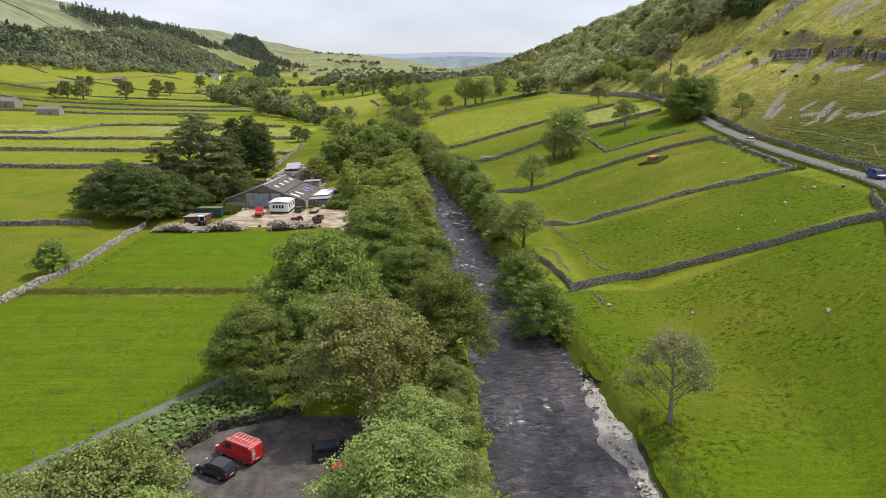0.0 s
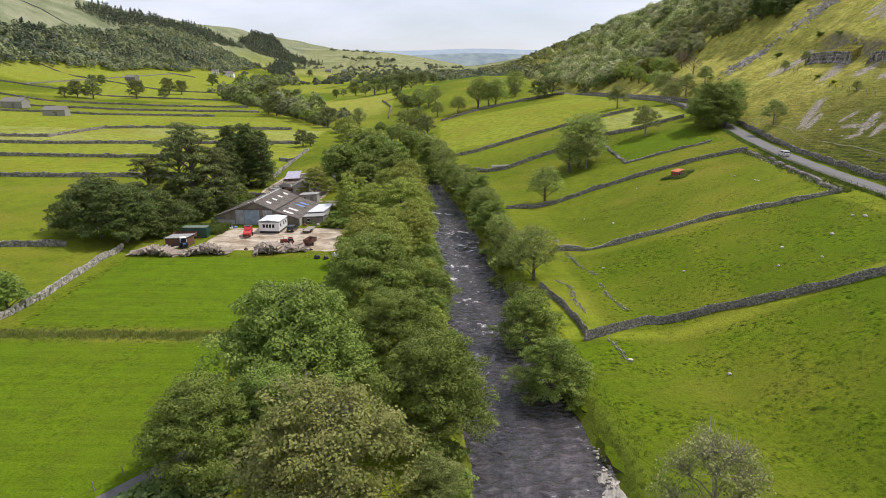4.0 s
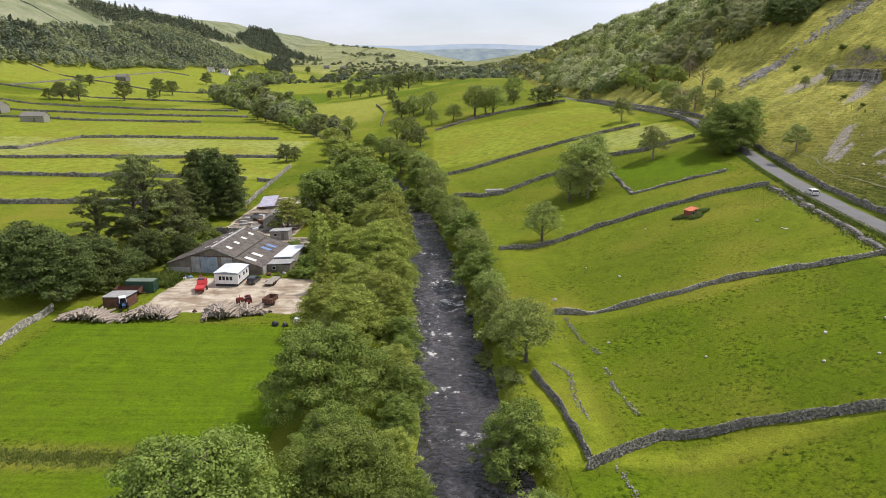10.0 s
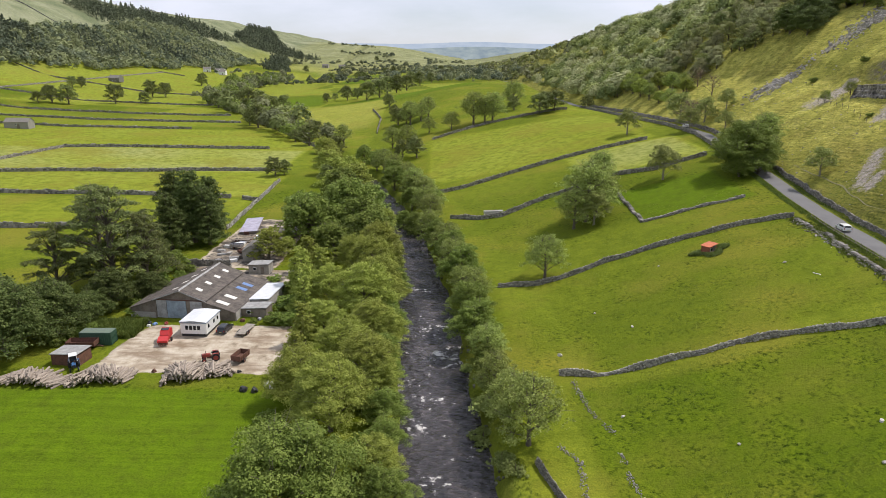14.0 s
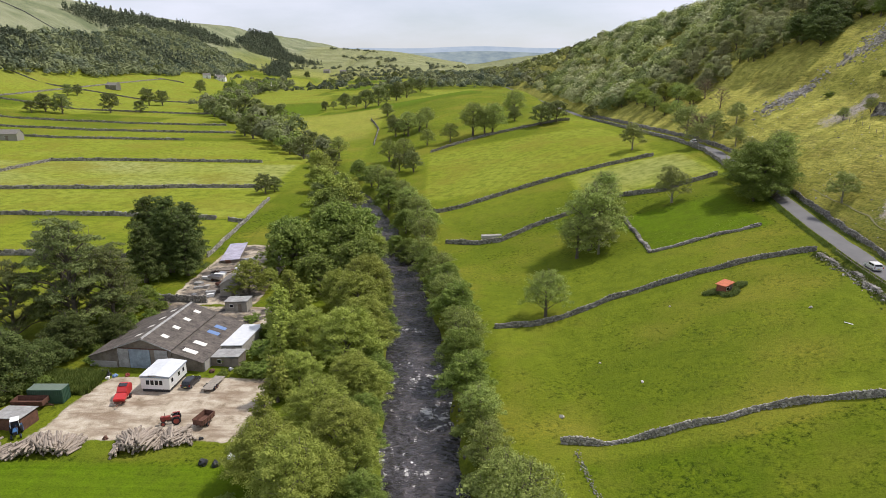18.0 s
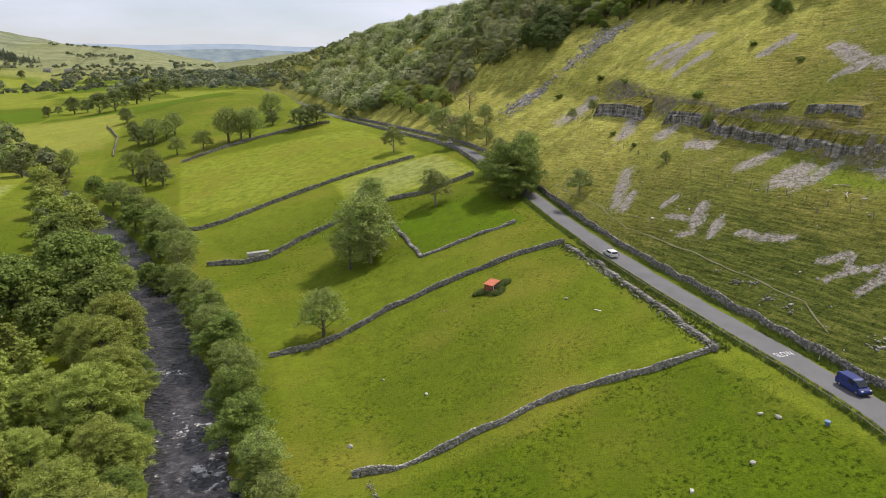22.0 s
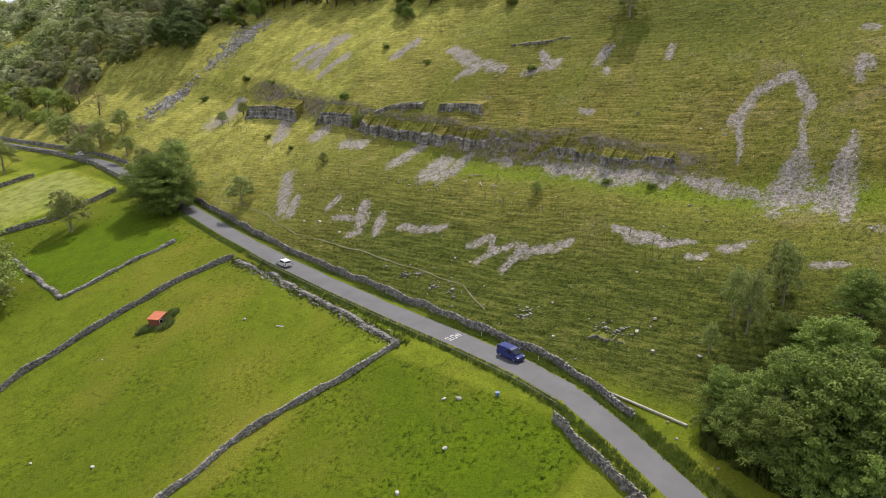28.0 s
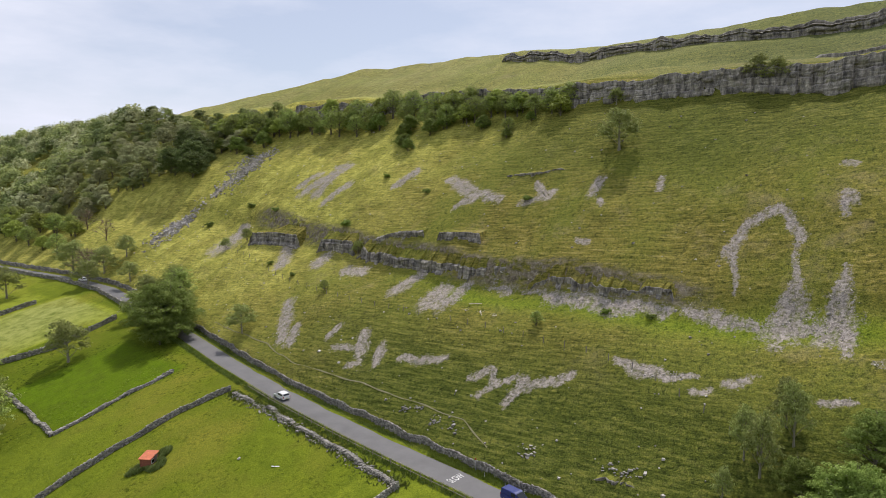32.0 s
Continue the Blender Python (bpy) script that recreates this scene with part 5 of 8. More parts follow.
spot(THIN, [(121, 316, 0.9), (130, 338, 0.9)], "pale sparse ash at the foot of the hill", "hillside trees", "ash_tree")
spot(LOOSE, [(114, 262, 0.5), (116, 271, 0.9), (119, 280, 0.8), (116, 292, 0.7)], "tall pale ash tree beside the road", "roadside trees", "ash_tree")
for k in range(9, 34):
    y = 338 + 6.5 * k
    u = 4 + 17 * abs(math.sin(k * 2.1)) + (0.4 * (y - 338) if k % 3 == 0 else 0) * 0.12
    spot(LOOSE if k % 2 else ASH, [(float(road_x(y)) + 5 + u, y, 0.55 + 0.3 * abs(math.sin(k * 1.3)))], "light green ash at the edge of the hillside wood", "roadside trees", "ash_tree")
spot([DEAD], [(119.5, 352, 1.25), (121, 346, 1.0), (124, 360, 0.8), (135.4, 368.6, 1.1), (141, 402, 1.2)], "bare brown tree beside the road", "roadside trees", "bare_tree")


def far_wood(name, seed, count, make, size, tall, mat, label, each=26, leaf=0.62, spire=False, others=()):
    """Distant woodland: many small uneven crowns, round or pointed."""
    rng = np.random.default_rng(seed)
    x, y = make(rng, count)
    z = ground(x, y)
    r = size * np.clip(rng.lognormal(-0.05, 0.32, len(x)), 0.45, 1.7)
    n = rng.normal(size=(len(x), each, 3))
    n /= np.linalg.norm(n, axis=2)[..., None]
    n[..., 2] = np.abs(n[..., 2]) * 1.1 - 0.25
    out = (r[:, None] * rng.uniform(0.6, 1.08, n.shape[:2]))[..., None]
    if spire:
        up = rng.random(n.shape[:2])
        p = np.stack([x, y, z], -1)[:, None] + np.stack([n[..., 0] * out[..., 0] * (1.05 - up), n[..., 1] * out[..., 0] * (1.05 - up), (0.15 + 2 * up) * tall * r[:, None]], -1)
    else:
        knob = 1 + 0.16 * np.sin(n[..., :1] * 5 + seed) * np.sin(n[..., 1:2] * 6 + x[:, None, None])
        p = np.stack([x, y, z + tall * r], -1)[:, None] + n * out * knob * np.array([1, 1, tall * 0.95])
    face = n + rng.normal(size=n.shape) * 0.38 + (0, 0, 0.45)
    face /= np.linalg.norm(face, axis=2)[..., None]
    a = np.cross(face, rng.normal(size=n.shape))
    a /= np.linalg.norm(a, axis=2)[..., None]
    b = np.cross(face, a)
    s = (r * leaf)[:, None, None] * rng.uniform(0.6, 1.2, n.shape[:2])[..., None]
    v = np.stack([p - a * s, p - b * s * 0.8, p + a * s, p + b * s * 0.8], 2).reshape(-1, 3)
    me = mesh_of(name, v, np.arange(len(v)).reshape(-1, 4), mat)
    for m in others:
        me.materials.append(m)
    kind = np.clip(((rough(x, y, 25) + rng.normal(0, 0.55, len(x)) + 1) * 0.5 * (1 + len(others))).astype(int), 0, len(others))
    me.polygons.foreach_set("material_index", np.repeat(kind, each).astype(np.int32))
    return tagged(new(name, me), label, "woodland", kind="stuff")


def hill_spots(rng, count, start=335):
    y = start + (895 - start) * rng.random(count) ** 1.3
    u = rng.uniform(4, 150, count)
    edge = np.interp(y, [330, 380, 450, 560, 900], [74, 58, 14, 3, 3])
    top = np.interp(y, [335, 400, 470, 520, 600], [88, 94, 100, 112, 150])
    keep = (u > edge + 9 * rough(y, u, 30)) & (u < top + 4 * rough(u, y, 17)) & (rough(u, y, 13) + 0.8 * rough(u + 9, y, 37) < 0.55)
    return (road_x(y) + 3.2 + u)[keep], y[keep]


def far_hill_spots(rng, count):
    y = rng.uniform(880, 2600, count)
    return road_x(y) + 3.2 + rng.uniform(3, 200, count), y


def mixed_ridge_spots(rng, count):
    y = rng.uniform(480, 1900, count)
    x = -rng.uniform(490, 720, count)
    low = np.interp(y, [800, 1000, 1350], [-530, -515, -500]) - 22 * rough(y, x, 70)
    keep = (x < low) & (x > np.interp(y, [1000, 1380, 1460, 1700], [-640, -648, -680, -690]) + 16 * rough(y, x, 90)) & (rough(x, y, 40) > -0.75)
    return x[keep], y[keep]


def within(x, y, corners):
    """Which places lie inside a polygon in plan."""
    odd = np.zeros(len(x), bool)
    for (ax, ay), (bx, by) in zip(corners, corners[1:] + corners[:1]):
        odd ^= ((ay > y) != (by > y)) & (x < ax + (bx - ax) * (y - ay) / (by - ay))
    return odd


def spruce_spots(rng, count):
    y = rng.uniform(480, 3300, count)
    x = -rng.uniform(400, 850, count)
    wob = 14 * rough(x, y, 60)
    band = (y > 1420) & (y < 2190) & (x < np.interp(y, [480, 1500, 2190], [-660, -690, -640]) + wob) & (x > np.interp(y, [480, 1700, 2050, 2190], [-730, -760, -765, -655]) + wob)
    block = within(x, y, [(-755, 2690), (-836, 3340), (-641, 2742), (-446, 2531), (-565, 2470), (-620, 2207), (-690, 2300)])
    clump = (y > 1790) & (y < 2340) & (x < np.interp(y, [1790, 2340], [-400, -520]) + wob) & (x > np.interp(y, [1790, 2340], [-470, -560]) + wob)
    inner = (y > 780) & (y < 1800) & (x < -535) & (x > -640) & (rough(x, y, 80) > 0.12)
    keep = band | block | clump | inner
    return x[keep], y[keep]


WOOD_TREES = [tree_kind(s, 12, 5.4, 5200, 0.5, m, BARK, 0.04, 15, thick=0.4) for s, m in ((94, LEAF_WOODPALE), (95, LEAF_WOOD), (96, LEAF_WOODPALE), (97, LEAF_WOODDARK))]


def plant_wood(limit):
    """The near edge of the hillside wood, tree by tree."""
    rng = np.random.default_rng(33)
    x, y = hill_spots(rng, 5200)
    near = y < 505
    taken = []
    for px, py in zip(x[near].tolist(), y[near].tolist()):
        gap = 4.2 + 0.008 * (py - 335)
        if all((px - ax) ** 2 + (py - ay) ** 2 > gap * gap for ax, ay in taken):
            taken.append((px, py))
            if len(taken) >= limit:
                break
    for px, py in taken:
        k = int(np.clip((rough(px, py, 25) + rng.normal(0, 0.5) + 1) * 2, 0, 3))
        plant(WOOD_TREES[k], px, py, rng.uniform(0.5, 1.0), rng.uniform(0, 360), "rounded " + ("pale green", "green", "pale green", "dark green")[k] + " tree in the hillside wood", "woodland_tree", "tree", "hillside wood")


plant_wood(295)
far_wood("hillside_wood", 5, 1700, lambda rng, count: hill_spots(rng, count, 500), 4.3, 1.1, LEAF_WOOD, "mixed green woodland covering the hillside", 270, 0.13, others=(LEAF_WOODPALE, LEAF_WOODDARK))
far_wood("distant_hill_wood", 15, 2600, far_hill_spots, 4.4, 1.0, LEAF_WOOD, "green woodland on the distant hillside, haze put into its leaf colour", 26, 0.46, others=(LEAF_FARTREE,))
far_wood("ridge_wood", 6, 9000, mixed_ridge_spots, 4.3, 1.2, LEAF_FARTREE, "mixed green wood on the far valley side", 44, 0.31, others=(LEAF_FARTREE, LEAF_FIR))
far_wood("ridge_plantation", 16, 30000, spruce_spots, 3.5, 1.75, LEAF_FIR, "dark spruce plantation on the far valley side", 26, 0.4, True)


def valley_spots(rng, count):
    """Hedgerows and copses beyond the near fields."""
    got = []
    while sum(len(g) for g in got) < count:
        y0 = rng.uniform(1150, 3100)
        x0 = rng.uniform(-520, 60)
        if rng.random() < 0.6:
            way, span = rng.choice([0.15, 1.4, -0.2]) + rng.normal(0, 0.12), rng.uniform(50, 200)
            d = np.arange(0, span, 1) * 9.0
            d = d[: int(span / 9)] + rng.normal(0, 2.5, int(span / 9))
            got.append(np.c_[x0 + d * math.cos(way), y0 + d * math.sin(way)] + rng.normal(0, 1.5, (len(d), 2)))
        else:
            got.append(np.c_[x0, y0] + rng.normal(0, 1, (int(rng.uniform(4, 22)), 2)) * (26, 34))
    p = np.concatenate(got)
    p = p[p[:, 0] < 90]
    return p[:, 0], p[:, 1]


def copse_spots(rng, count):
    y = rng.uniform(1120, 2300, count)
    x = rng.uniform(-110, 150, count)
    keep = (rough(x, y, 70) + 0.5 * rough(x, y, 21) > 0.0) & (x < road_x(y) + 20)
    return x[keep], y[keep]


def line_spots(rng, count):
    y = rng.uniform(470, 1500, count)
    return river_x(y) + rng.normal(0, 9, count), y


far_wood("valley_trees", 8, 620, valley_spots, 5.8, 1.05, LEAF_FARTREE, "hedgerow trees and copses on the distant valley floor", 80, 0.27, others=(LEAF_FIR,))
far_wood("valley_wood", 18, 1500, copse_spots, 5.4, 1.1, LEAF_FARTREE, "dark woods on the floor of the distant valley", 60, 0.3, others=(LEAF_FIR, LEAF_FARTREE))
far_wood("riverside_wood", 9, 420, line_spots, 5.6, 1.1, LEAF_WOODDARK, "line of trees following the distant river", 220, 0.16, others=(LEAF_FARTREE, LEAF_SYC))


# ---- surfaces of made things ----
def sheeted(name, colour, lichen, pitch=0.18, rough_=0.85, spread=0.3):
    """Ribbed sheeting with stains that run down it."""
    m, n, l, b = material(name, rough_)
    where = n.new("ShaderNodeTexCoord").outputs["Object"]
    blot = ramp_node(n, l, noise_node(n, l, 0.7, 7, 0.7, where), [(0.35, tuple(v * (1 - spread) for v in colour)), (0.65, tuple(min(1, v * (1 + spread)) for v in colour))])
    streak = ramp_node(n, l, noise_node(n, l, 1.5, 5, 0.65, where, (0.35, 3.0, 0.35)), [(0.45, (0, 0, 0)), (0.75, (0.8, 0.8, 0.8))])
    l.new(mix_node(n, l, streak, blot, lichen), b.inputs["Base Color"])
    w = n.new("ShaderNodeTexWave")
    w.bands_direction = "Y"
    w.inputs["Scale"].default_value = 0.314 / pitch
    l.new(where, w.inputs["Vector"])
    bump_node(n, l, b, w.outputs["Fac"], 0.5, 0.05)
    return m


def paint(name, colour, rough_=0.35, metal=0.0, dirt=0.15):
    m, n, l, b = material(name, rough_, metal)
    c = ramp_node(n, l, noise_node(n, l, 2.5, 6, 0.7), [(0.4, colour), (0.75, tuple(v * (1 - dirt * 2) + 0.1 * dirt for v in colour))])
    l.new(c, b.inputs["Base Color"])
    b.inputs["Coat Weight"].default_value = 0.3
    return m


ROOFING = sheeted("old cement roofing", (0.088, 0.074, 0.064), (0.175, 0.15, 0.12), spread=0.6)
GREY_SHEET = sheeted("grey sheeting", (0.33, 0.33, 0.32), (0.22, 0.2, 0.18))
BLUE_DOOR = sheeted("blue-grey steel door", (0.25, 0.31, 0.36), (0.2, 0.22, 0.23))
BOARDS = sheeted("weathered boards", (0.17, 0.14, 0.11), (0.26, 0.23, 0.19), 0.15)
BLOCKWORK = worn("concrete blockwork", (0.36, 0.34, 0.31), 0.9, spread=0.25, scale=1.2, bump=0.4, grain=9)
CLEAR_SHEET = worn("milky skylight sheet", (0.68, 0.66, 0.6), 0.5, spread=0.15, scale=1)
WHITE_PAINT = worn("off-white panel", (0.74, 0.74, 0.72), 0.5, spread=0.08, scale=1.2, bump=0.05)
WHITE_ROOF = worn("white roof sheet", (0.62, 0.64, 0.66), 0.5, spread=0.16, scale=0.8, bump=0.05)
GREEN_STEEL = worn("dark green steel", (0.035, 0.085, 0.055), 0.5, spread=0.25, scale=1.5)
RUST = worn("rusty brown steel", (0.13, 0.06, 0.04), 0.8, spread=0.5, scale=2.0, bump=0.3)
RED_ROOF = worn("rust-red roof sheet", (0.5, 0.14, 0.06), 0.7, spread=0.3, scale=1.5)
RUST_WALL = worn("rust-red sheet wall", (0.26, 0.085, 0.05), 0.75, spread=0.35, scale=1.5)
WOOD = worn("grey fence timber", (0.27, 0.24, 0.2), 0.9, spread=0.35, scale=2, grain=14)
LOG_SIDE = worn("pale log", (0.3, 0.25, 0.2), 0.9, spread=0.55, scale=2.5, grain=10, chance=True)
TILES = worn("stone roof slates", (0.2, 0.185, 0.165), 0.9, spread=0.35, scale=2, bump=0.6, grain=5)
OLD_BOARDS = sheeted("silvered boards", (0.3, 0.285, 0.25), (0.2, 0.185, 0.16), 0.2)
RUBBER = worn("rubber", (0.02, 0.02, 0.022), 0.8, spread=0.2, scale=6)
STEEL = worn("dull steel", (0.4, 0.4, 0.42), 0.4, 0.8, spread=0.2, scale=5)
PLASTIC_BLACK = worn("black sheeting", (0.025, 0.025, 0.028), 0.45, spread=0.3, scale=2, bump=0.4, grain=4)
PLASTIC_BLUE = worn("blue plastic", (0.13, 0.22, 0.42), 0.5, spread=0.2, scale=3)
RED_PAINT, DARK_PAINT, WHITE_CAR, BLUE_CAR = paint("red paint", (0.52, 0.02, 0.018)), paint("black paint", (0.018, 0.02, 0.026)), paint("white paint", (0.75, 0.75, 0.74), dirt=0.05), paint("deep blue paint", (0.018, 0.035, 0.19))
NAVY_CAR, BLUE_TRACTOR, RED_TRACTOR = paint("navy paint", (0.02, 0.028, 0.05)), paint("faded blue paint", (0.05, 0.14, 0.3), 0.5), paint("faded red paint", (0.33, 0.045, 0.03), 0.6, dirt=0.3)
GLASS, gn, gl, gb = material("window glass", 0.06)
gb.inputs["Base Color"].default_value = (0.015, 0.018, 0.022, 1)
LAMP_RED, LAMP_CLEAR = paint("red lamp glass", (0.4, 0.015, 0.01), 0.2), paint("clear lamp glass", (0.7, 0.7, 0.68), 0.15)
PLATE = paint("plate", (0.7, 0.62, 0.2), 0.5)


def level(x, y, lift=0.0):
    return float(ground(x, y)) + lift


# ---- vehicles ----
def wheel_meshes(r, w):
    tyre, rim = bmesh.new(), bmesh.new()
    turn = Matrix.Rotation(radians(90), 4, "X")
    bmesh.ops.create_cone(tyre, cap_ends=True, segments=18, radius1=r, radius2=r, depth=w, matrix=turn)
    bmesh.ops.bevel(tyre, geom=[e for e in tyre.edges if abs(abs(e.verts[0].co.y) - w / 2) < 1e-4 and abs(abs(e.verts[1].co.y) - w / 2) < 1e-4], offset=r * 0.12, segments=2, affect="EDGES")
    bmesh.ops.create_cone(rim, cap_ends=True, segments=14, radius1=r * 0.62, radius2=r * 0.62, depth=w + 0.03, matrix=turn)
    return tyre, rim


def add_wheel(parent, x, y, r, w, rim_mat):
    hub = new("wheel")
    hub.parent = parent
    hub.matrix_basis = pose(x, y, r)
    tyre, rim = wheel_meshes(r, w)
    part("tyre", tyre, RUBBER, hub)
    part("rim", rim, rim_mat, hub)


def car(name, label, x, y, heading, paint_mat, size=(4.2, 1.78, 1.48), style="hatch", group="", z=None, rack=False):
    """A road vehicle that faces along +x before it is turned."""
    ln, wd, hg = size
    ob = thing(name, label, "van" if "van" in name else "car", group, (x, y, level(x, y, 0.03) if z is None else z), heading)
    f, r = ln / 2, -ln / 2
    wr = 0.33 if hg > 1.6 else 0.31
    waist = 0.62 * hg if style == "hatch" else 0.58 * hg
    if style == "hatch":
        shell = [(r, 0.28), (r - 0.02, 0.6), (r + 0.08, waist), (f - 1.05, waist), (f - 0.25, waist * 0.84), (f, 0.55), (f - 0.02, 0.25), (f - 0.6, 0.2), (r + 0.6, 0.2)]
        top = [(r + 0.12, waist), (r + 0.42, hg - 0.06), (r + 0.8, hg), (f - 1.9, hg), (f - 1.65, hg - 0.08), (f - 0.98, waist)]
    else:
        shell = [(r, 0.3), (r - 0.01, 0.7), (r + 0.02, waist), (f - 0.75, waist), (f - 0.12, waist * 0.72), (f, 0.5), (f - 0.03, 0.26), (f - 0.7, 0.2), (r + 0.6, 0.2)]
        top = [(r + 0.02, waist), (r + 0.08, hg - 0.1), (r + 0.25, hg), (f - 1.75, hg), (f - 1.45, hg - 0.08), (f - 0.62, waist)]
    part("body", prism(shell, -wd / 2, wd / 2, 0.07), paint_mat, ob, smooth=False)
    bm = prism(top, -wd / 2 + 0.1, wd / 2 - 0.1, 0.06)
    part("cabin", bm, paint_mat, ob)
    # glass stands a little proud of the cabin
    ax, az, bx, bz = top[-2][0], top[-2][1] - 0.04, top[-1][0], top[-1][1] + 0.05
    tilt = math.degrees(math.atan2(az - bz, bx - ax))
    part("windscreen", block(((ax + bx) / 2 + 0.03, 0, (az + bz) / 2 + 0.02, math.hypot(bx - ax, az - bz) * 0.92, wd - 0.36, 0.03, 0, tilt, 0)), GLASS, ob)
    lo, hi = waist + 0.05, hg - 0.13
    spans = [(r + 0.55, r + 1.3), (r + 1.38, f - 1.85)] if style == "hatch" else [(f - 2.3, f - 1.5)]
    for x0, x1 in spans:
        for s in (-1, 1):
            part("side_window", block(((x0 + x1) / 2, s * (wd / 2 - 0.09), (lo + hi) / 2, x1 - x0, 0.03, hi - lo), bevel=0.01), GLASS, ob)
    if style == "hatch":
        part("rear_window", block((r + 0.25, 0, (lo + hi) / 2 + 0.02, 0.04, wd - 0.42, (hi - lo) * 1.05, 0, 38, 0)), GLASS, ob)
    for s in (-1, 1):
        part("headlight", block((f - 0.12, s * (wd / 2 - 0.24), 0.64 if style == "hatch" else 0.82, 0.2, 0.32, 0.14), bevel=0.03), LAMP_CLEAR, ob)
        part("tail_light", block((r + 0.0, s * (wd / 2 - 0.12), waist * 0.85, 0.08, 0.16, 0.3), bevel=0.02), LAMP_RED, ob)
        part("mirror", block((f - 1.45, s * (wd / 2 + 0.08), waist + 0.1, 0.1, 0.18, 0.14), bevel=0.03), DARK_PAINT, ob)
    part("bumper", block((f - 0.02, 0, 0.36, 0.12, wd - 0.1, 0.18), bevel=0.03), PLASTIC_BLACK, ob)
    part("number_plate", block((r - 0.03, 0, 0.52, 0.03, 0.5, 0.11)), PLATE, ob)
    for wx in (f - 0.82, r + 0.8):
        for s in (-1, 1):
            add_wheel(ob, wx, s * (wd / 2 - 0.1), wr, 0.21, STEEL)
    if rack:
        part("roof_rack", rod(*[((r + 0.35 + 0.45 * k, -wd / 2 + 0.2, hg + 0.12), (r + 0.35 + 0.45 * k, wd / 2 - 0.2, hg + 0.12)) for k in range(7)], ((r + 0.3, -wd / 2 + 0.2, hg + 0.12), (f - 1.9, -wd / 2 + 0.2, hg + 0.12)), ((r + 0.3, wd / 2 - 0.2, hg + 0.12), (f - 1.9, wd / 2 - 0.2, hg + 0.12)), ((r + 0.3, 0, hg + 0.12), (f - 1.9, 0, hg + 0.12)), r=0.025, n=6), LAMP_CLEAR, ob, "pale tubular roof rack")
        part("ladder", rod(((r - 0.06, 0.3, 0.6), (r - 0.06, 0.3, hg + 0.1)), ((r - 0.06, 0.65, 0.6), (r - 0.06, 0.65, hg + 0.1)), *[((r - 0.06, 0.3, 0.75 + 0.25 * k), (r - 0.06, 0.65, 0.75 + 0.25 * k)) for k in range(5)], r=0.02, n=6), STEEL, ob)
    return ob


car("delivery_van", "bright red panel van with a roof rack", -19.0, 56.9, 149, RED_PAINT, (4.9, 1.9, 1.95), "van", rack=True)
car("hatchback_car", "black hatchback parked beside the red van", -20.4, 54.1, 152, DARK_PAINT, (3.9, 1.7, 1.45))
car("estate_car", "dark navy car parked under the trees", -9.6, 56.6, 10, NAVY_CAR, (4.4, 1.8, 1.5))
car("hatchback_car", "dark red hatchback half under the trees", -7.6, 52.9, 10, RED_PAINT, (3.9, 1.7, 1.45))
car("hatchback_car", "white hatchback under the whitebeam trees", -28.8, 50.0, 150, WHITE_CAR)
ROAD_TURN = lambda y: math.degrees(math.atan2(4.0, float(road_x(y + 2) - road_x(y - 2))))
car("hatchback_car", "white hatchback driving up the valley road", float(road_x(192)) - 1.25, 192, ROAD_TURN(192), WHITE_CAR, z=float(road_z(192)) + 0.05)
car("small_van", "deep blue small van driving down the valley road", float(road_x(129.6)) + 1.1, 129.6, ROAD_TURN(129.6) + 180, BLUE_CAR, (4.4, 1.85, 1.85), "van", z=float(road_z(129.6)) + 0.05)
car("hatchback_car", "white car on the far stretch of road", float(road_x(345)) + 0.9, 345, ROAD_TURN(345), WHITE_CAR, z=float(road_z(345)) + 0.05)
car("hatchback_car", "black car parked beside the white cabin", -35.1, 173.6, 83, DARK_PAINT)


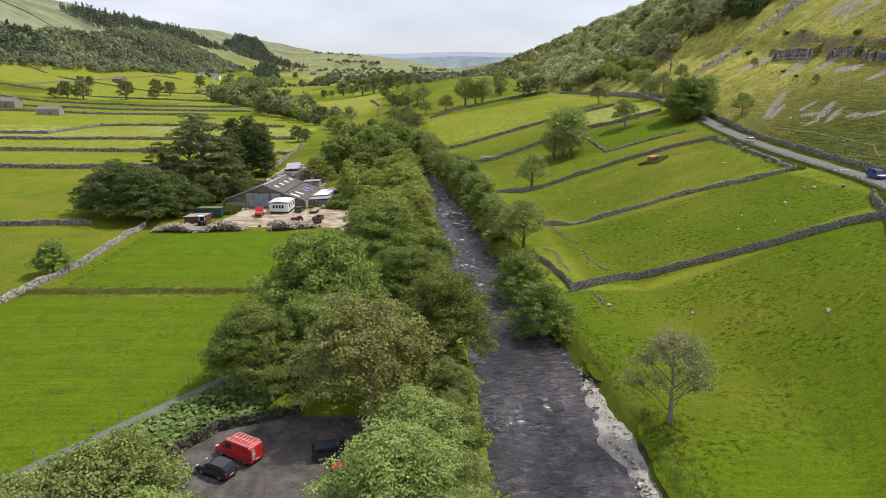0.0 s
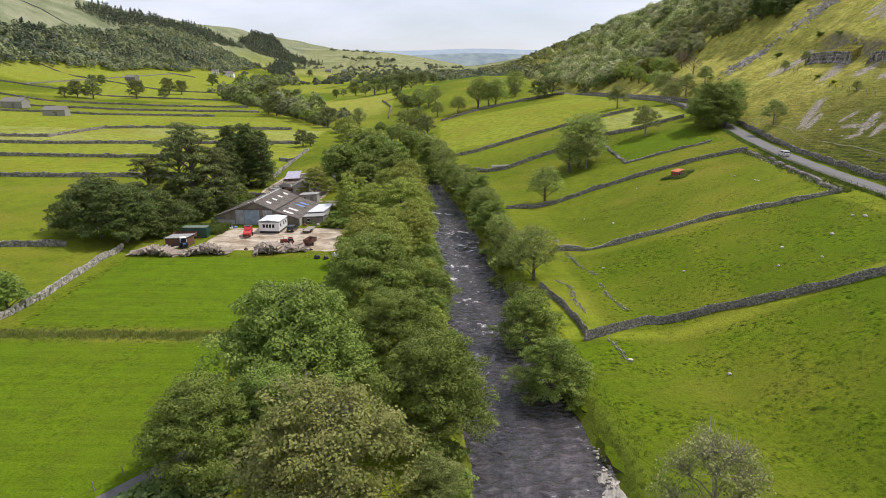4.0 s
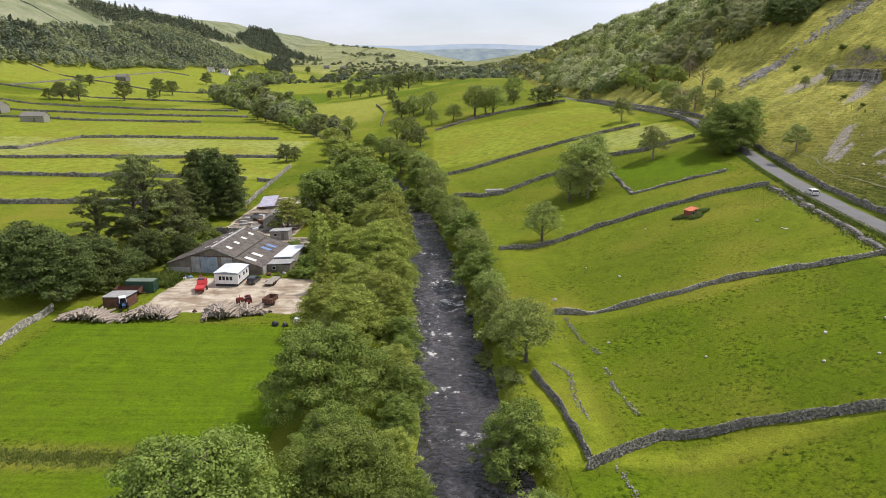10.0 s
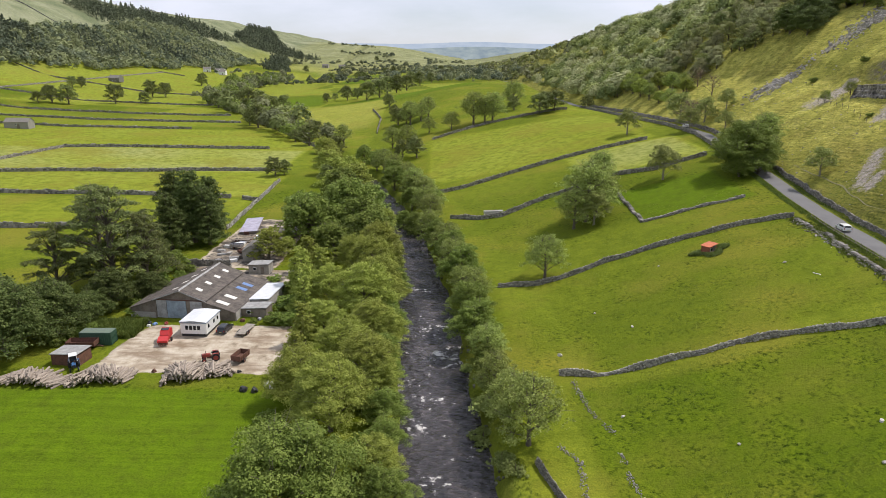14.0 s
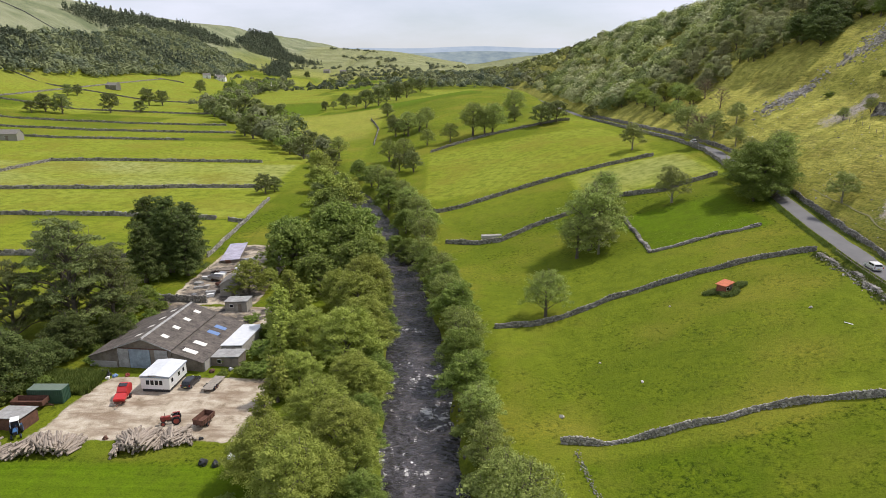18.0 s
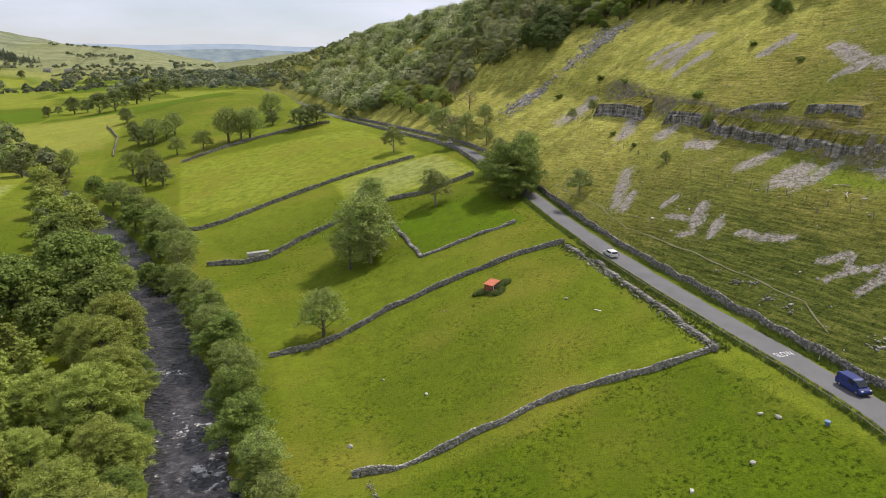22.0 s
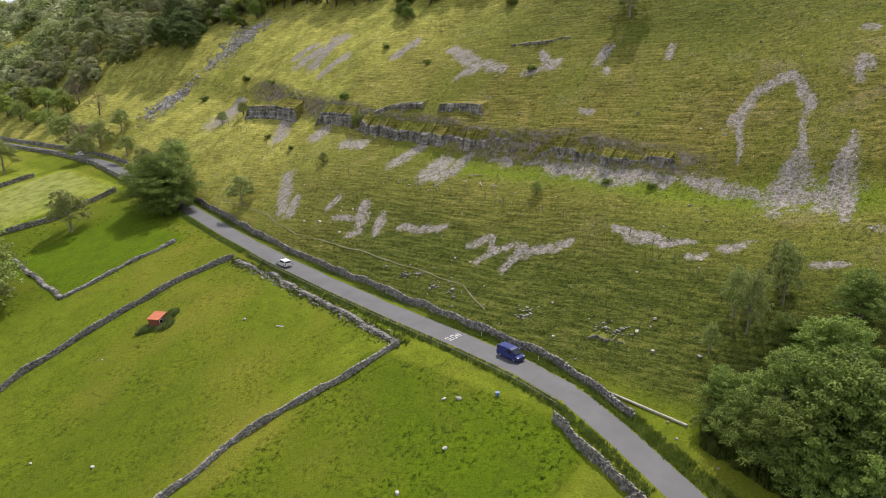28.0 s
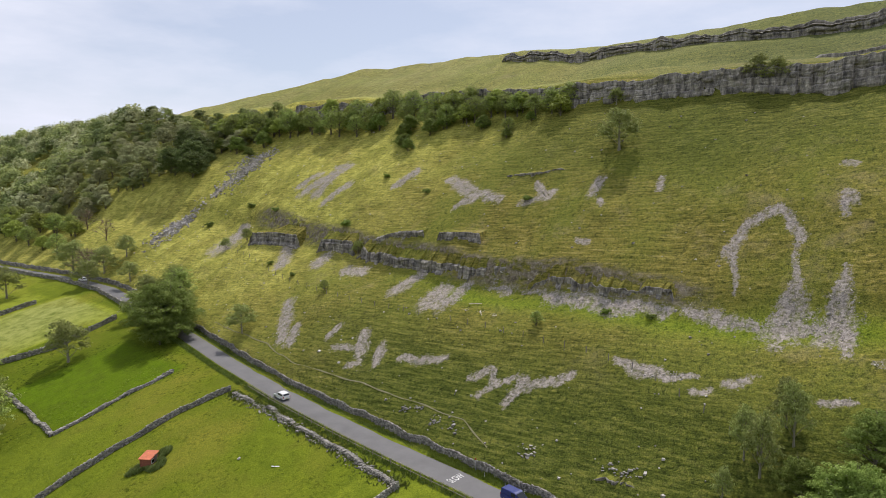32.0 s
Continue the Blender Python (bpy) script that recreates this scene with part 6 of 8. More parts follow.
# ---- the barn ----
def barn():
    ob = thing("barn", "large old barn with grey ribbed roofs and blue-grey doors", "barn", "", (-46.2, 179.7, level(-46, 184) - 0.05), -6.3)
    L = 19.0
    part("gable_wall", prism([(-5.5, 0), (5.5, 0), (5.5, 4.1), (0, 6.05), (-5.5, 4.1)], 0.25, 0.45), BOARDS, ob, "weathered boarded gable")
    part("rear_wall", prism([(-5.5, 0), (5.5, 0), (5.5, 4.1), (0, 6.05), (-5.5, 4.1)], L - 0.45, L - 0.25), BOARDS, ob)
    for s in (-1, 1):
        part("side_wall", block((s * 5.4, L / 2, 2.0, 0.2, L - 0.9, 4.0)), BLOCKWORK, ob)
        part("roof_slope", prism([(s * -0.05, 6.28), (s * 5.75, 4.12), (s * 5.75, 4.2), (s * -0.05, 6.36)], -0.25, L + 0.2), ROOFING, ob, "lichened grey ribbed roof")
        part("barge_board", prism([(0, 6.1), (s * 5.8, 3.95), (s * 5.8, 4.15), (0, 6.3)], -0.33, -0.26), GREY_SHEET, ob)
    part("ridge_cap", prism([(-0.35, 6.28), (0, 6.42), (0.35, 6.28), (0, 6.5)], -0.25, L + 0.2), GREY_SHEET, ob)
    # lean-to on each side
    part("lean_to_roof", prism([(-5.6, 4.0), (-11.4, 1.95), (-11.4, 2.03), (-5.6, 4.08)], -0.3, L), ROOFING, ob, "lichened grey ribbed roof")
    part("lean_to_roof", prism([(5.6, 3.85), (11.9, 1.95), (11.9, 2.03), (5.6, 3.93)], -0.3, L + 0.3), ROOFING, ob, "lichened grey ribbed roof")
    part("lean_to_wall", prism([(-11.2, 0), (-5.6, 0), (-5.6, 3.9), (-11.2, 1.93)], 0.1, 0.3), BOARDS, ob, "weathered boarded end")
    part("lean_to_plinth", block((-8.4, 0.06, 0.6, 5.6, 0.22, 1.2)), BLOCKWORK, ob)
    part("lean_to_wall", prism([(5.6, 0), (11.7, 0), (11.7, 1.95), (5.6, 3.8)], 0.1, 0.3), BOARDS, ob, "weathered boarded end")
    for x in (-11.3, 11.8):
        part("lean_to_side", block((x, L / 2, 0.95, 0.16, L - 0.6, 1.9)), BLOCKWORK, ob)
    # doors across the gable
    for x, w, mat, text in ((-4.2, 2.2, GREY_SHEET, "pale ribbed sheet"), (-0.9, 4.2, BLUE_DOOR, "blue-grey sliding door"), (3.4, 2.6, GREY_SHEET, "pale ribbed sheet")):
        part("door_panel", block((x, 0.14, 2.0, w, 0.1, 3.9), bevel=0.02), mat, ob, text)
    part("door_track", block((0, 0.1, 4.05, 10.9, 0.16, 0.14)), RUST, ob)
    for x in (-5.45, 5.45):
        part("corner_post", block((x, 0.12, 2.05, 0.24, 0.24, 4.1)), BOARDS, ob)
    # milky sheets let into the roof
    for k in range(4):
        y = 3.0 + 4.3 * k
        for s in (-1, 1):
            part("skylight", prism([(s * 2.0, 5.55), (s * 3.3, 5.065), (s * 3.3, 5.115), (s * 2.0, 5.6)], y, y + 1.1), CLEAR_SHEET, ob)
    for y, x0, x1, mat in ((1.5, 7.0, 9.6, CLEAR_SHEET), (5.2, 7.2, 9.6, CLEAR_SHEET), (10.6, 7.4, 9.7, PLASTIC_BLUE), (13.4, 7.6, 9.9, PLASTIC_BLUE)):
        z = lambda x: 3.93 - (x - 5.6) * 0.3016 + 0.03
        part("roof_sheet", prism([(x0, z(x0)), (x1, z(x1)), (x1, z(x1) + 0.03), (x0, z(x0) + 0.03)], y, y + 1.25), mat, ob, "blue patch sheet" if mat is PLASTIC_BLUE else "milky skylight sheet")


barn()


def shed(name, label, at, turn, size, wall_mat, roof_mat, pitch=0.5, mono=False, base=-0.1, door=True):
    """A small building: walls, roof, a door and a window."""
    w, d, h = size
    ob = thing(name, label, "shed" if "shed" in name else "building", "", (*at, level(*at) + base), turn)
    part("wall", block((0, 0, h / 2, w, d, h)), wall_mat, ob)
    if mono:
        part("roof", prism([(-w / 2 - 0.2, h), (w / 2 + 0.2, h + pitch), (w / 2 + 0.2, h + pitch + 0.1), (-w / 2 - 0.2, h + 0.1)], -d / 2 - 0.2, d / 2 + 0.2), roof_mat, ob)
    else:
        for y in (-d / 2 + 0.01, d / 2 - 0.01):
            part("gable", prism([(-w / 2, h), (w / 2, h), (0, h + pitch)], y - 0.1, y + 0.1), wall_mat, ob)
        for s in (-1, 1):
            part("roof_slope", prism([(0, h + pitch), (s * (w / 2 + 0.25), h - 0.1), (s * (w / 2 + 0.25), h + 0.02), (0, h + pitch + 0.12)], -d / 2 - 0.25, d / 2 + 0.25), roof_mat, ob)
    if door:
        part("door", block((w * 0.18, -d / 2 - 0.03, 0.95, 0.85, 0.06, 1.9), bevel=0.01), BOARDS, ob)
        win = part("window", block((-w * 0.2, -d / 2 - 0.02, h * 0.6, 0.9, 0.06, 0.8), bevel=0.01), WHITE_PAINT, ob)
        part("pane", block((-w * 0.2, -d / 2 - 0.055, h * 0.6, 0.74, 0.02, 0.64)), GLASS, win)
    return ob


shed("lean_shed", "low shed with a white sheet roof", (-31.6, 191), -6, (5.4, 10.5, 2.2), BLOCKWORK, WHITE_ROOF, 0.35, True)
shed("open_shed", "low boarded shed with a rusty roof edge", (-31.2, 182.5), -6, (5.5, 3.4, 1.9), BOARDS, GREY_SHEET, 0.4, True)
shed("garden_shed", "grey timber shed with a flat sheet roof behind the barn", (-38.2, 211.3), -4, (5.2, 3.4, 2.4), OLD_BOARDS, GREY_SHEET, 0.3, True)
shed("stone_cottage", "small brown stone outbuilding with a slate roof", (-43.2, 222.6), 4, (4.6, 6.5, 2.9), STONE, TILES, 1.5)
shed("store_shed", "dark open-sided store with a flat roof", (-37.6, 250), 2, (4.2, 14, 1.7), BOARDS, sheeted("pinkish grey roofing", (0.42, 0.38, 0.37), (0.5, 0.46, 0.44)), 0.3, True, door=False)
shed("long_store", "long low store with a faded violet-grey roof", (-53.4, 256), 9, (5.0, 18, 0.9), BOARDS, sheeted("faded violet roofing", (0.36, 0.34, 0.43), (0.44, 0.42, 0.46)), 0.25, True, door=False)
shed("tool_shed", "brown corrugated shed with a pale grey roof", (-58.3, 160.3), -8, (5.2, 3.6, 2.1), RUST, GREY_SHEET, 0.35, True, door=False)
shed("yellow_shed", "small shed with a yellow end wall", (-45.5, 203.5), -6, (3.2, 4.5, 2.0), worn("ochre boards", (0.42, 0.32, 0.07), 0.8), ROOFING, 0.6, door=False)
shed("field_hut", "tiny rust-red sheet metal field hut among nettles", (69.3, 196.6), 32, (2.6, 2.1, 1.5), RUST_WALL, RED_ROOF, 0.5, True)


def cabin():
    ob = thing("site_cabin", "white prefabricated cabin on blocks in the farmyard", "cabin", "", (-40.0, 174.0, level(-40, 174)), -4)
    part("body", block((0, 0, 1.75, 5.2, 6.6, 2.4), bevel=0.04), WHITE_PAINT, ob)
    part("roof", prism([(-2.75, 2.95), (0, 3.2), (2.75, 2.95), (2.75, 3.05), (0, 3.32), (-2.75, 3.05)], -3.4, 3.4), WHITE_ROOF, ob)
    part("fascia", block((0, -3.36, 2.86, 5.4, 0.06, 0.22)), BLUE_DOOR, ob, "pale blue fascia board")
    part("skirt", block((0, 0, 0.3, 4.9, 6.3, 0.55)), PLASTIC_BLACK, ob)
    for x in (-1.3, -0.5, 0.3, 1.1):
        win = part("window", block((x, -3.31, 1.85, 0.72, 0.06, 1.0), bevel=0.01), WHITE_PAINT, ob)
        part("pane", block((x, -3.35, 1.85, 0.58, 0.02, 0.86)), GLASS, win)
    for y in (-2.2, 0.3, 2.0):
        win = part("window", block((2.61, y, 1.95, 0.06, 0.8, 0.9), bevel=0.01), WHITE_PAINT, ob)
        part("pane", block((2.65, y, 1.95, 0.02, 0.64, 0.74)), GLASS, win)
    part("door", block((2.61, -1.0, 1.55, 0.06, 0.8, 1.95), bevel=0.01), WHITE_PAINT, ob)
    part("gutter", rod(((2.8, -3.4, 2.95), (2.8, 3.4, 2.95)), r=0.05), BLUE_DOOR, ob)


cabin()


def container():
    ob = thing("shipping_container", "dark green steel shipping container", "container", "", (-57.4, 168.0, level(-57, 168)), 0)
    part("box", block((0, 0, 1.3, 6.0, 2.4, 2.5), bevel=0.03), GREEN_STEEL, ob)
    for k in range(16):
        part("rib", block((-2.8 + k * 0.373, -1.22, 1.3, 0.16, 0.06, 2.3)), GREEN_STEEL, ob)
    for k in range(6):
        part("rib", block((3.02, -1.0 + k * 0.4, 1.3, 0.06, 0.16, 2.3)), GREEN_STEEL, ob)
    part("roof_sheet", block((0, 0, 2.57, 5.9, 2.3, 0.05)), worn("weathered green roof", (0.13, 0.17, 0.13), 0.7, spread=0.3), ob, "weathered pale green roof")


container()


def hopper(name, label, at, turn, size, mat, wheels=2, bed=0.7):
    """An open-topped farm trailer: floor, four sides, drawbar and wheels."""
    l, w, h = size
    ob = thing(name, label, "trailer", "farm machines", (*at, level(*at, 0.02)), turn)
    part("floor", block((0, 0, bed, l, w, 0.1)), mat, ob)
    if h:
        for s in (-1, 1):
            part("side_board", block((0, s * w / 2, bed + h / 2, l, 0.07, h, s * -6, 0, 0)), mat, ob)
            part("end_board", block((s * l / 2, 0, bed + h / 2, 0.07, w, h)), mat, ob)
            for k in range(4):
                part("stake", block((-l / 2 + l * (k + 0.5) / 4, s * (w / 2 + 0.07), bed + h / 2, 0.08, 0.07, h)), mat, ob)
    part("chassis", block((0, 0.4, bed - 0.14, l, 0.1, 0.16), (0, -0.4, bed - 0.14, l, 0.1, 0.16)), RUST, ob)
    part("drawbar", rod(((l / 2, 0.35, bed - 0.15), (l / 2 + 1.2, 0, 0.4)), ((l / 2, -0.35, bed - 0.15), (l / 2 + 1.2, 0, 0.4)), r=0.05), RUST, ob)
    part("jockey_stand", rod(((l / 2 + 1.1, 0, 0.0), (l / 2 + 1.1, 0, 0.5)), r=0.04), RUST, ob)
    for k in range(wheels // 2):
        for s in (-1, 1):
            add_wheel(ob, -0.4 * l * 0.3 - 0.8 * k, s * (w / 2 + 0.02), 0.38, 0.24, RUST)
    return ob


hopper("farm_trailer", "rusty brown tipping trailer beside the container", (-59.2, 165.6), 2, (5.2, 2.1, 0.9), RUST, 4, 0.8)
hopper("farm_trailer", "rusty brown muck trailer standing in the yard", (-28.1, 160.8), 75, (3.2, 1.8, 0.9), RUST, 2)
hopper("flat_trailer", "flat timber-decked trailer near the barn", (-30.9, 173.2), 82, (5.2, 1.9, 0), WOOD, 4, 0.6)
hopper("farm_trailer", "small rusty trailer loaded with scrap", (-60.3, 163.0), 10, (3.0, 1.7, 0.6), RED_TRACTOR, 2)

hopper("flat_trailer", "flat trailer stacked among the farm clutter", (-51.5, 238.5), 8, (5.0, 2.0, 0), BOARDS, 4, 0.6)
hopper("farm_trailer", "grey steel trailer among the farm clutter", (-50.5, 231), -14, (3.4, 1.9, 0.7), STEEL, 2)
hopper("farm_trailer", "rusty trailer among the farm clutter", (-47, 226), 60, (3.0, 1.7, 0.6), RUST, 2)
dry_wall([(-59, 216), (-53, 215.4), (-47, 215)], 1.5, 53, label="dark stone wall behind the barn")


def tractor(label, at, turn, mat, cab):
    ob = thing("tractor", label, "tractor", "farm machines", (*at, level(*at, 0.02)), turn)
    part("bonnet", block((0.85, 0, 1.1, 1.5, 0.62, 0.6), bevel=0.08), mat, ob)
    part("gearbox", block((-0.2, 0, 0.75, 1.9, 0.5, 0.5), bevel=0.05), RUST, ob)
    part("grille", block((1.62, 0, 1.1, 0.05, 0.5, 0.5)), PLASTIC_BLACK, ob)
    part("exhaust", rod(((0.9, 0.2, 1.4), (0.9, 0.2, 2.1)), r=0.04), RUST, ob)
    part("seat", block((-0.75, 0, 1.25, 0.45, 0.5, 0.12), (-0.95, 0, 1.5, 0.1, 0.5, 0.45), bevel=0.04), PLASTIC_BLACK, ob)
    part("steering_wheel", rod(((-0.15, 0, 1.55), (-0.12, 0, 1.6)), r=0.2, n=12), PLASTIC_BLACK, ob)
    for s in (-1, 1):
        part("mudguard", block((-0.75, s * 0.68, 1.5, 1.1, 0.32, 0.08), (-1.25, s * 0.68, 1.25, 0.08, 0.32, 0.5), bevel=0.03), mat, ob)
        add_wheel(ob, -0.75, s * 0.72, 0.72, 0.36, mat)
        add_wheel(ob, 1.25, s * 0.62, 0.4, 0.22, mat)
    if cab:
        for x in (-1.3, 0.15):
            for y in (-0.62, 0.62):
                part("cab_post", rod(((x, y, 1.45), (x * 0.9, y * 0.9, 2.5)), r=0.05, n=6), WHITE_PAINT, ob, "white cab post")
        part("cab_roof", block((-0.55, 0, 2.54, 1.6, 1.3, 0.1), bevel=0.04), WHITE_PAINT, ob, "white cab roof")
        part("windscreen", block((0.1, 0, 2.0, 0.03, 1.1, 0.85)), GLASS, ob)
        part("rear_window", block((-1.24, 0, 2.0, 0.03, 1.1, 0.85)), GLASS, ob)
    return ob


tractor("blue tractor with a white cab beside the shed", (-56.2, 157.2), 300, BLUE_TRACTOR, True)
tractor("old faded red tractor behind the logs", (-33.4, 160.9), 200, RED_TRACTOR, False)


def baler():
    ob = thing("baler", "bright red hay baler parked in the yard", "baler", "farm machines", (-44.8, 168.2, level(-44.8, 168.2, 0.02)), -82)
    part("chamber", prism([(-2.3, 0.7), (0.2, 0.6), (0.4, 1.6), (-0.2, 2.3), (-1.6, 2.5), (-2.5, 1.9)], -0.85, 0.85, 0.08), RED_PAINT, ob)
    part("hood", prism([(0.45, 0.75), (2.0, 0.7), (2.1, 1.15), (0.5, 1.55)], -0.95, 0.95, 0.06), RED_PAINT, ob)
    part("window", block((-0.75, 0, 2.47, 0.9, 1.4, 0.04, 0, 8, 0)), GLASS, ob, "dark rear panel")
    part("pickup", rod(((1.7, -0.85, 0.4), (1.7, 0.85, 0.4)), r=0.24, n=12), RUST, ob)
    part("drawbar", rod(((2.0, 0.5, 0.6), (3.3, 0, 0.5)), ((2.0, -0.5, 0.6), (3.3, 0, 0.5)), r=0.06), RUST, ob)
    for s in (-1, 1):
        add_wheel(ob, -0.6, s * 1.0, 0.42, 0.3, RUST)


baler()


# ---- log piles ----
def log_pile(at, turn, wide, deep, high, count, seed, label):
    rng = random.Random(seed)
    ob = thing("log_pile", label, "log pile", "log piles", (*at, level(*at, 0.0)), turn)
    meshes = []
    for k in range(4):
        bm = bmesh.new()
        bmesh.ops.create_cone(bm, cap_ends=True, segments=7, radius1=0.12 + 0.03 * k, radius2=0.1 + 0.026 * k, depth=2.0 + 0.35 * k, matrix=Matrix.Rotation(radians(90), 4, "X"))
        me = bpy.data.meshes.new("log")
        bm.to_mesh(me)
        bm.free()
        me.materials.append(LOG_SIDE)
        meshes.append(me)
    for k in range(count):
        u = rng.uniform(-1, 1)
        lay = 34 * math.sin(u * 3.3 + seed)
        tall = high * (1 - abs(u) ** 2.2) + 0.25
        z = 0.12 + tall * rng.random() ** 0.6
        o = child("log", rng.choice(meshes), ob)
        o.matrix_basis = pose(u * wide / 2, rng.uniform(-0.5, 0.5) * deep, z, rng.gauss(0, 4), rng.gauss(0, 4), lay + rng.gauss(0, 13))
    return ob


log_pile((-49.5, 153.2), 10, 9.5, 2.6, 1.5, 270, 1, "long heap of pale cut logs at the yard's edge")
log_pile((-60.5, 152.6), -4, 11, 2.4, 1.4, 270, 2, "long heap of pale cut logs at the yard's edge")
log_pile((-36.0, 154.6), 14, 6.4, 3.2, 1.7, 280, 3, "tall heap of pale cut logs at the yard's edge")
log_pile((-30.8, 156.2), 8, 4.2, 2.2, 1.0, 110, 4, "small heap of pale cut logs at the yard's edge")


def lump(name, label, at, size, mat, seed, category, group="", sides=2):
    """An uneven rounded heap."""
    rng = np.random.default_rng(seed)
    bm = bmesh.new()
    bmesh.ops.create_icosphere(bm, subdivisions=sides, radius=0.5)
    for v in bm.verts:
        k = 1 + 0.22 * math.sin(v.co.x * 9 + seed) + 0.18 * math.sin(v.co.y * 11 + seed * 2) + rng.uniform(-0.1, 0.1)
        v.co = Vector((v.co.x * size[0] * k, v.co.y * size[1] * k, max(v.co.z, -0.3) * size[2] * k))
    me = bpy.data.meshes.new(name)
    bm.to_mesh(me)
    bm.free()
    me.materials.append(mat)
    ob = new(name, me)
    ob.matrix_basis = pose(*at, level(*at) + size[2] * 0.2, 0, 0, seed * 47)
    return tagged(ob, label, category, group)


for k, (x, y, s, mat, name, text, cat) in enumerate([(-53, 177.6, 1.7, PLASTIC_BLACK, "silage_bale", "black plastic-wrapped bale against the barn", "bale"), (-51.8, 176.9, 1.2, PLASTIC_BLACK, "silage_bale", "black plastic-wrapped bale against the barn", "bale"), (-50.4, 176.6, 0.9, PLASTIC_BLUE, "feed_bag", "crumpled blue plastic sack on the yard", "bag"), (-51.3, 175.8, 0.9, WHITE_PAINT, "feed_bag", "crumpled white sack on the yard", "bag"), (-48.2, 176.8, 1.0, RED_TRACTOR, "scrap_heap", "small heap of rusty scrap", "scrap"), (-41.8, 156.2, 1.0, RUST, "scrap_heap", "small heap of rusty scrap", "scrap"), (-24.5, 150.2, 1.5, PLASTIC_BLACK, "tarpaulin", "dark tarpaulin over a heap in the grass", "tarpaulin"), (-22.6, 149.9, 1.4, PLASTIC_BLACK, "tarpaulin", "dark tarpaulin over a heap in the grass", "tarpaulin"), (-20.4, 151.6, 1.8, WHITE_PAINT, "tarpaulin", "pale torn sheet in the grass", "tarpaulin"), (-27.1, 156.5, 0.7, RUBBER, "scrap_heap", "dark heap beside the trailer", "scrap"), (-33, 178.4, 1.2, RUST, "scrap_heap", "rusty scrap under the shed eaves", "scrap"), (-29.8, 179.2, 1.1, STEEL, "scrap_heap", "grey metal scrap under the shed eaves", "scrap")]):
    lump(name, text, (x, y), (s, s * 0.8, s * 0.8), mat, k + 3, cat)
pile = random.Random(12)
for k in range(26):
    x, y = pile.uniform(-54, -46), pile.uniform(208, 250)
    mat = pile.choice([RUST, GREY_SHEET, WHITE_PAINT, BOARDS, BLOCKWORK, STEEL])
    ob = thing("building_material_stack", "stacked boards and sheets stored behind the barn", "stack", "stored stacks", (x, y, level(x, y)), pile.uniform(-30, 30))
    w, d = pile.uniform(1, 3.2), pile.uniform(0.6, 1.6)
    for j in range(pile.randint(2, 4)):
        part("layer", block((pile.uniform(-0.1, 0.1), pile.uniform(-0.1, 0.1), 0.12 + 0.24 * j, w, d, 0.2, 0, 0, pile.uniform(-6, 6))), mat, ob)


# ---- far buildings ----
def stone_house(name, label, at, turn, size, rise, wall_mat, roof_mat, rows=1, windows=2, chimneys=0):
    """A gabled stone building whose long side faces its own -y."""
    w, d, h = size
    ob = thing(name, label, "barn" if "barn" in name else "house", "far buildings", (*at, level(*at) - 0.3), turn)
    part("wall", prism([(-d / 2, 0), (d / 2, 0), (d / 2, h), (0, h + rise), (-d / 2, h)], -w / 2, w / 2), wall_mat, ob)
    for s in (-1, 1):
        part("roof_slope", prism([(0, h + rise + 0.02), (s * (d / 2 + 0.3), h - 0.15), (s * (d / 2 + 0.3), h), (0, h + rise + 0.2)], -w / 2 - 0.25, w / 2 + 0.25), roof_mat, ob)
    part("doorway", block((-d / 2 - 0.01, -w * 0.08, h * 0.36, 0.08, w * 0.12, h * 0.72)), BOARDS, ob, "dark doorway")
    for r in range(rows):
        for k in range(windows):
            y = -w / 2 + w * (k + 0.5) / windows
            win = part("window", block((-d / 2 - 0.02, y, h * (r + 0.62) / rows, 0.1, 1.0, 1.1)), WHITE_PAINT, ob)
            part("pane", block((-d / 2 - 0.06, y, h * (r + 0.62) / rows, 0.06, 0.8, 0.9)), GLASS, win)
    for k in range(chimneys):
        part("chimney", block((0, (w / 2 - 0.4) * (1 if k else -1), h + rise + 0.3, 0.8, 0.8, 1.6), bevel=0.04), wall_mat, ob)
    return ob


stone_house("field_barn", "lone stone field barn with a slate roof", (-291, 514), 90, (17, 7.5, 4.6), 2.6, PALE_STONE, TILES, 1, 1)
stone_house("field_barn", "lone stone field barn with a slate roof", (-351, 560), 80, (20, 9, 5.5), 3.0, PALE_STONE, TILES, 1, 2)
stone_house("farm_house", "grey stone farmhouse below the wood", (-440, 962), 75, (17, 9, 6), 3.4, STONE, TILES, 2, 4, 2)
for x, y, w in ((-449, 1414, 18), (-432, 1380, 13), (-470, 1400, 14), (-360, 1414, 16), (-338, 1440, 12), (-345, 1390, 12)):
    stone_house("cottage", "whitewashed cottage in the distant hamlet", (x, y), 70 + (x * 7) % 40, (w, 9, 6.5), 3.6, WHITE_PAINT, TILES, 2, 3, 2)
for x, y in ((-355, 2222), (-330, 2260), (-380, 2240)):
    stone_house("cottage", "pale stone cottage far up the valley", (x, y), 80, (20, 10, 8), 4, PALE_STONE, TILES, 2, 3, 2)


SLAB = worn("river slabs", (0.31, 0.285, 0.25), 0.9, spread=0.4, scale=0.7, bump=0.6, grain=5, islands=True)
WET = worn("wet mossy stone", (0.085, 0.085, 0.06), 0.6, spread=0.4, scale=0.8, bump=0.6, grain=6, islands=True)


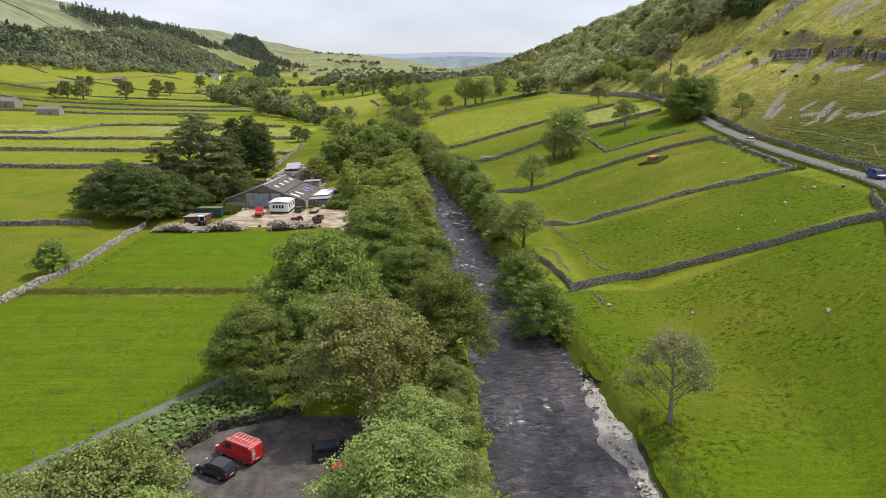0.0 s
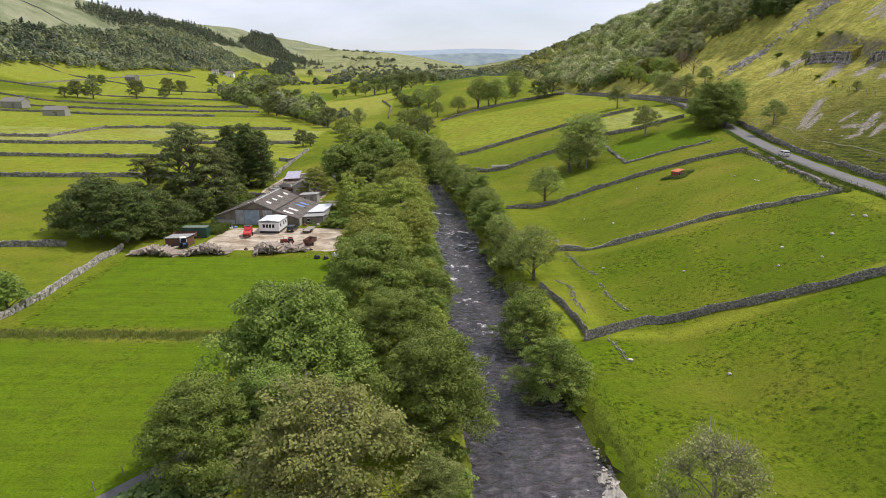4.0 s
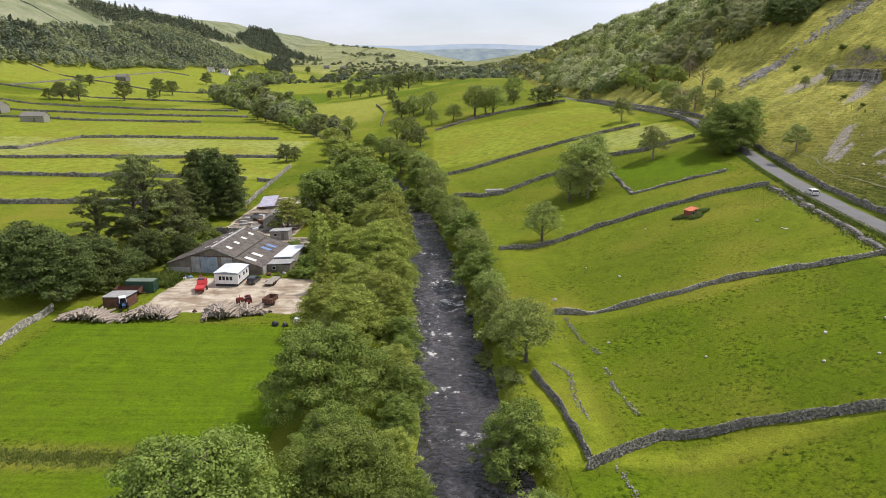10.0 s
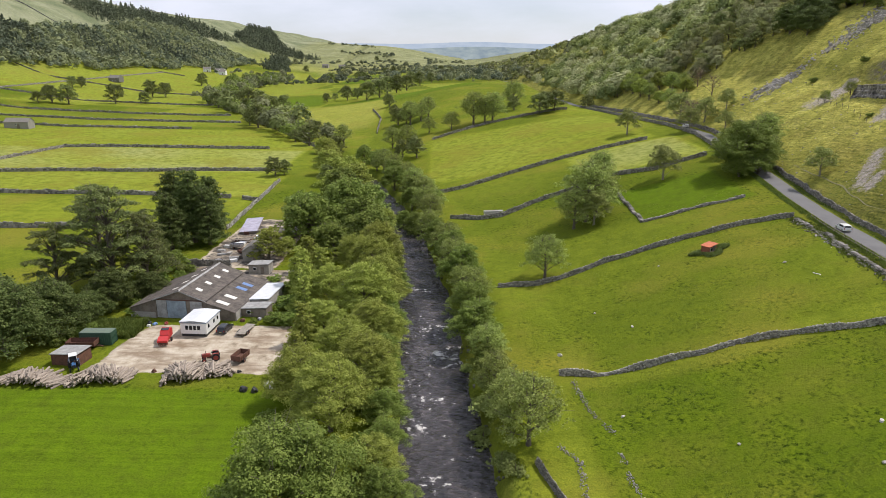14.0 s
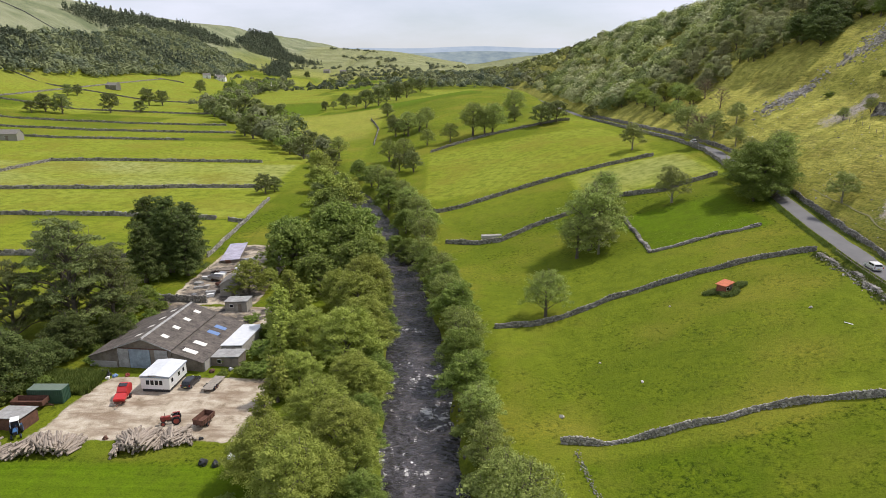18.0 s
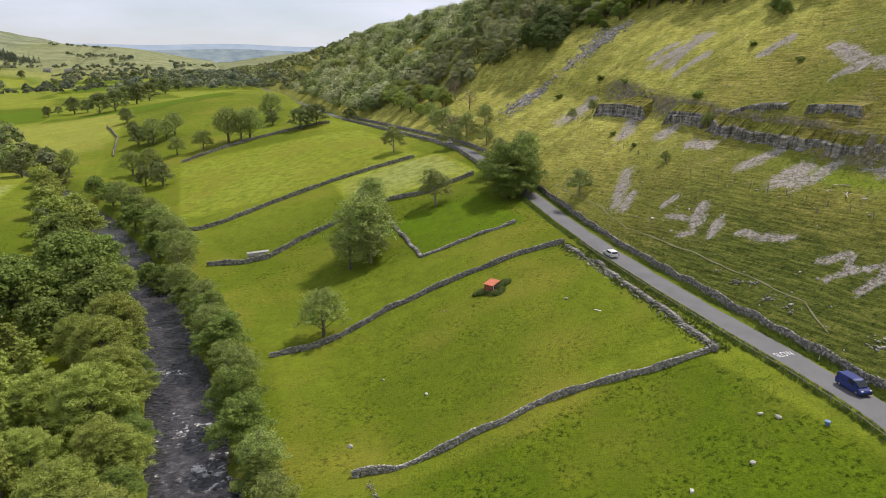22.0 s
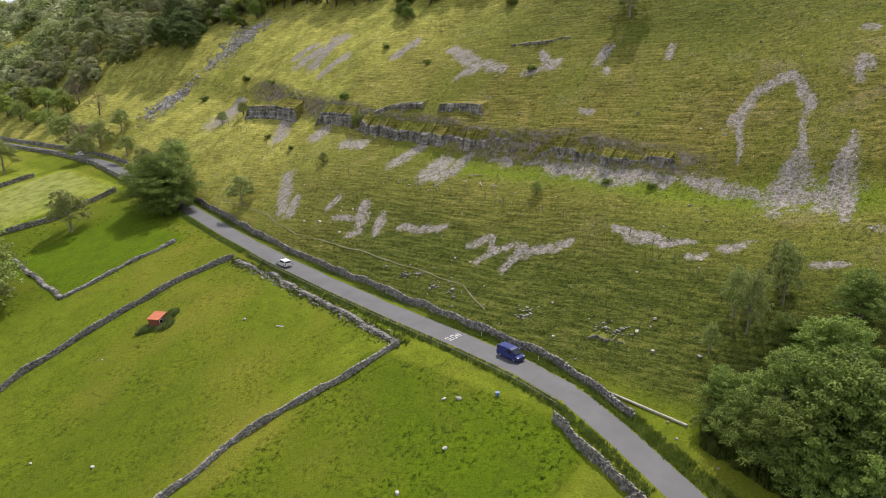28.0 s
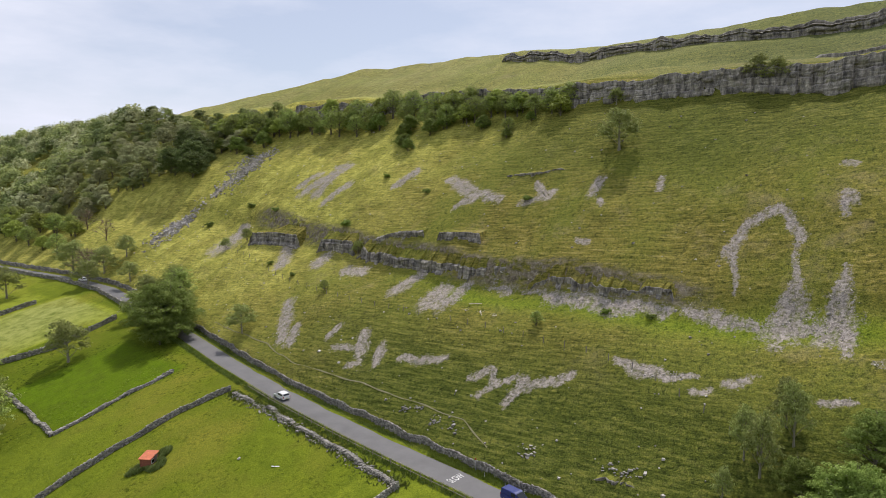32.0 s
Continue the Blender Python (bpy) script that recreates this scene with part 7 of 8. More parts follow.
# ---- by the road ----
def post_fence(name, label, line, gap, high, rails, sunk=0.3, mat=None, thick=0.12):
    q, yaw = along(line, gap)
    ob = thing(name, label, "fence", "fences", (0, 0, 0))
    rng = random.Random(len(q))
    me = bpy.data.meshes.new("post")
    bm = block((0, 0, (high - sunk) / 2, thick, thick, high + sunk), bevel=0.015)
    bm.to_mesh(me)
    bm.free()
    me.materials.append(mat or WOOD)
    z = ground(q[:, 0], q[:, 1])
    for (x, y), a, h in zip(q, yaw, z):
        o = child("post", me, ob)
        o.matrix_basis = pose(x, y, h, rng.gauss(0, 2.5), rng.gauss(0, 2.5), math.degrees(a))
    for r in rails:
        for k in range(len(q) - 1):
            part("rail", rod(((q[k][0], q[k][1], z[k] + r), (q[k + 1][0], q[k + 1][1], z[k + 1] + r)), r=0.05 if rails[0] > 0.3 and thick > 0.1 else 0.012, n=5), mat or WOOD, ob)
    return ob


post_fence("road_fence", "grey timber post-and-rail fence along the road", [(float(road_x(y)) - 3.9, y) for y in range(117, 206, 4)], 2.4, 1.1, (0.45, 0.95))
post_fence("hill_fence", "thin post-and-wire fence across the hillside", [(float(road_x(y)) + 27 + 1.5 * math.sin(y / 20), y) for y in range(100, 300, 8)], 5.0, 1.2, ())
post_fence("lane_fence", "thin post-and-wire fence along the lane", [(-46, 47), (-39.8, 56), (-34.6, 63.7), (-27.7, 74.4), (-24, 82)], 3.0, 1.1, ())


def beam():
    ob = thing("timber_beam", "long pale timber beam lying on the slope", "beam", "", (0, 0, 0))
    bleached = worn("bleached timber", (0.42, 0.39, 0.31), 0.9, spread=0.3)
    p = [Vector((91.9 - 0.77 * k, 113.2 - 4 * k, level(91.9 - 0.77 * k, 113.2 - 4 * k) + 0.16)) for k in range(4)]
    for k in range(3):
        d = p[k + 1] - p[k]
        m = Matrix.Translation((p[k] + p[k + 1]) / 2) @ d.to_track_quat("X", "Z").to_matrix().to_4x4()
        bm = block((0, 0, 0, d.length - 0.02, 0.34, 0.26), bevel=0.04)
        bm.transform(m)
        part("length", bm, bleached, ob)


beam()


def slow_sign():
    text = bpy.data.curves.new("road_marking", "FONT")
    text.body, text.size, text.align_x, text.align_y, text.extrude = "SLOW", 1.0, "CENTER", "CENTER", 0.004
    ob = new("road_marking", text)
    ob.matrix_basis = pose(float(road_x(141)), 141, float(road_z(141)) + 0.07, 0, 0, -3) @ Matrix.Diagonal((1.15, 2.1, 1, 1))
    dg = bpy.context.evaluated_depsgraph_get()
    me = bpy.data.meshes.new_from_object(ob.evaluated_get(dg))
    m = ob.matrix_basis.copy()
    bpy.data.objects.remove(ob)
    me.materials.clear()
    me.materials.append(worn("worn road paint", (0.62, 0.62, 0.6), 0.8, spread=0.3, scale=3))
    mark = new("road_marking", me)
    mark.matrix_basis = m
    tagged(mark, "worn white word painted on the road", "road marking")


slow_sign()


def marker_posts():
    for k, (x, y) in enumerate(POSTS):
        ob = thing("marker_post", "short white plastic marker post on the verge", "post", "verge posts", (x, y, level(x, y)), 20 * k)
        part("shaft", block((0, 0, 0.35, 0.11, 0.07, 1.1), bevel=0.015), WHITE_PAINT, ob)
        part("band", block((0, 0, 0.74, 0.12, 0.08, 0.12)), PLASTIC_BLACK, ob, "dark band")


POSTS = [(float(road_x(y)) + 3.3, y) for y in (137.6, 133.2, 129.4, 125.6)]
marker_posts()


def sign_pole():
    x, y = float(road_x(140)) + 3.9, 140.0
    ob = thing("sign_pole", "thin grey pole with a small plate on the verge", "sign", "", (x, y, level(x, y)))
    part("pole", rod(((0, 0, -0.3), (0, 0, 2.3)), r=0.04), STEEL, ob)
    part("plate", block((0, -0.05, 2.15, 0.3, 0.03, 0.3), bevel=0.01), LAMP_RED, ob, "small reddish plate")


sign_pole()


def bucket():
    ob = thing("feed_bucket", "blue plastic tub lying by the tumbled wall", "bucket", "", (83.0, 125.5, level(83.0, 125.5) + 0.02), 30)
    part("tub", rod(((0, 0, 0.0), (0, 0, 0.5)), r=0.26, n=14, r2=0.34), PLASTIC_BLUE, ob)
    part("rim", rod(((0, 0, 0.48), (0, 0, 0.54)), r=0.36, n=14), PLASTIC_BLUE, ob)


bucket()


def plank():
    ob = thing("plank", "short bleached white plank lying in the pasture", "plank", "", (79.8, 171.5, level(79.8, 171.5) + 0.08), -55)
    part("board", block((0, 0, 0, 1.5, 0.24, 0.06), bevel=0.01), WHITE_PAINT, ob)


plank()


def trough():
    ob = thing("water_trough", "long pale stone water trough beside the wall", "trough", "", (25.5, 270.5, level(25.5, 270.5)), 8)
    part("basin", block((0, 0, 0.35, 6.5, 1.6, 0.9), bevel=0.05), PALE_STONE, ob)
    part("rim", block((0, 0.72, 0.85, 6.6, 0.2, 0.14), (0, -0.72, 0.85, 6.6, 0.2, 0.14), (3.2, 0, 0.85, 0.2, 1.3, 0.14), (-3.2, 0, 0.85, 0.2, 1.3, 0.14)), PALE_STONE, ob)


trough()


def boulders(name, seed, count, make, size, mat, label, flat=0.6):
    rng = np.random.default_rng(seed)
    x, y = make(rng, count)
    n = len(x)
    s = size * np.clip(rng.lognormal(0, 0.45, n), 0.4, 2.0)
    pos = np.c_[x, y, ground(x, y) + s * flat * 0.2]
    v, f = rubble(pos, np.stack([s, s * rng.uniform(0.6, 1, n), s * flat], 1), rng.uniform(0, 6.3, n), rng, 0.24)
    return tagged(new(name, mesh_of(name, v, f, mat)), label, "stones", kind="stuff")


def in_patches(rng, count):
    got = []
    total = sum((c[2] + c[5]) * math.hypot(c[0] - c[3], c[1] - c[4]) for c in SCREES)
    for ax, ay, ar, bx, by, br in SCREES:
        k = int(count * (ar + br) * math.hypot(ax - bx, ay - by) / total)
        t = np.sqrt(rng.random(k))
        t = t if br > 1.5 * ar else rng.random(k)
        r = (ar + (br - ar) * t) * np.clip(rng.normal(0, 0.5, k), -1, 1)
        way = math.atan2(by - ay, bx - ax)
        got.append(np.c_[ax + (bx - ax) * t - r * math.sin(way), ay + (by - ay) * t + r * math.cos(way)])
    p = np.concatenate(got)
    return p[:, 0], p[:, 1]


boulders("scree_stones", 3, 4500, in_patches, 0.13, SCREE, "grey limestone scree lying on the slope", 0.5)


def on_slope(rng, count):
    y = rng.uniform(95, 330, count)
    return road_x(y) + 6 + 85 * rng.random(count) ** 1.3, y


boulders("slope_stones", 4, 600, on_slope, 0.25, SCREE, "scattered limestone blocks on the hillside")


def on_trail(rng, count):
    t = np.where(rng.random(count) < 0.5, 0.32 * rng.random(count), np.where(rng.random(count) < 0.3, rng.random(count), 0.72 + 0.28 * rng.random(count)))
    x = np.interp(t, [0, 0.3, 0.62, 1], [184.5, 171, 158, 137])
    y = np.interp(t, [0, 0.3, 0.62, 1], [323, 318.5, 328, 332])
    wide = np.interp(t, [0, 0.3, 0.62, 0.8, 1], [3.2, 2.6, 1.2, 1.6, 3.4])
    keep = rough(x * 1.3, y, 2.6) + 0.6 * rng.random(count) > 0
    return (x + rng.normal(0, 1.2, count) * wide)[keep], (y + rng.normal(0, 1.7, count) * wide)[keep]


def on_outcrops(rng, count):
    k = rng.integers(0, len(OUTCROPS), count)
    c = np.array(OUTCROPS)[k]
    return c[:, 0] + rng.normal(0, 0.5, count) * c[:, 2], c[:, 1] + rng.normal(0, 0.8, count) * c[:, 2]


OUTCROPS = [(102.4, 161.5, 0.8), (103.2, 158.8, 0.7), (101.8, 153.4, 1.0), (101.6, 149.4, 1.0), (101.2, 119, 1.0), (101, 115.4, 1.0), (101, 133, 1.3)]
boulders("outcrop_stones", 15, 120, on_outcrops, 0.3, STONE, "half-buried grey stones low on the slope", 0.38)
boulders("boulder_trail", 14, 2200, on_trail, 0.5, SCREE, "trail of grey limestone boulders down the slope", 0.65)


def rock_shelf():
    """A low shelf of pale bedrock between the pasture and the water, in cracked slabs."""
    rng = np.random.default_rng(12)
    y = np.arange(44, 76, 0.3)
    left = np.interp(y, [44, 52, 57.4, 60.9, 68.2, 76, 80], [20.6, 20.3, 19.9, 18, 18.8, 19.3, 20.6]) + 0.35 * rough(y, y, 1.6)
    right = np.interp(y, [44, 52.4, 60.1, 65.9, 72.3, 77.1, 80], [22.2, 21.9, 22.2, 23.2, 22.0, 20.8, 20.7])
    s = np.linspace(0, 1, 15)
    x = left[:, None] + (right - left)[:, None] * s[None]
    yy = np.repeat(y[:, None], 15, 1)
    slab = np.sin(x * 2.1 + 2.5 * np.floor(yy * 0.45 + 0.3 * x)) + np.sin(yy * 1.1 + 2 * np.floor(x * 0.7 - 0.2 * yy))
    z = -2.42 + 0.62 * np.sin(np.pi * np.clip(s * 0.62, 0, 1))[None] + 0.1 * np.round(slab * 1.5) / 1.5 + rng.normal(0, 0.025, x.shape)
    z[:, 0] = -2.75
    k = np.arange(x.size).reshape(x.shape)
    f = np.stack([k[:-1, :-1], k[:-1, 1:], k[1:, 1:], k[1:, :-1]], -1).reshape(-1, 4)
    ob = new("rock_shelf", mesh_of("rock_shelf", np.stack([x, yy, z], -1).reshape(-1, 3), f, SLAB))
    tagged(ob, "pale limestone shelf along the river bank", "bedrock", kind="structure")


rock_shelf()


def by_water(rng, count):
    y = rng.uniform(46, 80, count)
    return np.interp(y, [44, 52, 57.4, 60.9, 68.2, 76, 80], [21.6, 21.2, 21.2, 20.5, 21.2, 20.6, 20.8]) + rng.normal(0, 0.6, count), y


def shelf_stones():
    rng = np.random.default_rng(5)
    x, y = by_water(rng, 150)
    s = rng.uniform(0.15, 0.5, len(x))
    v, f = rubble(np.c_[x, y, np.full(len(x), -1.85)], np.stack([s, s * 0.7, s * 0.5], 1), rng.uniform(0, 6.3, len(x)), rng, 0.24)
    tagged(new("bank_rocks", mesh_of("bank_rocks", v, f, SLAB)), "loose pale stones on the bedrock shelf", "stones", kind="stuff")


shelf_stones()


def cut_bank():
    """The dark earth edge of the pasture above the water."""
    y = np.arange(46, 106, 0.4)
    x = np.interp(y, [46, 52.4, 60.1, 65.9, 72.3, 77.1, 85.5, 89.7, 106], [22.4, 22.0, 22.4, 23.5, 22.2, 21.0, 21.0, 19.6, 19.4]) + 0.3 * rough(y, y, 1.4)
    lip = -1.0 + 0.18 * rough(y, y, 2.3)
    rows = [np.c_[x + 0.05, y, np.full(len(y), -2.7)], np.c_[x + 0.15, y, lip - 0.25], np.c_[x, y, lip], np.c_[x + 2.6, y, ground(x + 2.6, y) + 0.06]]
    n = len(y)
    v = np.concatenate(rows)
    k = np.arange(n - 1)
    f = np.concatenate([np.c_[k + r * n, k + r * n + n, k + r * n + n + 1, k + r * n + 1] for r in range(3)])
    me = mesh_of("river_bank", v, f, worn("dark bank earth", (0.07, 0.055, 0.035), 0.95, spread=0.5, scale=1.5, bump=0.8, grain=5))
    me.materials.append(ground_mesh.materials[0])
    me.polygons.foreach_set("material_index", np.r_[np.zeros(2 * (n - 1), np.int32), np.ones(n - 1, np.int32)])
    me.attributes.new("tone", "FLOAT", "POINT").data.foreach_set("value", np.full(len(v), 0.34, np.float32))
    me.update()
    tagged(new("river_bank", me), "dark eroded earth edge of the pasture", "bank", kind="structure")


cut_bank()


def in_river(rng, count):
    y = rng.uniform(120, 260, count)
    return river_x(y) + river_half(y) * rng.choice([-1, 1], count) * rng.uniform(0.75, 1.1, count), y


boulders("river_stones", 6, 260, in_river, 0.32, WET, "dark wet stones along the river's edge", 0.7)


def fallen(rng, count):
    y = rng.uniform(148, 204, count)
    return np.interp(y, [148, 178, 204], [86, 89.6, 92]) + rng.normal(0, 0.6, count), y


boulders("tumbled_wall_stones", 7, 420, fallen, 0.3, STONE, "stones tumbled from the collapsed wall")
for k, (x, y, s) in enumerate([(29.4, 98.3, 0.9), (53, 79, 0.8), (41, 93, 0.7), (30, 163, 1.1), (72, 126, 0.9), (64, 127, 0.7), (45, 170, 0.7), (78, 180, 0.8), (58, 196, 0.6), (40, 180, 0.6), (80, 130, 0.9), (79, 132, 0.7), (36, 142, 0.6), (48, 130, 0.6), (60, 120, 0.7), (66, 118, 0.6)]):
    lump("field_boulder", "pale limestone boulder lying in the pasture", (x, y), (s, s * 0.8, s * 0.7), PALE_STONE, k, "boulder", "field boulders", 1)

# ---- by the car park ----
dry_wall([(-27.5, 52.5), (-25.2, 57.9), (-22.8, 61.8), (-18, 63.5), (-14.5, 65)], 1.1, 71, mat=worn("mossy dark stone", (0.07, 0.075, 0.045), 0.95, spread=0.4, scale=0.8, islands=True), step=0.3, courses=4, label="dark mossy dry-stone wall round the car park")
LANE_Y = np.arange(38, 96, 1.0)
ribbon("lane", LANE_Y, np.interp(LANE_Y, [38, 54.6, 64.2, 71.4, 84, 96], [-52, -38.7, -31.8, -26.7, -19, -15]), np.full(len(LANE_Y), 1.35), lambda x, y: ground(x, y) + 0.06, 3, worn("pale lane surface", (0.135, 0.13, 0.125), 0.95, spread=0.25, scale=0.5), "narrow pale farm lane", category="lane")


def big_leaves():
    """Broad butterbur leaves between the lane and the wall."""
    rng = np.random.default_rng(9)
    n = 7000
    y = rng.uniform(46, 72, n)
    lane = np.interp(y, [38, 54.6, 64.2, 71.4, 84], [-52, -38.7, -31.8, -26.7, -19])
    wall = np.interp(y, [46, 52.5, 57.9, 61.8, 63.5, 72], [-29.5, -27.8, -25.6, -23.2, -19, -16])
    x = lane + 1.6 + (wall - lane - 2.0) * rng.random(n)
    p = np.c_[x, y, ground(x, y) + rng.uniform(0.25, 1.0, n)]
    ang, r = rng.random(n) * 6.3, rng.uniform(0.1, 0.29, n)
    tip = rng.normal(0, 0.35, (n, 2))
    vs = []
    for k in range(6):
        a = ang + k * 1.047
        dx, dy = r * np.cos(a), r * np.sin(a)
        vs.append(np.c_[p[:, 0] + dx, p[:, 1] + dy, p[:, 2] + dx * tip[:, 0] + dy * tip[:, 1]])
    v = np.stack(vs, 1).reshape(-1, 3)
    tagged(new("butterbur", mesh_of("butterbur", v, np.arange(6 * n).reshape(-1, 6), leafy("broad leaves", (0.06, 0.095, 0.022), (0.13, 0.185, 0.045), (0.3, 0.36, 0.13)))), "broad-leaved butterbur plants beside the lane", "plants", kind="stuff")


big_leaves()


def tussocks(name, seed, count, make, tall, mat, label):
    """Grass clumps of a few blades each."""
    rng = np.random.default_rng(seed)
    x, y = make(rng, count)
    n = len(x)
    z = ground(x, y)
    vs = []
    for k in range(7):
        a = rng.random(n) * 6.3
        h, r = tall * rng.uniform(0.5, 1.2, n), tall * rng.uniform(0.15, 0.7, n)
        bx, by = x + rng.normal(0, 0.12, n), y + rng.normal(0, 0.12, n)
        w = 0.07 * tall / 0.5
        vs.append(np.stack([np.c_[bx - w * np.sin(a), by + w * np.cos(a), z - 0.03], np.c_[bx + w * np.sin(a), by - w * np.cos(a), z - 0.03], np.c_[bx + r * np.cos(a), by + r * np.sin(a), z + h]], 1))
    v = np.concatenate(vs).reshape(-1, 3)
    return tagged(new(name, mesh_of(name, v, np.arange(len(v)).reshape(-1, 3), mat)), label, "grass", kind="stuff")


RUSH = leafy("rank grass", (0.1, 0.13, 0.018), (0.16, 0.2, 0.03), (0.24, 0.27, 0.06))
NETTLE = leafy("nettles", (0.07, 0.1, 0.02), (0.13, 0.17, 0.035), (0.21, 0.25, 0.06))


def in_pasture(rng, count):
    y = 40 + 200 * rng.random(count)
    x = rng.uniform(24, 90, count)
    keep = (rough(x, y, 11) + 0.7 * rough(x + 31, y, 4.5) > 0.2) & (x < road_x(y) - 5)
    return x[keep], y[keep]


def on_verge(rng, count):
    y = rng.uniform(100, 262, count)
    s = rng.choice([-1, 1], count)
    return road_x(y) + s * rng.uniform(3.0, 4.6, count), y


def on_lower_verge(rng, count):
    y = rng.uniform(88, 150, count)
    return road_x(y) + rng.uniform(2.7, 5.2, count), y


def by_collapsed_wall(rng, count):
    y = rng.uniform(146, 205, count)
    return np.interp(y, [146, 154.5, 166, 178, 189.5, 204], [86, 86.9, 88.7, 89.6, 91.8, 92]) + rng.normal(0, 0.9, count), y


def under_trees(rng, count):
    y = rng.uniform(82, 99, count)
    return np.interp(y, [82, 99], [81, 87]) + 9 * rng.random(count), y


def on_hill(rng, count):
    y = rng.uniform(85, 320, count)
    return np.where(y < 126, np.interp(y, FOOT_Y, FOOT_X), road_x(y) + 3.2) + 1 + 90 * rng.random(count), y


def on_banks(rng, count):
    y = rng.uniform(45, 260, count)
    return river_x(y) + rng.choice([-1, 1], count) * (river_half(y) + rng.uniform(1.2, 4.0, count)), y


def in_strip(rng, count):
    x = rng.uniform(-71, -16, count)
    return x, 107.8 + rng.normal(0, 0.9, count)


def by_container(rng, count):
    return rng.uniform(-66, -52, count), rng.uniform(170, 178, count)


tussocks("pasture_tussocks", 21, 14000, in_pasture, 0.22, RUSH, "darker grass tussocks scattered over the pasture")
tussocks("verge_grass", 22, 6000, on_verge, 0.42, NETTLE, "rank green verge along the road")
tussocks("verge_plants", 28, 3200, on_lower_verge, 0.5, RUSH, "tall rank grass and weeds below the roadside wall")
tussocks("wall_weeds", 30, 1500, by_collapsed_wall, 0.45, NETTLE, "weeds growing through the collapsed wall")
tussocks("tree_undergrowth", 29, 1500, under_trees, 1.3, NETTLE, "dark undergrowth beneath the roadside trees")
tussocks("hill_tussocks", 23, 14000, on_hill, 0.22, leafy("bleached hill grass", (0.12, 0.125, 0.03), (0.19, 0.19, 0.045), (0.28, 0.265, 0.08)), "coarse bleached grass tussocks on the hillside")
tussocks("bank_grass", 24, 3000, on_banks, 0.3, RUSH, "rank grass along the river banks")
tussocks("field_strip", 25, 3000, in_strip, 0.36, leafy("bleached strip grass", (0.10, 0.135, 0.022), (0.17, 0.195, 0.040), (0.26, 0.25, 0.075)), "strip of rank grass across the meadow")
tussocks("nettle_bed", 26, 1800, by_container, 1.2, NETTLE, "bed of tall nettles behind the container")


def by_hut(rng, count):
    a = rng.random(count) * 6.3
    r = rng.uniform(0.3, 1, count) ** 0.5 * 3.4 * (0.75 + 0.35 * np.sin(3 * a))
    x, y = 69.6 + 1.3 * r * np.cos(a), 196.0 + 0.8 * r * np.sin(a)
    keep = np.hypot((x - 69.3) / 1.7, (y - 196.6) / 1.7) > 1
    return x[keep], y[keep]


tussocks("hut_nettles", 27, 1100, by_hut, 0.7, leafy("dark nettles", (0.09, 0.125, 0.034), (0.165, 0.21, 0.06), (0.26, 0.305, 0.115)), "dark nettles round the field hut")


def track():
    """A narrow trodden path that slants up the slope."""
    q, yaw = along(TRACK, 0.6)
    q[:, 0] += 0.2 * rough(q[:, 1], q[:, 0], 2.5)
    w = 0.1 + 0.06 * rough(q[:, 1], q[:, 1], 3)
    side = np.stack([-np.sin(yaw), np.cos(yaw)], 1) * w[:, None]
    a, b = q - side, q + side
    v = np.r_[np.c_[a, ground(a[:, 0], a[:, 1]) + 0.12], np.c_[b, ground(b[:, 0], b[:, 1]) + 0.12]]
    n = len(q)
    k = np.arange(n - 1)
    f = np.c_[k, k + 1, k + n + 1, k + n]
    tagged(new("path", mesh_of("path", v, f, worn("trodden earth", (0.2, 0.19, 0.095), 0.95, spread=0.35, scale=1.2))), "narrow trodden path slanting up the hillside", "path", kind="structure")


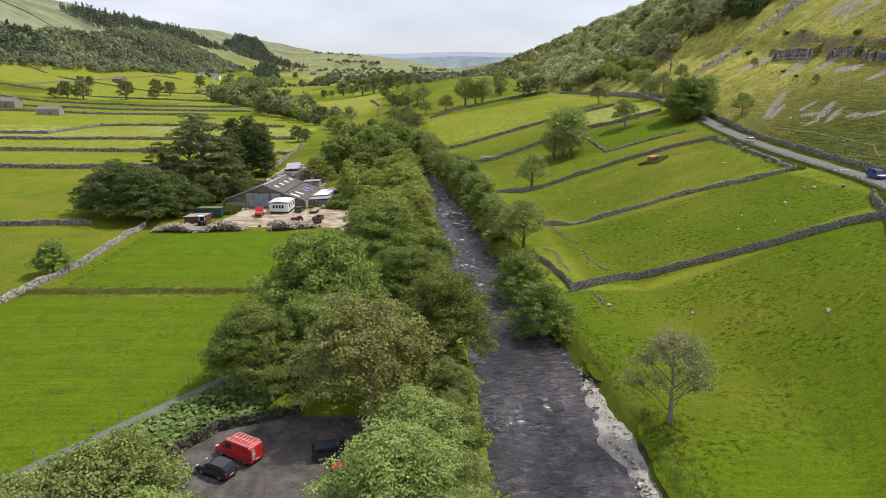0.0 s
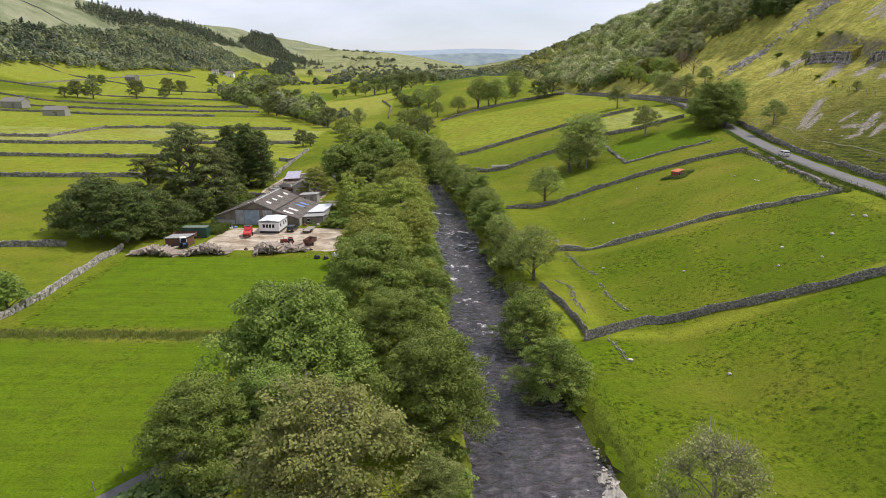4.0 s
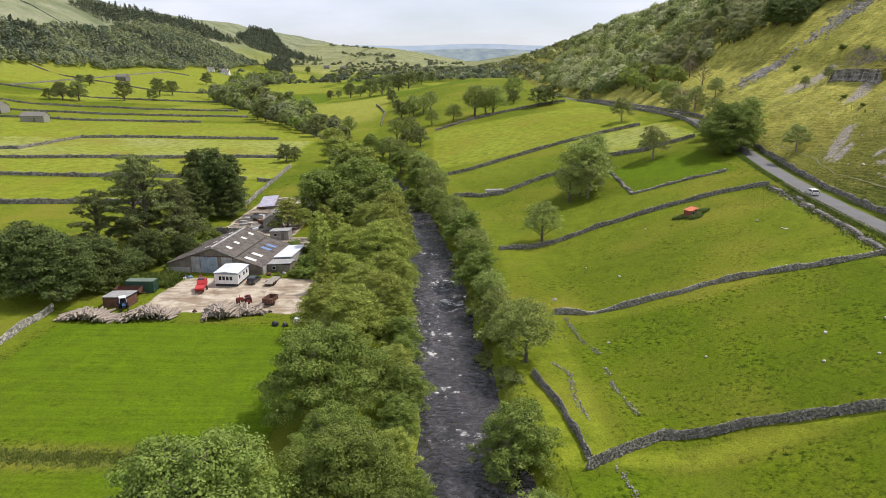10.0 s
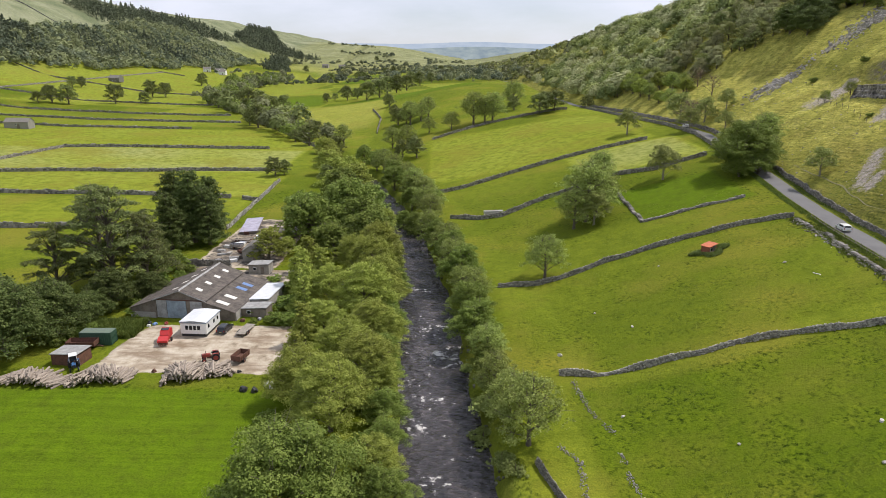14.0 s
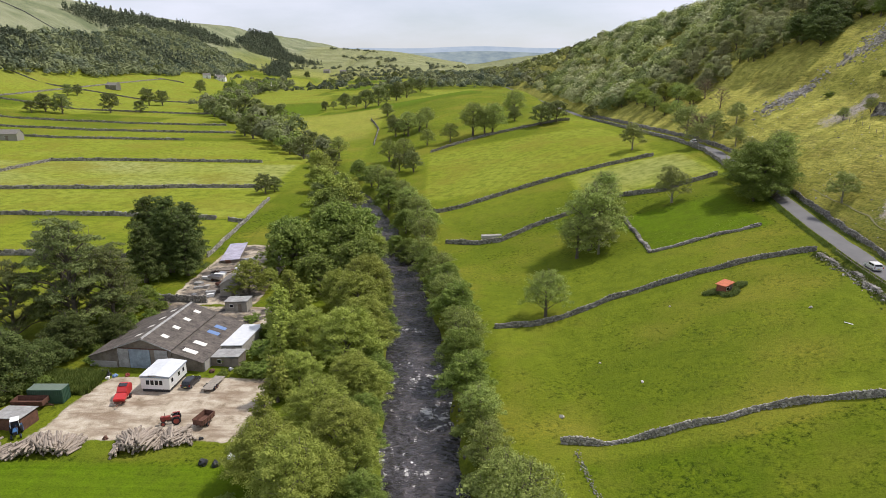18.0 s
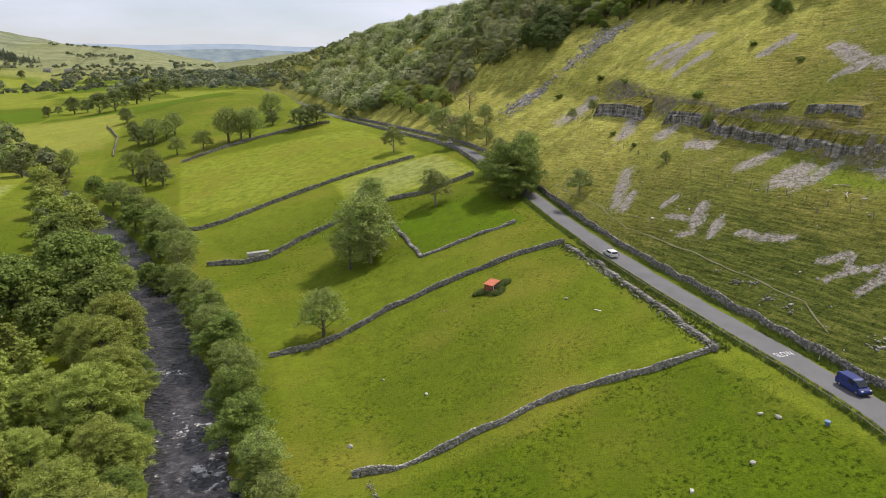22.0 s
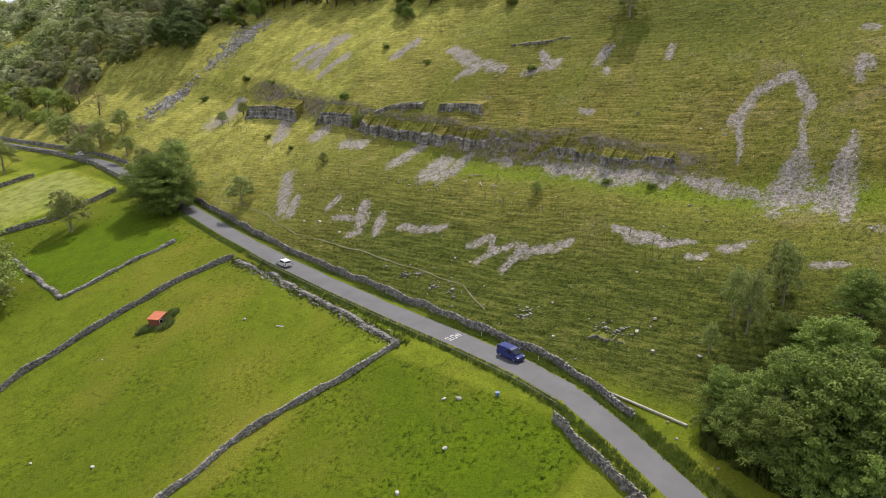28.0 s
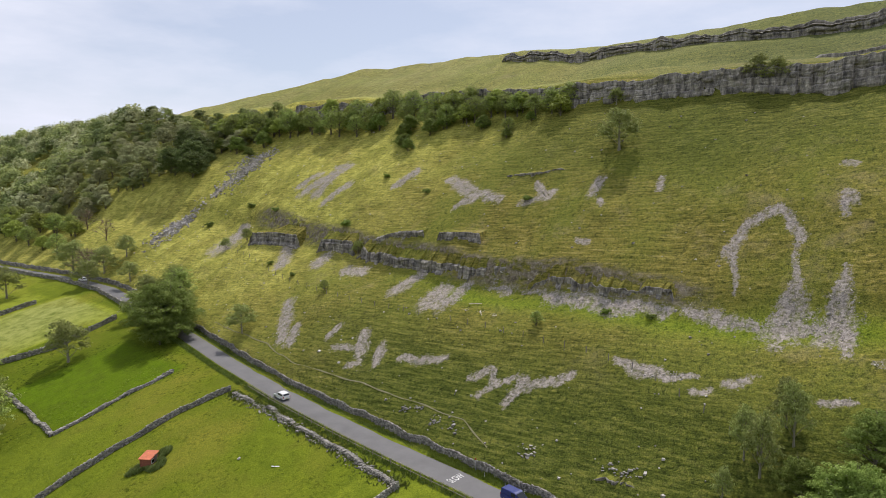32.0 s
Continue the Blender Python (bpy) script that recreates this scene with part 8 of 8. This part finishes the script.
TRACK = [(112.6, 245.7), (111.3, 231.3), (109.8, 216.1), (107.7, 208.2), (106.5, 200.3), (106, 190.5), (105.2, 177), (104.3, 166), (103.8, 156), (103.4, 148), (101.6, 144), (99.8, 140)]
track()


def dead_wood():
    rng = random.Random(5)
    bleached = worn("bleached dead wood", (0.5, 0.46, 0.38), 0.9, spread=0.3, scale=3)
    for x, y in ((126.7, 165.7), (129.0, 164.5), (126.1, 160.8), (125.6, 156.7)):
        ob = thing("fallen_branch", "bleached fallen branch lying on the slope", "branch", "fallen branches", (x, y, level(x, y)), rng.uniform(0, 360))
        part("stem", rod(((-1.6, 0, 0.12), (0.2, 0.2, 0.3)), ((0.2, 0.2, 0.3), (1.7, -0.1, 0.5)), r=0.11, n=6, r2=0.07), bleached, ob)
        for k in range(3):
            part("limb", rod(((-0.8 + 0.8 * k, 0.1, 0.25), (-0.5 + 0.8 * k, rng.choice([-1, 1]) * 0.9, 0.7)), r=0.05, n=5, r2=0.02), bleached, ob)


dead_wood()


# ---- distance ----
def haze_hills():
    """Two ranges of fells past the valley head: glowing backdrops, haze painted in blue."""
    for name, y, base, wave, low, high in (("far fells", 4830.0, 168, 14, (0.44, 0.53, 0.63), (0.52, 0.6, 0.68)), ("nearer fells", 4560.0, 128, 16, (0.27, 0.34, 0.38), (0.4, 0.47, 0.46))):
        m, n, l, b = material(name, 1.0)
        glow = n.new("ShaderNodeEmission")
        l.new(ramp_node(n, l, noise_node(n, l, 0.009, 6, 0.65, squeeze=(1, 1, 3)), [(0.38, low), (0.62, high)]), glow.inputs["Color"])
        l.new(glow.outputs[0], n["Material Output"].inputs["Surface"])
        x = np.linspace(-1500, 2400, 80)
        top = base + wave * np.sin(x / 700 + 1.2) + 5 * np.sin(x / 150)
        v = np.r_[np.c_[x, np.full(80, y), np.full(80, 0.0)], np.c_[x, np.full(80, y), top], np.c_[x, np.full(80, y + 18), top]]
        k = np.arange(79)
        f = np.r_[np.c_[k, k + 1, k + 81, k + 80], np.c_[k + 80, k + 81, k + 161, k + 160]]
        tagged(new("backdrop", mesh_of("backdrop", v, f, m, True)), "glowing blue backdrop of fells at the valley head, haze painted in", "backdrop", kind="structure")


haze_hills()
